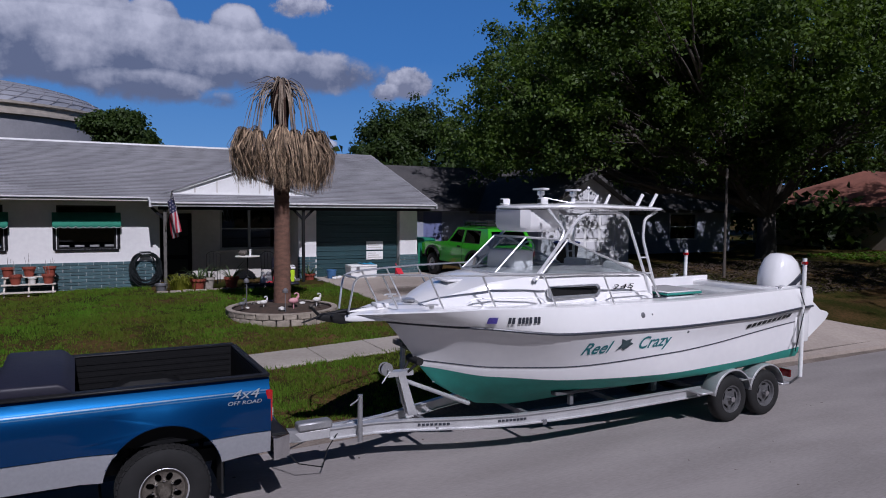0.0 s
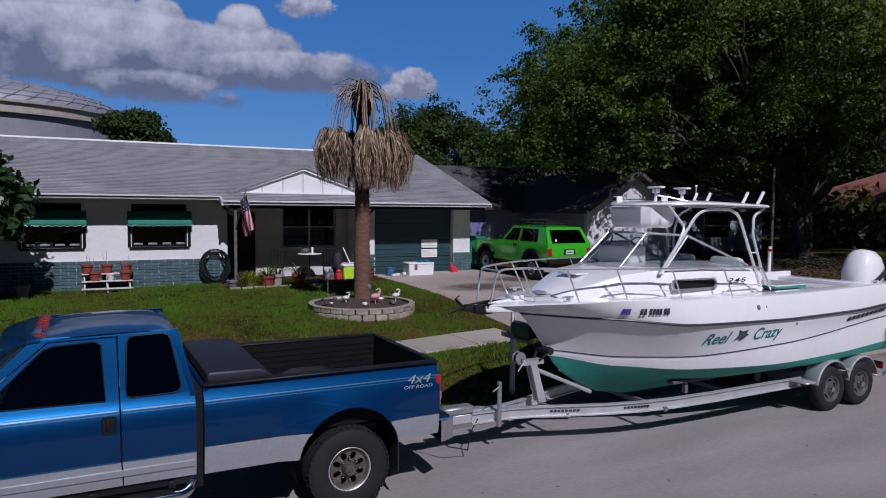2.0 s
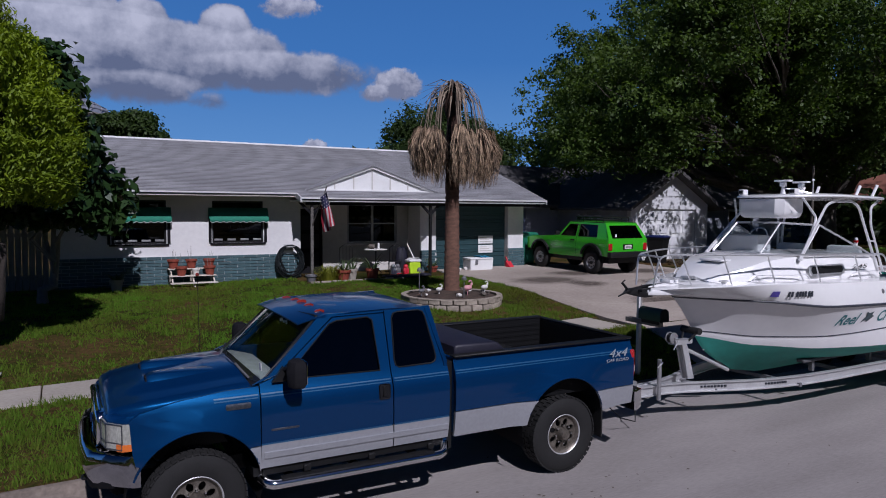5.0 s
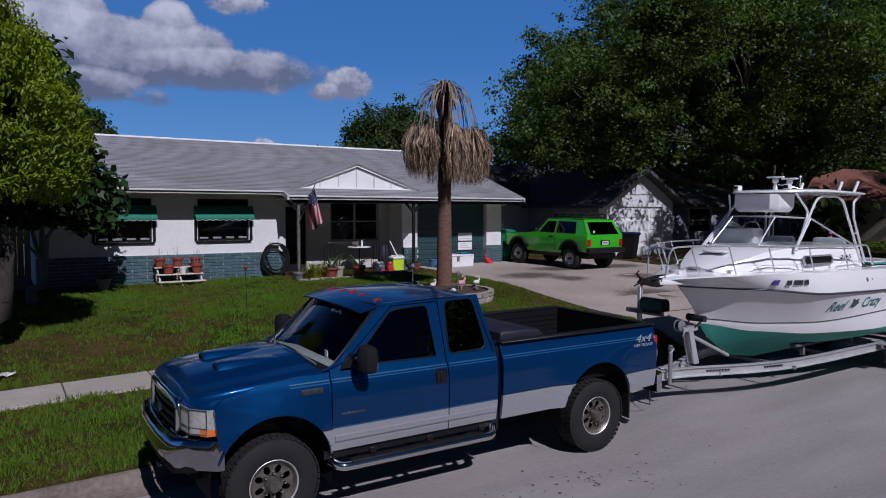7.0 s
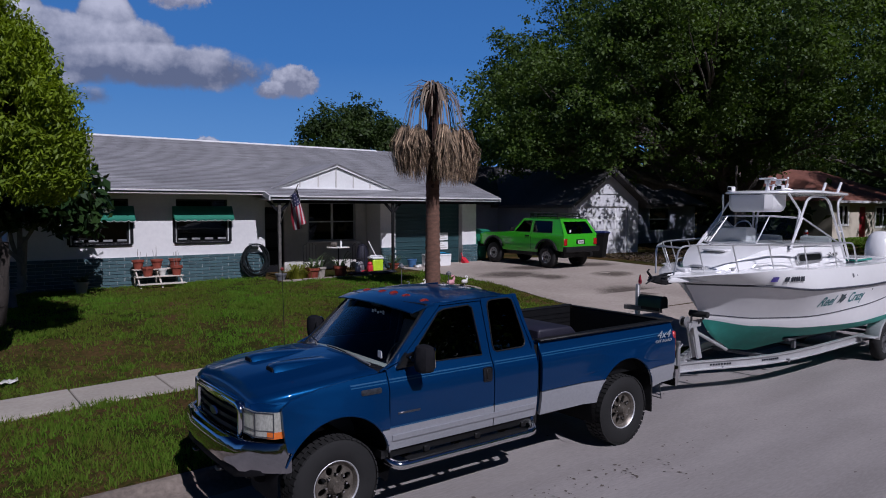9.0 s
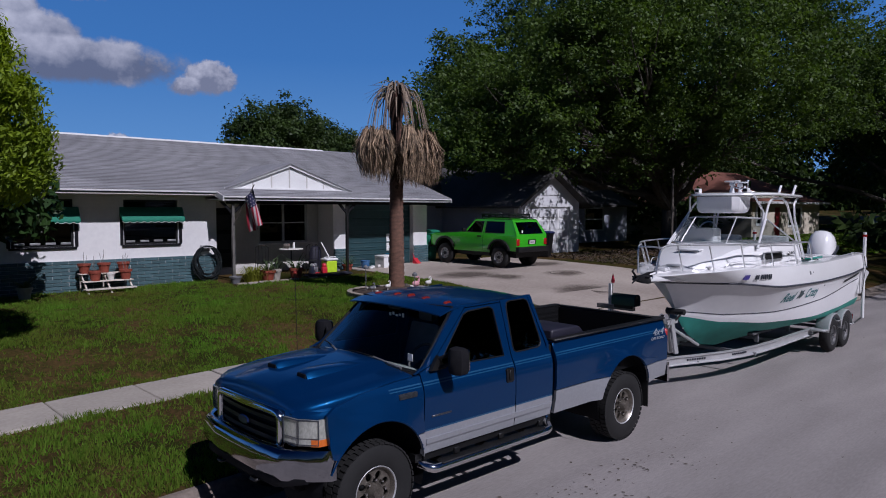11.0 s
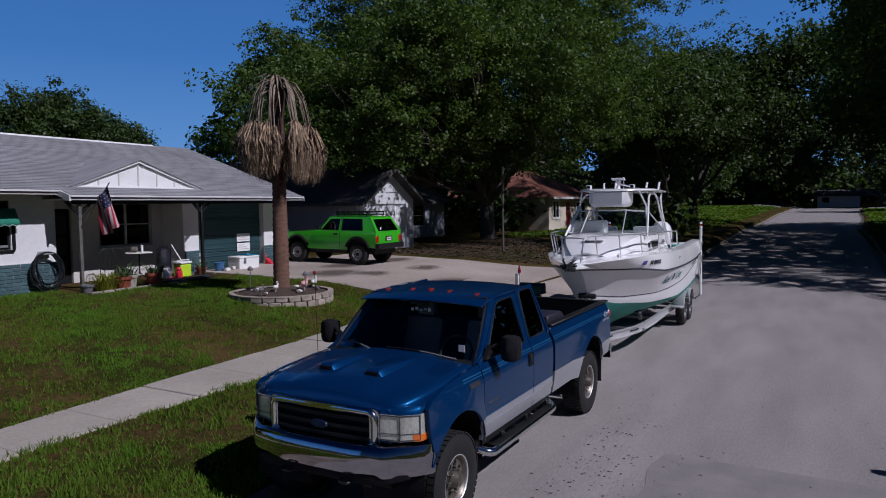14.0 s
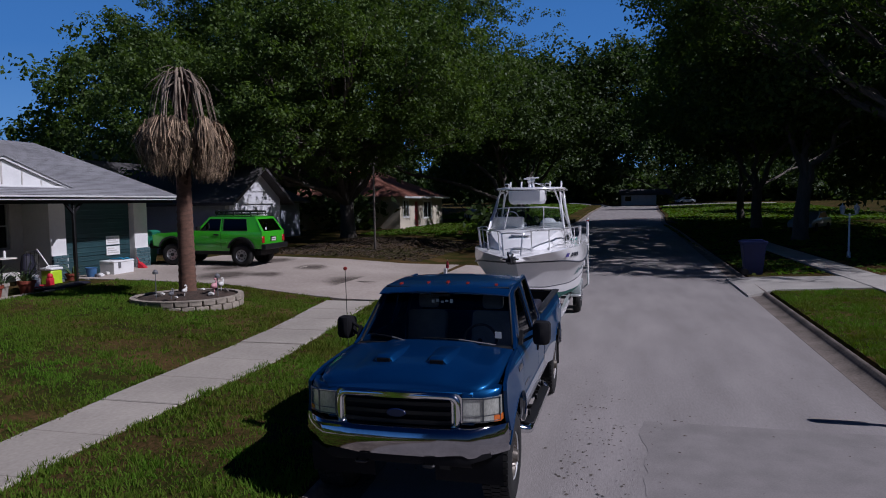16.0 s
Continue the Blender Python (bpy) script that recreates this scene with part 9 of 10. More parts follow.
# wheelie bin beside the garage
def wheelie_bin(x, y, z, material, label, rz=0.0, k=1.0, lid=None):
    bn = thing("wheelie_bin", label, "bin", m=pose(x, y, z, 0, 0, rz), group="")
    bm = B()
    loft(bm, [[(sx * w_ * k, sy * d_ * k, h * k) for sx, sy in ((-1, -1), (1, -1), (1, 1), (-1, 1))] for w_, d_, h in ((0.22, 0.24, 0.02), (0.29, 0.33, 0.92), (0.31, 0.36, 0.93), (0.31, 0.36, 0.99))])
    part("body", bm, material, bn)
    bm = B()
    loft(bm, [[(sx * w_ * k, sy * d_ * k, h * k) for sx, sy in ((-1, -1), (1, -1), (1, 1), (-1, 1))] for w_, d_, h in ((0.32, 0.38, 0.99), (0.32, 0.38, 1.02), (0.24, 0.28, 1.07))])
    part("lid", bm, lid or material, bn)
    ptube("axle", bn, M_black, [(-0.30 * k, 0.26 * k, 0.12 * k), (0.30 * k, 0.26 * k, 0.12 * k)], 0.012, 6)
    for sx in (-0.28, 0.28):
        bm = B()
        lathe(bm, [(0.02, -0.03), (0.12, -0.03), (0.12, 0.03), (0.02, 0.03)], (sx * k, 0.26 * k, 0.12), "x", 16)
        part("wheel", bm, M_rubber, bn)


M_bin_green = surf("green_bin_plastic", (0.02, 0.20, 0.12), (0.015, 0.15, 0.09), 5, 0.5)
M_bin_blue = surf("blue_bin_plastic", (0.008, 0.018, 0.095), (0.006, 0.012, 0.07), 5, 0.5)
wheelie_bin(15.12, 14.3, lawn_z(15.1, 14.3) + 0.02, M_bin_green, "green plastic wheelie bin beside the garage", 0, 1.1)
wheelie_bin(20.3, 12.7, lawn_z(20.3, 12.7) + 0.02, M_black, "black bin with blue lid behind the car", 20, 1.0, M_bin_blue)
bm = B()
loft(bm, [[(-1.14 + 0.06 * i, 5.34 + 0.05 * j + 0.02 * i, lawn_z(-1.0, 5.43) + 0.06 + 0.02 * math.sin(i * 2.1 + j * 1.3)) for j in range(5)] for i in range(5)], closed=False)
pp = single("paper_scrap", bm, M_ivory, "crumpled white paper lying on the lawn", "paper", (-1.0, 5.43, lawn_z(-1.0, 5.43)))
pp.modifiers.new("thick", "SOLIDIFY").thickness = 0.006
wheelie_bin(22.0, -6.5, ground_z(22, -6.5), M_bin_blue, "dark blue recycling bin by the kerb", 0, 1.2)

# mailbox beside the drive
mz = ground_z(8.75, 1.75)
mb = thing("mailbox", "dark green mailbox on a weathered wooden post", "mailbox", (8.72, 1.75, mz))
pbox("post", mb, M_trim, 8.685, 8.755, 1.78, 1.85, mz - 0.2, 1.55, bevel=0.008)
pbox("crossarm", mb, M_wood_grey, 8.67, 8.77, 1.30, 2.10, 1.06, 1.14, bevel=0.008)
bm = B()
loft(bm, [[(8.72 + x, y, 1.16 + z) for x, z in [(-0.09, 0.0), (0.09, 0.0), (0.09, 0.12)] + [(0.09 * math.cos(radians(a)), 0.12 + 0.09 * math.sin(radians(a))) for a in (30, 60, 90, 120, 150)] + [(-0.09, 0.12)]] for y in (1.24, 1.74)])
bx = part("box", bm, surf("dark_green_metal", (0.02, 0.07, 0.045), (0.015, 0.05, 0.032), 6, 0.45, 0.2), mb)
bm = B()
loft(bm, [[(8.72 + x, y, 1.155 + z) for x, z in [(-0.095, 0.0), (0.095, 0.0), (0.095, 0.125)] + [(0.095 * math.cos(radians(a)), 0.125 + 0.095 * math.sin(radians(a))) for a in (30, 60, 90, 120, 150)] + [(-0.095, 0.125)]] for y in (1.225, 1.245)])
part("door", bm, M_black, bx)
pbox("number_plate", mb, M_black, 8.66, 8.668, 1.3, 1.7, 1.10, 1.17)
bm = B()
tube(bm, [(8.72, 1.77, 1.35), (8.72, 1.77, 1.74)], 0.006, 5)
st = part("flag_stick", bm, M_wood_grey, mb)
bm = B()
loft(bm, [[(8.72 + w_ * math.cos(a), 1.77 + w_ * math.sin(a), z) for a in [2 * math.pi * i / 8 for i in range(8)]] for w_, z in ((0.01, 1.72), (0.02, 1.68), (0.035, 1.60), (0.03, 1.56))])
part("small_flag", bm, M_fred, mb, "small furled flag")
# mailbox on the far side of the street
mz = ground_z(4.1, -6.1)
mb = thing("mailbox", "dark mailbox on a post across the street", "mailbox", (4.1, -6.03, mz))
pbox("post", mb, M_wood_grey, 4.05, 4.15, -6.08, -5.98, mz - 0.2, 1.08, bevel=0.008)
bm = B()
loft(bm, [[(4.1 + x, y, 1.08 + z) for x, z in [(-0.09, 0.0), (0.09, 0.0), (0.09, 0.12), (0.05, 0.2), (-0.05, 0.2), (-0.09, 0.12)]] for y in (-5.60, -6.10)])
part("box", bm, M_black, mb)
# oil stains on the drive and paper on the lawn
for cx, cy, rx, ry in ((12.7, 9.7, 1.5, 1.0), (13.4, 8.7, 0.8, 0.6), (16.0, 8.4, 1.1, 0.6), (14.6, 10.8, 1.2, 0.8), (14.2, 6.2, 1.6, 0.9), (17.5, 10.6, 1.5, 0.8)):
    bm = B()
    pts_ = []
    for i in range(40):
        a = 2 * math.pi * i / 40
        k = 1 + 0.35 * noise.noise(Vector((math.cos(a) * 1.5, math.sin(a) * 1.5, cx)))
        x, y = cx + rx * k * math.cos(a), cy + ry * k * math.sin(a)
        pts_.append((x, y, max(ground_z(x, y), 0.13) + 0.026))
    vs = [bm.verts.new(p) for p in pts_]
    c_ = bm.verts.new((cx, cy, ground_z(cx, cy) + 0.026))
    for i in range(40):
        bm.faces.new((c_, vs[i], vs[(i + 1) % 40]))
    bmesh.ops.recalc_face_normals(bm, faces=bm.faces)
    single("oil_stain", bm, stain_film(rx * 1.15, ry * 1.15), "dark oil stain on the driveway", "stain", (cx, cy, ground_z(cx, cy) + 0.022), kind="structure")
bm = B()
z_ = ground_z(-1.9, 6.3) + 0.05
loft(bm, [[(-2.05 + i * 0.1, 6.15 + j * 0.1, z_ + 0.03 * math.sin(i * 2 + j)) for j in range(4)] for i in range(4)], closed=False)
single("paper_bag", bm, M_ivory, "crumpled white paper lying on the lawn", "paper", (-1.9, 6.3, z_)).modifiers.new("thick", "SOLIDIFY").thickness = 0.02


# ---- green off-road car in the drive ----
M_green = surf("bright_green_paint", (0.045, 0.40, 0.010), (0.037, 0.345, 0.008), 20, 0.3, coat=0.8)
JX, JY = 15.98, 9.72
JZ = lawn_z(JX, 11.5) + 0.02
JT = (lawn_z(JX, 13.4) - lawn_z(JX, 10.5)) / 2.9
jeep = thing("offroad_car", "bright green boxy off-road car in the driveway", "car", m=pose(JX, JY, lawn_z(JX, JY + 0.8) + 0.0, math.degrees(math.atan(JT)), 0, 3.2))


# own axes: y forward from the rear, x to the right
def jw(z):
    pts = [(0.4, 0.84), (0.7, 0.87), (1.0, 0.875), (1.16, 0.855), (1.22, 0.83), (1.66, 0.70), (1.8, 0.66)]
    for (a, wa), (b, wb) in zip(pts, pts[1:]):
        if z <= b:
            return wa + (wb - wa) * (z - a) / (b - a)
    return 0.66


def jside(name, outer, holes, material, S, proud=0.0, label="", parent=None, thick=0.03):
    bm = B()
    panel(bm, outer, holes, lambda a, b, t: (S * (jw(b) + proud - t), a, b), thick, [0.6, 1.2, 1.8, 2.4, 3.0, 3.6], [0.7, 1.0, 1.16, 1.22, 1.4, 1.55])
    return part(name, bm, material, parent or jeep, label, angle=30)


RW, FW, JR = 0.82, 3.38, 0.375
for S in (-1, 1):
    low = 0.52
    outer = [(0.10, 0.60), (0.36, 0.62)] + arc(RW, 0.50, 0.44, 160, 20, 10) + [(1.26, low), (2.94, low)] + arc(FW, 0.50, 0.44, 160, 20, 10) + [(3.84, 0.62), (4.10, 0.66), (4.12, 1.02), (3.9, 1.09), (2.80, 1.16), (2.45, 1.20), (2.05, 1.67), (0.40, 1.67), (0.12, 1.18), (0.08, 0.9)]
    w1 = [(1.62, 1.20), (2.34, 1.20), (2.02, 1.58), (1.62, 1.59)]
    w2 = [(0.62, 1.21), (1.50, 1.20), (1.50, 1.59), (0.70, 1.59)]
    sd = jside("body_side", outer, [w1, w2], M_green, S)
    for w_ in (w1, w2):
        jside("side_glass", w_, [], M_glass_dark, S, -0.012, "dark tinted glass", sd, 0.006)
        bm = B()
        tube(bm, [(S * (jw(b) + 0.002), a, b) for a, b in w_], 0.012, 6, closed=True)
        part("window_seal", bm, M_black, sd)
    for cxw in (RW, FW):
        bm = B()
        pts = arc(cxw, 0.50, 0.44, 165, 15, 14)
        loft(bm, [[(S * (jw(z) - 0.01), y, z) for y, z in pts], [(S * (jw(z) + 0.07), y, z) for y, z in pts], [(S * (jw(z) + 0.07), y + (y - cxw) * 0.14, z + (z - 0.5) * 0.14) for y, z in pts], [(S * (jw(z) - 0.005), y + (y - cxw) * 0.16, z + (z - 0.5) * 0.16) for y, z in pts]], closed=False)
        part("wheel_flare", bm, M_black, jeep, "black plastic wheel flare")
        bm = B()
        loft(bm, [[(S * x, y, z) for y, z in arc(cxw, 0.50, 0.46, 190, -10, 12)] for x in (0.4, 0.83)], closed=False)
        part("arch_liner", bm, M_black, jeep)
        wh = new("wheel")
        wh.parent = jeep
        bm = B()
        r, w, rim = JR, 0.25, 0.20
        prof = [(rim, -w / 2 + 0.02), (rim + 0.03, -w / 2), (r - 0.04, -w / 2 + 0.006), (r - 0.008, -w / 2 + 0.035), (r, 0.0), (r - 0.008, w / 2 - 0.035), (r - 0.04, w / 2 - 0.006), (rim + 0.03, w / 2), (rim, w / 2 - 0.02), (rim - 0.005, 0)]
        lathe(bm, prof + [prof[0]], (S * 0.78, cxw, r), "x", 32, False)
        part("tyre", bm, M_rubber, wh, "black off-road tyre")
        bm = B()
        o = S * 0.885
        ring = [(rim * 0.9 * math.cos(2 * math.pi * i / 24), rim * 0.9 * math.sin(2 * math.pi * i / 24)) for i in range(24)]
        hl_ = []
        for k in range(8):
            a0 = 2 * math.pi * k / 8
            hl_.append([(rim * 0.66 * math.cos(a0) + 0.024 * math.cos(q), rim * 0.66 * math.sin(a0) + 0.024 * math.sin(q)) for q in [2 * math.pi * i / 8 for i in range(8)]])
        panel(bm, ring, hl_, lambda a, b, t: (o - S * (t + 0.03), cxw + a, r + b), 0.01)
        lathe(bm, [(rim * 0.88, -S * 0.03), (rim * 1.03, 0.0), (rim * 1.0, -S * 0.1)], (o, cxw, r), "x", 24, False)
        part("rim", bm, M_galv, wh, "grey steel rim")
        bm = B()
        lathe(bm, [(0.001, S * 0.03), (0.05, S * 0.02), (0.06, -S * 0.03)], (o, cxw, r), "x", 14, False)
        part("hub_cap", bm, M_black, wh)
        bm = B()
        lathe(bm, [(0.0, 0.0), (rim * 0.9, 0.0)], (o - S * 0.1, cxw, r), "x", 18, False)
        part("brake_disc", bm, M_black, wh)
    jside("door_line", [(1.555, 0.6), (1.567, 0.6), (1.567, 1.62), (1.555, 1.62)], [], M_dark, S, 0.002, thick=0.004)
    jside("body_moulding", [(1.36, 0.80), (2.86, 0.80), (2.86, 0.85), (1.36, 0.85)], [], M_green, S, 0.014, thick=0.02)
    hd = jside("door_handle", [(1.64, 1.04), (1.82, 1.04), (1.82, 1.09), (1.64, 1.09)], [], M_black, S, 0.02, thick=0.025)
    bm = B()
    box(bm, *sorted((S * 0.93, S * 1.12)), 2.26, 2.36, 1.20, 1.34, 0.03, 2)
    part("mirror", bm, M_black, jeep)
    tl = pbox("tail_light", jeep, M_red, *sorted((S * 0.70, S * 0.862)), 0.055, 0.12, 0.80, 1.03, bevel=0.012, label="red tail light")
    hlm = pbox("headlight", jeep, M_lamp, *sorted((S * 0.48, S * 0.72)), 4.09, 4.13, 0.86, 1.0, bevel=0.01)
    ptube("roof_drip", jeep, M_black, [(S * 0.69, 0.42, 1.672), (S * 0.69, 2.05, 1.672)], 0.012, 6)
bm = B()
loft(bm, [[(x, y, z - 0.03 * (x / 0.7) ** 4) for x in (-0.70, -0.62, -0.3, 0, 0.3, 0.62, 0.70)] + [(0.68, y, z - 0.06), (-0.68, y, z - 0.06)] for y, z in ((0.38, 1.67), (0.45, 1.69), (1.2, 1.715), (1.9, 1.705), (2.08, 1.67))])
part("roof", bm, M_green, jeep, angle=50)
bm = B()
loft(bm, [[(x * w_, y, z + 0.03 * (1 - x * x)) for x in (-1, -0.6, 0, 0.6, 1)] + [(w_, y, z - 0.1), (-w_, y, z - 0.1)] for y, z, w_ in ((2.45, 1.17, 0.82), (3.2, 1.12, 0.80), (3.9, 1.06, 0.78), (4.10, 1.02, 0.76))])
part("hood", bm, M_green, jeep, angle=50)
bm = B()
panel(bm, [(-0.80, 1.19), (0.80, 1.19), (0.66, 1.66), (-0.66, 1.66)], [], lambda a, b, t: (a, 2.46 - (b - 1.19) * 0.86 - t, b), 0.006)
part("windscreen", bm, M_glass_dark, jeep)
# rear: hatch with glass, plate, bumper
bm = B()
panel(bm, [(-0.855, 0.62), (0.855, 0.62), (0.86, 1.17), (0.70, 1.67), (-0.70, 1.67), (-0.86, 1.17)], [[(-0.66, 1.20), (0.66, 1.20), (0.58, 1.58), (-0.58, 1.58)]], lambda a, b, t: (a, 0.08 + (0.32 * (b - 1.17) / 0.5 if b > 1.17 else 0) + t, b), 0.03, [], [1.17])
hatch = part("hatch", bm, M_green, jeep)
bm = B()
panel(bm, [(-0.68, 1.19), (0.68, 1.19), (0.60, 1.59), (-0.60, 1.59)], [], lambda a, b, t: (a, 0.075 + 0.32 * (b - 1.17) / 0.5 + t, b), 0.006)
part("rear_glass", bm, M_glass_dark, hatch, "dark tinted glass")
pbox("sticker", hatch, M_white, -0.57, -0.50, 0.085, 0.095, 1.24, 1.32)
pbox("plate_recess", hatch, M_black, -0.22, 0.22, 0.066, 0.078, 0.84, 1.0)
pbox("number_plate", hatch, M_ivory, -0.15, 0.15, 0.058, 0.065, 0.85, 0.97)
pbox("plate_bar", hatch, M_grey_plastic, -0.11, 0.11, 0.054, 0.059, 0.89, 0.93)
bm = B()
box(bm, -0.88, 0.88, -0.06, 0.10, 0.58, 0.76, 0.02, 2)
part("rear_bumper", bm, M_black, jeep, "black rear bumper")
bm = B()
box(bm, -0.84, 0.84, 4.10, 4.26, 0.56, 0.74, 0.02, 2)
part("front_bumper", bm, M_black, jeep, "black front bumper")
pbox("front_panel", jeep, M_black, -0.78, 0.78, 4.06, 4.10, 0.72, 1.03)
pbox("underbody", jeep, M_black, -0.7, 0.7, 0.2, 4.0, 0.38, 0.54)
pbox("interior", jeep, M_black, -0.74, 0.74, 0.3, 2.4, 0.56, 1.12)
for yy in (1.35, 0.95):
    for xx in (-0.36, 0.36):
        pbox("seat_back", jeep, M_seat, xx - 0.22, xx + 0.22, yy + 0.35 - 0.06, yy + 0.35 + 0.06, 1.1, 1.45, bevel=0.03)
# roof basket
bk = ptube("roof_basket", jeep, M_black, bent([(-0.58, 0.6, 1.84), (0.58, 0.6, 1.84), (0.58, 1.9, 1.84), (-0.58, 1.9, 1.84), (-0.58, 0.6, 1.84)], 0.08), 0.03, 6, "black roof basket")
ptube("lower_hoop", bk, M_black, bent([(-0.56, 0.62, 1.75), (0.56, 0.62, 1.75), (0.56, 1.88, 1.75), (-0.56, 1.88, 1.75), (-0.56, 0.62, 1.75)], 0.08), 0.02, 6)
for k in range(9):
    ptube("basket_bar", bk, M_black, [(-0.56, 0.68 + k * 0.14, 1.75), (0.56, 0.68 + k * 0.14, 1.75)], 0.016, 5)
for sx in (-0.57, 0.57):
    for k in range(5):
        ptube("basket_post", bk, M_black, [(sx, 0.62 + k * 0.31, 1.70), (sx, 0.62 + k * 0.31, 1.84)], 0.016, 5)
for x in (-0.35, 0.0, 0.35):
    bm = B()
    lathe(bm, [(0.02, -0.03), (0.07, -0.03), (0.075, 0.04), (0.02, 0.05)], (x, 1.98, 1.82), "y", 14)
    part("roof_lamp", bm, M_black, bk)


# ---- the neighbours' houses ----
M_blue_wall = surf("blue_grey_stucco", (0.33, 0.35, 0.42), (0.27, 0.29, 0.35), 1.5, 0.85, bump=0.3, bump_scale=80)
M_pale_wall = surf("pale_wall", (0.66, 0.66, 0.68), (0.56, 0.56, 0.58), 1.5, 0.8, bump=0.3, bump_scale=80)
M_cream = surf("cream_stucco", (0.56, 0.50, 0.40), (0.47, 0.42, 0.33), 1.5, 0.85, bump=0.3, bump_scale=80)
M_dark_roof = surf("dark_shingle", (0.085, 0.08, 0.08), (0.05, 0.048, 0.05), 1.2, 0.95, bump=0.5, bump_scale=60)
M_red_roof = surf("brown_red_shingle", (0.26, 0.10, 0.065), (0.17, 0.065, 0.045), 1.2, 0.95, bump=0.5, bump_scale=50)


def gable_roof(bm, x0, x1, y0, y1, ze, zr, along, over=0.4, t=0.12):
    if along == "x":
        ym = (y0 + y1) / 2
        s = (zr - ze) / (ym - y0)
        prism(bm, [(y0 - over, ze - over * s), (ym, zr), (y1 + over, ze - over * s), (y1 + over, ze - over * s - t), (ym, zr - t), (y0 - over, ze - over * s - t)], "x", x0 - over, x1 + over)
    else:
        xm = (x0 + x1) / 2
        s = (zr - ze) / (xm - x0)
        prism(bm, [(x0 - over, ze - over * s), (xm, zr), (x1 + over, ze - over * s), (x1 + over, ze - over * s - t), (xm, zr - t), (x0 - over, ze - over * s - t)], "y", y0 - over, y1)


nb = thing("neighbour_house", "blue-grey house with dark roof under the oak", "house", (26, 19, 0.9))
bm = B()
panel(bm, [(16.9, 0.6), (36, 0.6), (36, 3.45), (16.9, 3.45)], [[(27.2, 1.7), (28.6, 1.7), (28.6, 3.0), (27.2, 3.0)], [(31.5, 1.7), (33.4, 1.7), (33.4, 3.0), (31.5, 3.0)], [(17.3, 1.0), (18.2, 1.0), (18.2, 3.05), (17.3, 3.05)]], lambda a, b, t: (a, 18.6 + t, b), 0.2)
part("wall", bm, M_blue_wall, nb)
bm = B()
box(bm, 16.9, 17.1, 18.8, 26, 0.6, 3.45)
part("wall", bm, M_blue_wall, nb)
bm = B()
box(bm, 35.8, 36, 18.8, 26, 0.6, 3.45)
part("wall", bm, M_blue_wall, nb)
bm = B()
gable_roof(bm, 16.9, 36, 18.6, 26, 3.45, 5.2, "x", 0.5)
part("roof", bm, M_dark_roof, nb, "dark shingle roof")
for a, b in ((27.2, 28.6), (31.5, 33.4)):
    w = pbox("window", nb, M_glass_dark, a, b, 18.70, 18.71, 1.7, 3.0, label="dark window")
    bm = B()
    for x0, x1, z0, z1 in ((a - 0.05, a + 0.03, 1.65, 3.05), (b - 0.03, b + 0.05, 1.65, 3.05), (a + 0.03, b - 0.03, 1.65, 1.73), (a + 0.03, b - 0.03, 2.97, 3.05), (a + 0.03, b - 0.03, 2.32, 2.38)):
        box(bm, x0, x1, 18.57, 18.66, z0, z1)
    part("frame", bm, M_trim, w)
d = pbox("door", nb, surf("lavender_door", (0.16, 0.18, 0.34), (0.13, 0.15, 0.28), 3, 0.5), 17.3, 18.2, 18.66, 18.72, 1.0, 3.05, label="blue side door")
pbox("door_panel", d, M_blue_wall, 17.45, 18.05, 18.645, 18.662, 1.2, 1.9, bevel=0.01)
# projecting garage with a gable
GA0, GA1, GYF = 20.0, 24.4, 13.9
bm = B()
gz = 0.92
panel(bm, [(GA0, 0.6), (GA1, 0.6), (GA1, 3.35), ((GA0 + GA1) / 2, 4.55), (GA0, 3.35)], [[(20.7, gz), (23.7, gz), (23.7, 3.05), (20.7, 3.05)]], lambda a, b, t: (a, GYF + t, b), 0.2)
part("garage_front", bm, M_pale_wall, nb, "pale garage front")
bm = B()
box(bm, GA0, GA0 + 0.2, GYF + 0.2, 18.6, 0.6, 3.35)
part("wall", bm, M_blue_wall, nb)
bm = B()
box(bm, GA1 - 0.2, GA1, GYF + 0.2, 18.6, 0.6, 3.35)
part("wall", bm, M_blue_wall, nb)
bm = B()
gable_roof(bm, GA0, GA1, GYF, 20.5, 3.38, 4.72, "y", 0.45)
part("garage_roof", bm, M_dark_roof, nb)
for s, e in ((GA0 - 0.45, (GA0 + GA1) / 2), (GA1 + 0.45, (GA0 + GA1) / 2)):
    bm = B()
    zs_ = 3.38 - 0.45 * (4.72 - 3.38) / 2.5
    prism(bm, [(s, zs_ - 0.02), (e, 4.70), (e, 4.55), (s, zs_ - 0.16)], "y", GYF - 0.50, GYF - 0.46)
    part("barge_board", bm, M_dark_roof, nb)
gd = pbox("garage_door", nb, M_white, 20.7, 23.7, GYF + 0.08, GYF + 0.12, gz, 3.05, label="white panelled garage door")
for i in range(4):
    for k in range(4):
        pbox("door_panel", gd, M_pale_wall, 20.80 + k * 0.73, 21.40 + k * 0.73, GYF + 0.055, GYF + 0.082, gz + 0.07 + i * 0.53, gz + 0.47 + i * 0.53, bevel=0.015)

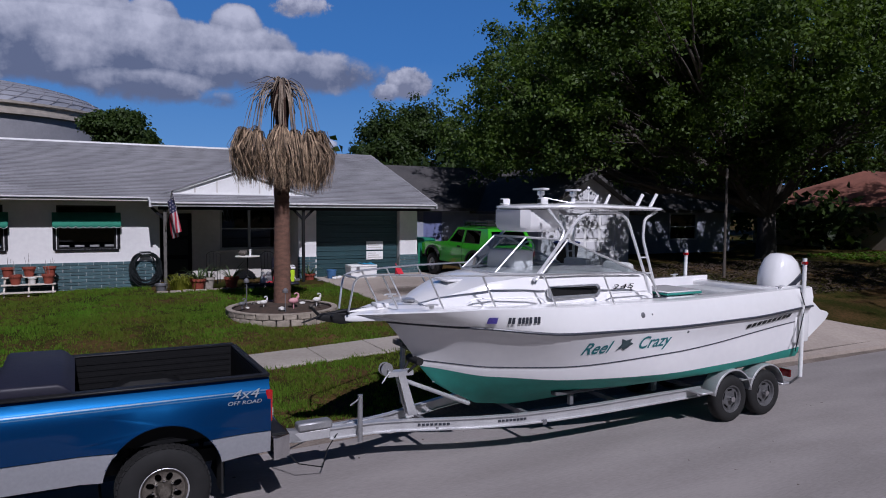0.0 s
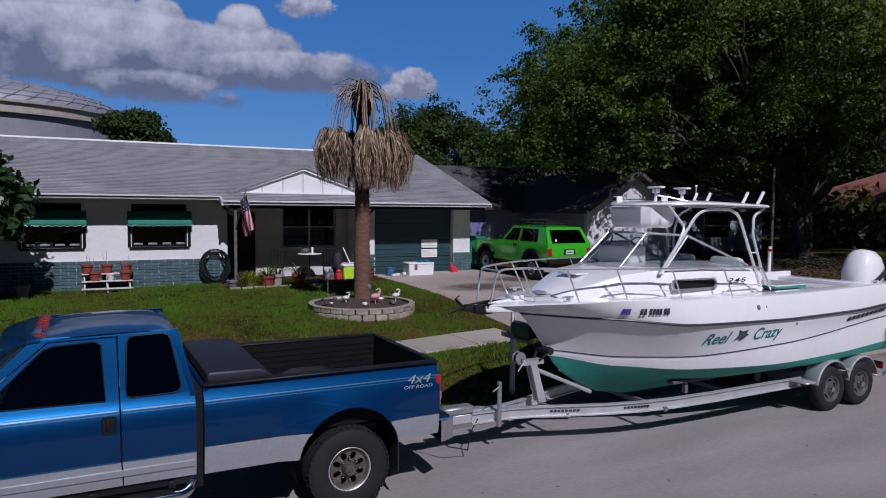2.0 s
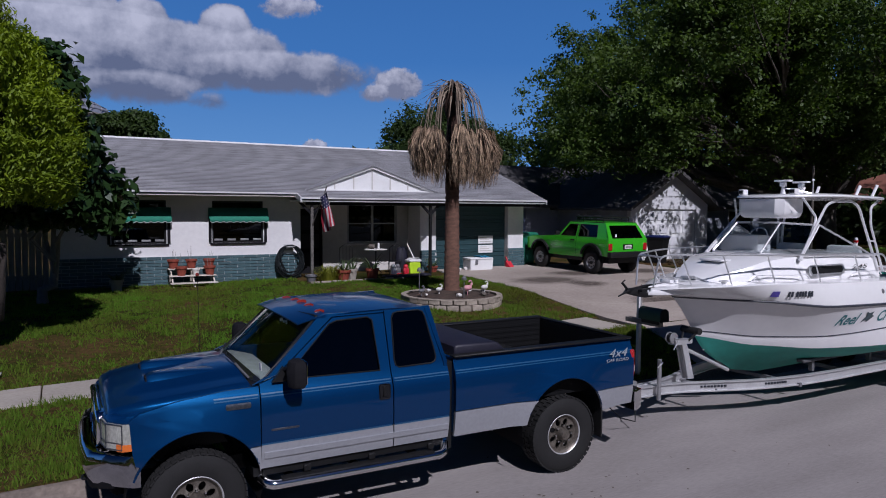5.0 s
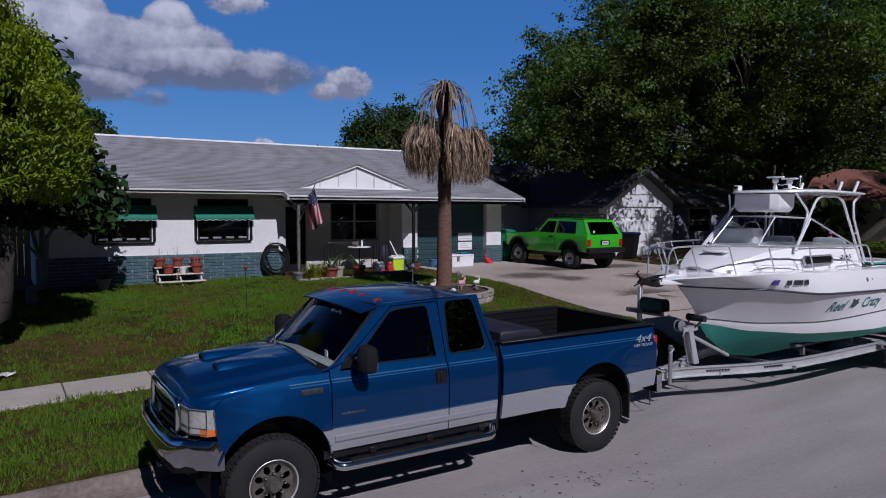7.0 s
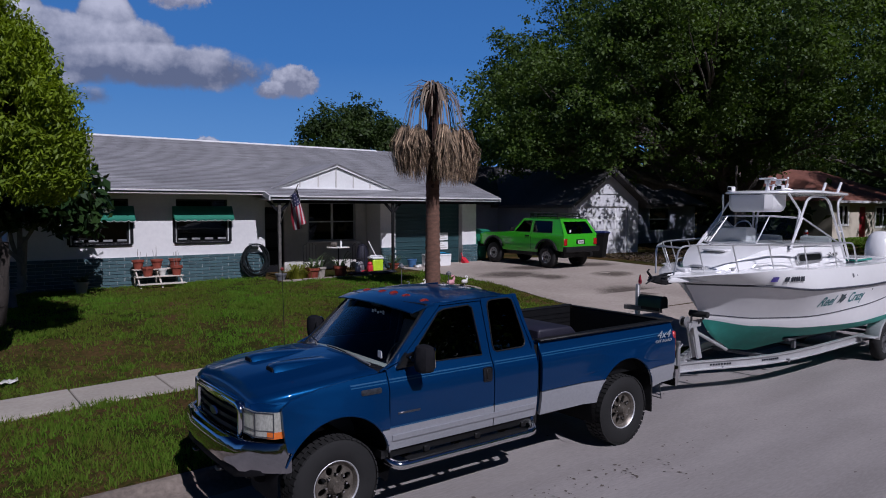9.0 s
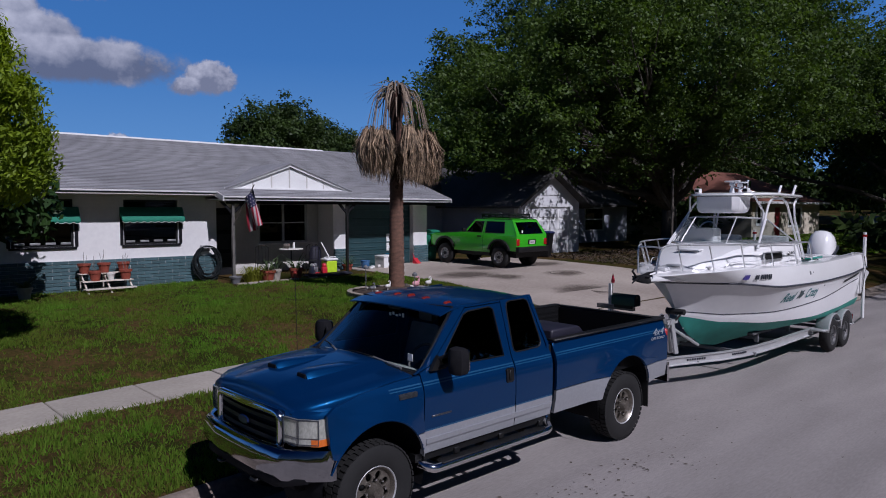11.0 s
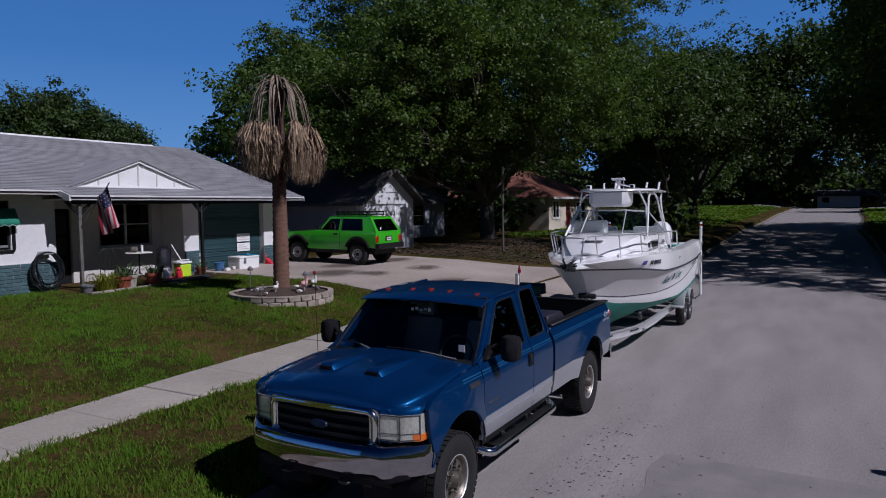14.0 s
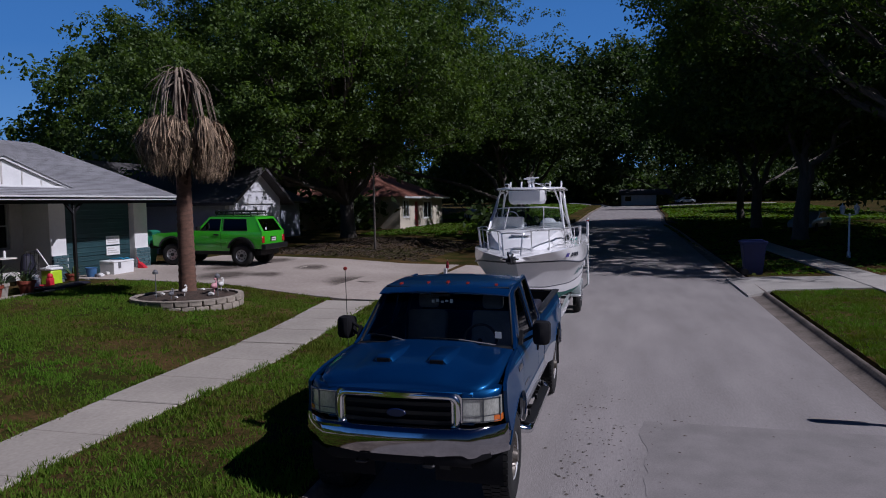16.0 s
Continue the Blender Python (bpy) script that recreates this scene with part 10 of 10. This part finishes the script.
rh = thing("neighbour_house", "cream house with brown-red hip roof", "house", (52, 19, 0.9))
bm = B()
panel(bm, [(46, 0.6), (59, 0.6), (59, 3.6), (46, 3.6)], [[(46.8, 1.9), (48.2, 1.9), (48.2, 3.2), (46.8, 3.2)], [(50.0, 1.0), (51.0, 1.0), (51.0, 3.1), (50.0, 3.1)], [(52.5, 1.7), (55, 1.7), (55, 3.1), (52.5, 3.1)]], lambda a, b, t: (a, 15.0 + t, b), 0.2)
part("wall", bm, M_cream, rh)
bm = B()
box(bm, 46, 46.2, 15.2, 25, 0.6, 3.6)
part("wall", bm, M_cream, rh)
bm = B()
v = [bm.verts.new(p) for p in ((45.4, 14.4, 3.5), (59.6, 14.4, 3.5), (59.6, 25.6, 3.5), (45.4, 25.6, 3.5), (50.2, 20, 5.9), (54.8, 20, 5.9))]
for f in ((0, 1, 5, 4), (1, 2, 5), (2, 3, 4, 5), (3, 0, 4), (3, 2, 1, 0)):
    bm.faces.new([v[i] for i in f])
bmesh.ops.recalc_face_normals(bm, faces=bm.faces)
part("roof", bm, M_red_roof, rh, "brown-red hip roof")
for a, b, z0, z1 in ((46.8, 48.2, 1.9, 3.2), (52.5, 55, 1.7, 3.1)):
    w = pbox("window", rh, M_glass_dark, a, b, 15.08, 15.09, z0, z1, label="window with white frame")
    bm = B()
    for x0, x1, q0, q1 in ((a - 0.1, a + 0.08, z0 - 0.1, z1 + 0.1), (b - 0.08, b + 0.1, z0 - 0.1, z1 + 0.1), (a + 0.08, b - 0.08, z0 - 0.1, z0 + 0.06), (a + 0.08, b - 0.08, z1 - 0.06, z1 + 0.1), ((a + b) / 2 - 0.05, (a + b) / 2 + 0.05, z0, z1)):
        box(bm, x0, x1, 14.95, 15.02, q0, q1)
    part("frame", bm, M_white, w)
pbox("door", rh, surf("red_door", (0.35, 0.02, 0.03), (0.28, 0.015, 0.02), 3, 0.5), 50.0, 51.0, 15.06, 15.12, 1.0, 3.1, label="red front door")
pbox("fascia", rh, M_trim, 45.4, 59.6, 14.36, 14.4, 3.36, 3.52)

FHZ = ground_z(176, -4)
fh = thing("far_house", "pale low house at the end of the street", "house", (179, -5, FHZ))
bm = B()
panel(bm, [(-9.4, FHZ - 0.3), (-1.0, FHZ - 0.3), (-1.0, FHZ + 2.7), (-9.4, FHZ + 2.7)], [[(-3.4, FHZ + 1.0), (-1.9, FHZ + 1.0), (-1.9, FHZ + 2.2), (-3.4, FHZ + 2.2)]], lambda a, b, t: (176 + t, a, b), 0.2)
part("wall", bm, M_pale_wall, fh)
pbox("wall", fh, M_pale_wall, 176.2, 183, -9.4, -9.2, FHZ - 0.3, FHZ + 2.7)
bm = B()
gable_roof(bm, 176, 183, -12.5, -0.4, FHZ + 2.75, FHZ + 4.0, "y", 0.5)
part("roof", bm, M_dark_roof, fh)
w = pbox("window", fh, M_glass_dark, 176.08, 176.1, -3.4, -1.9, FHZ + 1.0, FHZ + 2.2, label="dark window")
pbox("frame", w, M_trim, 175.97, 176.0, -3.5, -1.8, FHZ + 0.92, FHZ + 1.0)

# ---- tank with a domed cover, far behind ----
tk = thing("domed_tank", "large round tank with a grey panelled dome", "tank", (-15, 172, 0.8))
M_tank = surf("grey_tank_wall", (0.28, 0.28, 0.30), (0.22, 0.22, 0.24), 0.3, 0.8)
M_dome = surf("aluminium_dome", (0.40, 0.41, 0.45), (0.31, 0.32, 0.36), 0.25, 0.5, 0.4)
TR, TXC, TYC, TZR = 29.0, -17.5, 172.0, 20.0
bm = B()
lathe(bm, [(TR, 0.5), (TR, TZR)], (TXC, TYC, 0), "z", 72, False)
part("wall", bm, M_tank, tk)
bm = B()
lathe(bm, [(TR + 0.2, TZR), (TR + 0.9, TZR), (TR + 0.9, TZR + 0.5), (TR + 0.3, TZR + 0.55), (TR + 0.3, TZR + 1.9), (TR + 0.9, TZR + 1.95), (TR + 0.9, TZR + 2.4), (TR - 0.3, TZR + 2.5)], (TXC, TYC, 0), "z", 72, False)
part("rim", bm, M_concrete, tk, "pale concrete rim")
bm = B()
lathe(bm, [(TR * math.cos(radians(a)), TZR + 2.4 + 6.6 * math.sin(radians(a))) for a in range(0, 90, 9)], (TXC, TYC, 0), "z", 48, True)
dm = part("dome", bm, M_dome, tk)
bm = B()
for j in range(48):
    for i, a in enumerate(range(0, 80, 9)):
        def dp(aa, th):
            return Vector((TXC + (TR + 0.05) * math.cos(radians(aa)) * math.cos(th), TYC + (TR + 0.05) * math.cos(radians(aa)) * math.sin(th), TZR + 2.45 + 6.6 * math.sin(radians(aa))))
        th = 2 * math.pi * (j + 0.5 * (i % 2)) / 48
        if 3.6 < th % (2 * math.pi) < 6.0:
            tube(bm, [dp(a, th), dp(a + 9, th + 0.5 * 2 * math.pi / 48)], 0.09, 4)
            tube(bm, [dp(a, th), dp(a, th + 2 * math.pi / 48)], 0.09, 4)
part("dome_rib", bm, M_tank, dm)

# ---- wooden fence beside the house ----
fence = thing("wooden_fence", "weathered grey wooden board fence", "fence", (-2.5, 14.3, 0.8))
for k in range(24):
    x = -0.35 - k * 0.155
    bm = B()
    h = 2.62 + rg.uniform(-0.03, 0.03)
    prism(bm, [(x, 0.6), (x - 0.14, 0.6), (x - 0.14, h - 0.06), (x - 0.10, h), (x - 0.04, h), (x, h - 0.06)], "y", 14.2, 14.22)
    part("board", bm, M_wood_grey, fence)
for z in (1.1, 2.2):
    pbox("rail", fence, M_wood_grey, -4.1, -0.35, 14.225, 14.27, z, z + 0.09)

# ---- poles, lamp, wires ----
bm = B()
tube(bm, [(24.6, 9.25, 0.6), (24.6, 9.25, 4.7)], [0.055, 0.045], 10)
single("lamp_pole", bm, M_bark, "slender dark pole beside the lawn", "pole", (24.6, 9.25, 0.8))
up = thing("utility_pole", "tall brown utility pole with a transformer", "utility pole", (62, 27, 0.9))
ptube("pole", up, M_bark, [(62, 27, 0.5), (62, 27, 11)], 0.14, 10)
bm = B()
lathe(bm, [(0.02, 8.8), (0.3, 8.8), (0.3, 9.8), (0.02, 9.9)], (61.7, 26.7, 0), "z", 14)
part("transformer", bm, M_galv, up)
pbox("crossarm", up, M_bark, 61.9, 62.1, 25.8, 28.2, 10.3, 10.45)
lp = thing("lamp_post", "white garden lamp post with two lanterns", "lamp post", (28.2, -11.4, ground_z(28.2, -11.4)))
LZ = ground_z(28.2, -11.4)
bm = B()
tube(bm, [(28.2, -11.4, LZ), (28.2, -11.4, LZ + 0.25), (28.2, -11.4, LZ + 0.3), (28.2, -11.4, LZ + 1.95)], [0.09, 0.07, 0.045, 0.035], 10)
part("post", bm, M_white, lp)
for s in (-1, 1):
    ptube("arm", lp, M_white, [(28.2, -11.4, LZ + 1.85), (28.2, -11.4 + s * 0.28, LZ + 1.9)], 0.02, 6)
    bm = B()
    lathe(bm, [(0.02, 0.0), (0.07, 0.02), (0.12, 0.30), (0.13, 0.31), (0.03, 0.42), (0.01, 0.48)], (28.2, -11.4 + s * 0.28, LZ + 1.9), "z", 6)
    part("lantern", bm, M_ivory, lp)


# ---- parked cars far off ----
def far_car(x, y, rz, paint, label, truckish=False):
    c = thing("parked_car", label, "car", m=pose(x, y, ground_z(x, y) + 0.01, 0, 0, rz), group="cars parked far off")
    bm = B()
    if truckish:
        prof = [(0.0, 0.35), (5.4, 0.35), (5.5, 0.8), (5.4, 1.0), (4.1, 1.1), (3.6, 1.75), (2.1, 1.78), (1.9, 1.15), (0.05, 1.12)]
    else:
        prof = [(0.0, 0.32), (4.5, 0.32), (4.6, 0.6), (4.4, 0.82), (3.5, 0.95), (2.8, 1.42), (1.5, 1.45), (0.8, 1.0), (0.05, 0.92)]
    prism(bm, prof, "y", -0.86, 0.86, 0.07, 2)
    part("body", bm, paint, c)
    bm = B()
    if truckish:
        prism(bm, [(2.2, 1.2), (3.85, 1.2), (3.5, 1.68), (2.25, 1.7)], "y", -0.875, 0.875)
    else:
        prism(bm, [(1.05, 1.0), (3.2, 1.0), (2.72, 1.36), (1.58, 1.38)], "y", -0.875, 0.875)
    part("glass", bm, M_glass_dark, c, "dark window band")
    for wx in (0.9, 3.6 if not truckish else 4.4):
        for s in (-1, 1):
            bm = B()
            lathe(bm, [(0.18, -0.1), (0.30, -0.1), (0.33, 0), (0.30, 0.1), (0.18, 0.1)], (wx, s * 0.80, 0.33), "y", 18)
            part("wheel", bm, M_rubber, c)
    for s in (-0.6, 0.6):
        pbox("tail_light", c, M_red, -0.01, 0.05, s - 0.15, s + 0.15, 0.6, 0.78)


M_car_grey = surf("grey_car_paint", (0.48, 0.49, 0.51), (0.42, 0.43, 0.45), 8, 0.3, 0.3, coat=0.6)
M_car_dark = surf("dark_car_paint", (0.07, 0.075, 0.08), (0.05, 0.055, 0.06), 8, 0.3, 0.3, coat=0.6)
far_car(66.0, 13.0, 20, M_car_grey, "grey sedan parked on a far drive")
far_car(72.0, 11.5, 10, M_car_dark, "dark pickup parked on a far drive", True)
far_car(54.0, -16.5, 150, M_car_grey, "grey sedan parked in deep shade")
far_car(171.5, -18.0, 110, M_pale_wall, "white car parked far down the street")

# ---- south side: pavement and drive ----
M_path = surf("path_concrete", (0.44, 0.41, 0.37), (0.32, 0.30, 0.27), 0.8, 0.88, bump=0.25, bump_scale=60, fine=18)
for x in [16.2 + i * 1.55 for i in range(16)]:
    bm = B()
    zz = ground_z(x, -9.7)
    box(bm, x, x + 1.53, -10.35, -9.05, zz - 0.1, zz + 0.04, 0.012)
    part("slab", bm, M_path, pavement)
bm = B()
loft(bm, [[(xa, y, ground_z(20, y) + 0.045 if y < -5.8 else 0.05), (xb, y, ground_z(20, y) + 0.045 if y < -5.8 else 0.05), (xb, y, -0.05), (xa, y, -0.05)] for y, xa, xb in ((-5.5, 16.6, 21.4), (-6.4, 17.1, 20.8), (-9.0, 17.3, 20.6), (-16.0, 17.3, 20.6))])
single("side_drive", bm, M_path, "pale concrete drive across the street", "driveway", kind="structure")
# a side street that crosses the far end
bm = B()
loft(bm, [[(xq, y, ground_z(xq, y) + 0.05) for xq in (157.0, 160.0, 163.0, 166.5)] + [(xq, y, ground_z(xq, y) - 0.3) for xq in (166.5, 157.0)] for y in [-34 + 2.5 * q for q in range(19)]])
single("side_street", bm, M_asphalt, "pale asphalt side street at the far end", "road", kind="structure")
# darker repair in the road, with a thin sealed edge
bm = B()
rings = []
for i in range(64):
    x = -9 + 12.75 * i / 63
    ye = -2.15 + 0.10 * noise.noise(Vector((x * 1.7, 4.0, 0))) + 0.05 * noise.noise(Vector((x * 6, 9.0, 0)))
    rings.append([(x + 0.0, -5.1 + (ye + 5.1) * q, 0.004) for q in [j / 16 for j in range(17)]] + [(x, ye, 0.0), (x, -5.1, 0.0)])
loft(bm, rings)
single("road_patch", bm, surf("patch_asphalt", (0.255, 0.234, 0.224), (0.185, 0.170, 0.162), 2.2, 0.88, bump=0.45, bump_scale=130, fine=50, bump_dist=0.006), "slightly darker asphalt repair in the street", "road", (0, -4, 0), kind="structure")


# ---- grass blades on the lawn and verge ----
rs = np.random.RandomState(77)


def fnoise(x, y, s, o):
    return np.sin(x * s + 1.3 * np.sin(y * s * 0.7 + o)) * np.sin(y * s * 1.1 + 1.7 * np.sin(x * s * 0.6 - o))


PER = 8
n = 88000
gx, gy = rs.uniform(-8, 14.5, n), rs.uniform(0.6, 13.7, n)
gx[-16000:], gy[-16000:] = rs.uniform(-8, 17.2, 16000), rs.uniform(-10.5, -6.05, 16000)
tuft_x, tuft_y = gx, gy
gx, gy = np.repeat(gx, PER) + rs.normal(size=n * PER) * 0.028, np.repeat(gy, PER) + rs.normal(size=n * PER) * 0.028
lean_x, lean_y = gx - np.repeat(tuft_x, PER), gy - np.repeat(tuft_y, PER)
n = n * PER
south = gy < -3
near = np.clip(1.25 - (gy - 1.3) / 16.0, 0.35, 1.0)
patch_ = 0.56 - 0.55 * np.exp(-((gx - 1.5) / 4.5) ** 2 - ((gy - 6.3) / 1.3) ** 2) - 0.12 * (gy < 3.6) * (gx < 2) + 0.28 * fnoise(gx, gy, 1.1, 0.3) + 0.34 * fnoise(gx, gy, 2.7, 1.9) + 0.34 * fnoise(gx, gy, 6.1, 4.0) + 0.25 * fnoise(gx, gy, 13.0, 2.0)
sx = np.minimum(gx, 30)
wo, kl = np.interp(gx, *zip(*WALK_O)), np.where(gx < 6.06, 0.92 + 0.063 * np.maximum(gx, -12), 1.12 + 0.03 * sx)
wi = np.interp(gx, *zip(*WALK_I))
# worn strip beside the pavement
patch_ -= 0.42 * np.exp(-((gy - wi - 0.25) / 0.40) ** 2) * np.clip(1.2 - np.abs(gx - 3.0) / 4.0, 0, 1)
ok = (rs.uniform(0, 1, n) < near * np.clip(patch_ * 1.5 + 0.16, 0.10, 1)) & ((gy > kl + 0.15) | south)
edge_in = rs.uniform(-0.02, 0.10, n) * (fnoise(gx, gy, 3.0, 2.0) > 0)
on_walk = (gy > wo + edge_in) & (gy < wi - edge_in)
ok &= ~on_walk
fl = np.maximum(0, 1 - (gy - 1.5) / 2.0) * 0.9
ok &= ~((gx > 11.0 - fl - 0.02) & ~south) & ~(south & (gx > 17.0))
ok &= ~((gx - 8.47) ** 2 + (gy - 8.0) ** 2 < 1.27 ** 2)
ok &= ~((gx > 6.1) & (gy > 12.0))
gx, gy, lean_x, lean_y = gx[ok], gy[ok], lean_x[ok], lean_y[ok]
n = len(gx)
gz_ = np.array([ground_z(a, b) for a, b in zip(gx, gy)])
h = rs.uniform(0.025, 0.075, n) * (1 + 0.15 * (gy < 4)) * (1 + 0.45 * fnoise(gx, gy, 4.3, 0.7))
th = rs.uniform(0, 2 * np.pi, n)
lean = rs.uniform(0.2, 1.0, n) * h
wd = rs.uniform(0.0060, 0.0130, n)
ax, ay = np.cos(th), np.sin(th)
lx, ly = rs.uniform(-0.7, 0.7, n) * lean + lean_x * 0.9, rs.uniform(-0.7, 0.7, n) * lean + lean_y * 0.9
P = np.stack([np.stack([gx - ax * wd, gy - ay * wd, gz_ - 0.01], 1), np.stack([gx + ax * wd, gy + ay * wd, gz_ - 0.01], 1), np.stack([gx + lx, gy + ly, gz_ + h], 1)], 1).reshape(-1, 3)
me = bpy.data.meshes.new("grass")
me.vertices.add(3 * n)
me.vertices.foreach_set("co", P.astype(np.float32).ravel())
me.loops.add(3 * n)
me.loops.foreach_set("vertex_index", np.arange(3 * n, dtype=np.int32))
me.polygons.add(n)
me.polygons.foreach_set("loop_start", np.arange(0, 3 * n, 3, dtype=np.int32))
me.polygons.foreach_set("loop_total", np.full(n, 3, dtype=np.int32))
me.materials.append(leafy("grass_blades", (0.105, 0.095, 0.012), (0.090, 0.225, 0.008), 0.3, 0.85))
me.update()
tagged(new("grass", me), "short green grass with dry patches", "grass", kind="stuff")
# longer grass on the lawns further along the street
n = 60000
gx, gy = rs.uniform(17, 78, n), np.where(rs.uniform(0, 1, n) < 0.55, rs.uniform(-24, -6.2, n), rs.uniform(4.6, 15, n))
on_walk = ((gy < -5.9) & (gx < 21.6)) | ((gy > -10.5) & (gy < -8.9) & (gx < 41.2))
wi = np.array([walk_i(a) for a in gx])
ok = ~on_walk & ((gy < 0) | ((gx > 36) & (gy > wi + 0.1))) & (fnoise(gx, gy, 1.3, 0.8) + 0.6 * fnoise(gx, gy, 3.9, 2.2) > -0.55)
gx, gy = gx[ok], gy[ok]
centers = np.stack([gx, gy, np.array([ground_z(a, b) for a, b in zip(gx, gy)]) + 0.03], 1)
tagged(new("far_grass", leaf_mesh("far_grass", centers, 0.11, leafy("far_grass_blades", (0.075, 0.085, 0.012), (0.075, 0.180, 0.010), 0.3, 0.85), rs, up=1.2, long=1.9)), "green lawns further along the street", "grass", kind="stuff")
n = 20000
gx, gy = rs.uniform(76, 156, n), np.where(rs.uniform(0, 1, n) < 0.5, rs.uniform(-36, -8, n), rs.uniform(6, 24, n))
ok = np.array([(b > walk_i(a) + 0.3) | (b < kerb_r(a) - 0.8) for a, b in zip(gx, gy)])
gx, gy = gx[ok], gy[ok]
centers = np.stack([gx, gy, np.array([ground_z(a, b) for a, b in zip(gx, gy)]) + 0.05], 1)
tagged(new("distant_grass", leaf_mesh("distant_grass", centers, 0.34, bpy.data.materials["far_grass_blades"], rs, up=1.6, long=1.8)), "green lawns at the far end of the street", "grass", kind="stuff")
# brown litter over the shaded ground beside the neighbour's drive
n = 9000
c = np.stack([rs.uniform(19.4, 34, n), rs.uniform(6.2, 13.4, n), np.zeros(n)], 1)
c[:, 2] = np.array([lawn_z(a, b) for a, b in c[:, :2]]) + 0.012
c = c[c[:, 0] > 20.2 + np.maximum(0, 9 - c[:, 1]) * 0.42]
tagged(new("leaf_litter", leaf_mesh("leaf_litter", c, 0.075, surf("brown_litter", (0.10, 0.068, 0.045), (0.04, 0.028, 0.02), 3, 0.95), rs, up=3.0)), "dry brown leaves under the oak", "litter", kind="stuff")
# fallen leaves and dark bits on the street beside the truck
n = 520
lx_ = np.concatenate([rs.normal(2.2, 2.0, 330), rs.uniform(-6, 16, 190)])
ly_ = np.concatenate([-1.2 - np.abs(rs.normal(0, 0.55, 330)), rs.uniform(-5.2, 1.0, 190)])
c = np.stack([lx_, ly_, np.full(n, 0.006)], 1)
sz = rs.uniform(0.05, 0.16, n) ** 2 * 1.1 + 0.003
a = rs.uniform(0, 6.28, n)
u = np.stack([np.cos(a) * sz, np.sin(a) * sz, np.zeros(n)], 1)
w_ = np.stack([-np.sin(a) * sz * 0.6, np.cos(a) * sz * 0.6, rs.uniform(0, 0.008, n)], 1)
P = np.stack([c - u, c + w_, c + u, c - w_ + np.array([0, 0, 0.004])], 1).reshape(-1, 3)
me = bpy.data.meshes.new("leaf_litter")
me.from_pydata(P.tolist(), [], [tuple(range(4 * i, 4 * i + 4)) for i in range(n)])
me.materials.append(surf("dry_litter", (0.13, 0.105, 0.085), (0.06, 0.05, 0.04), 9, 0.9))
tagged(new("leaf_litter", me), "small dark dry leaves on the street", "litter", kind="stuff")
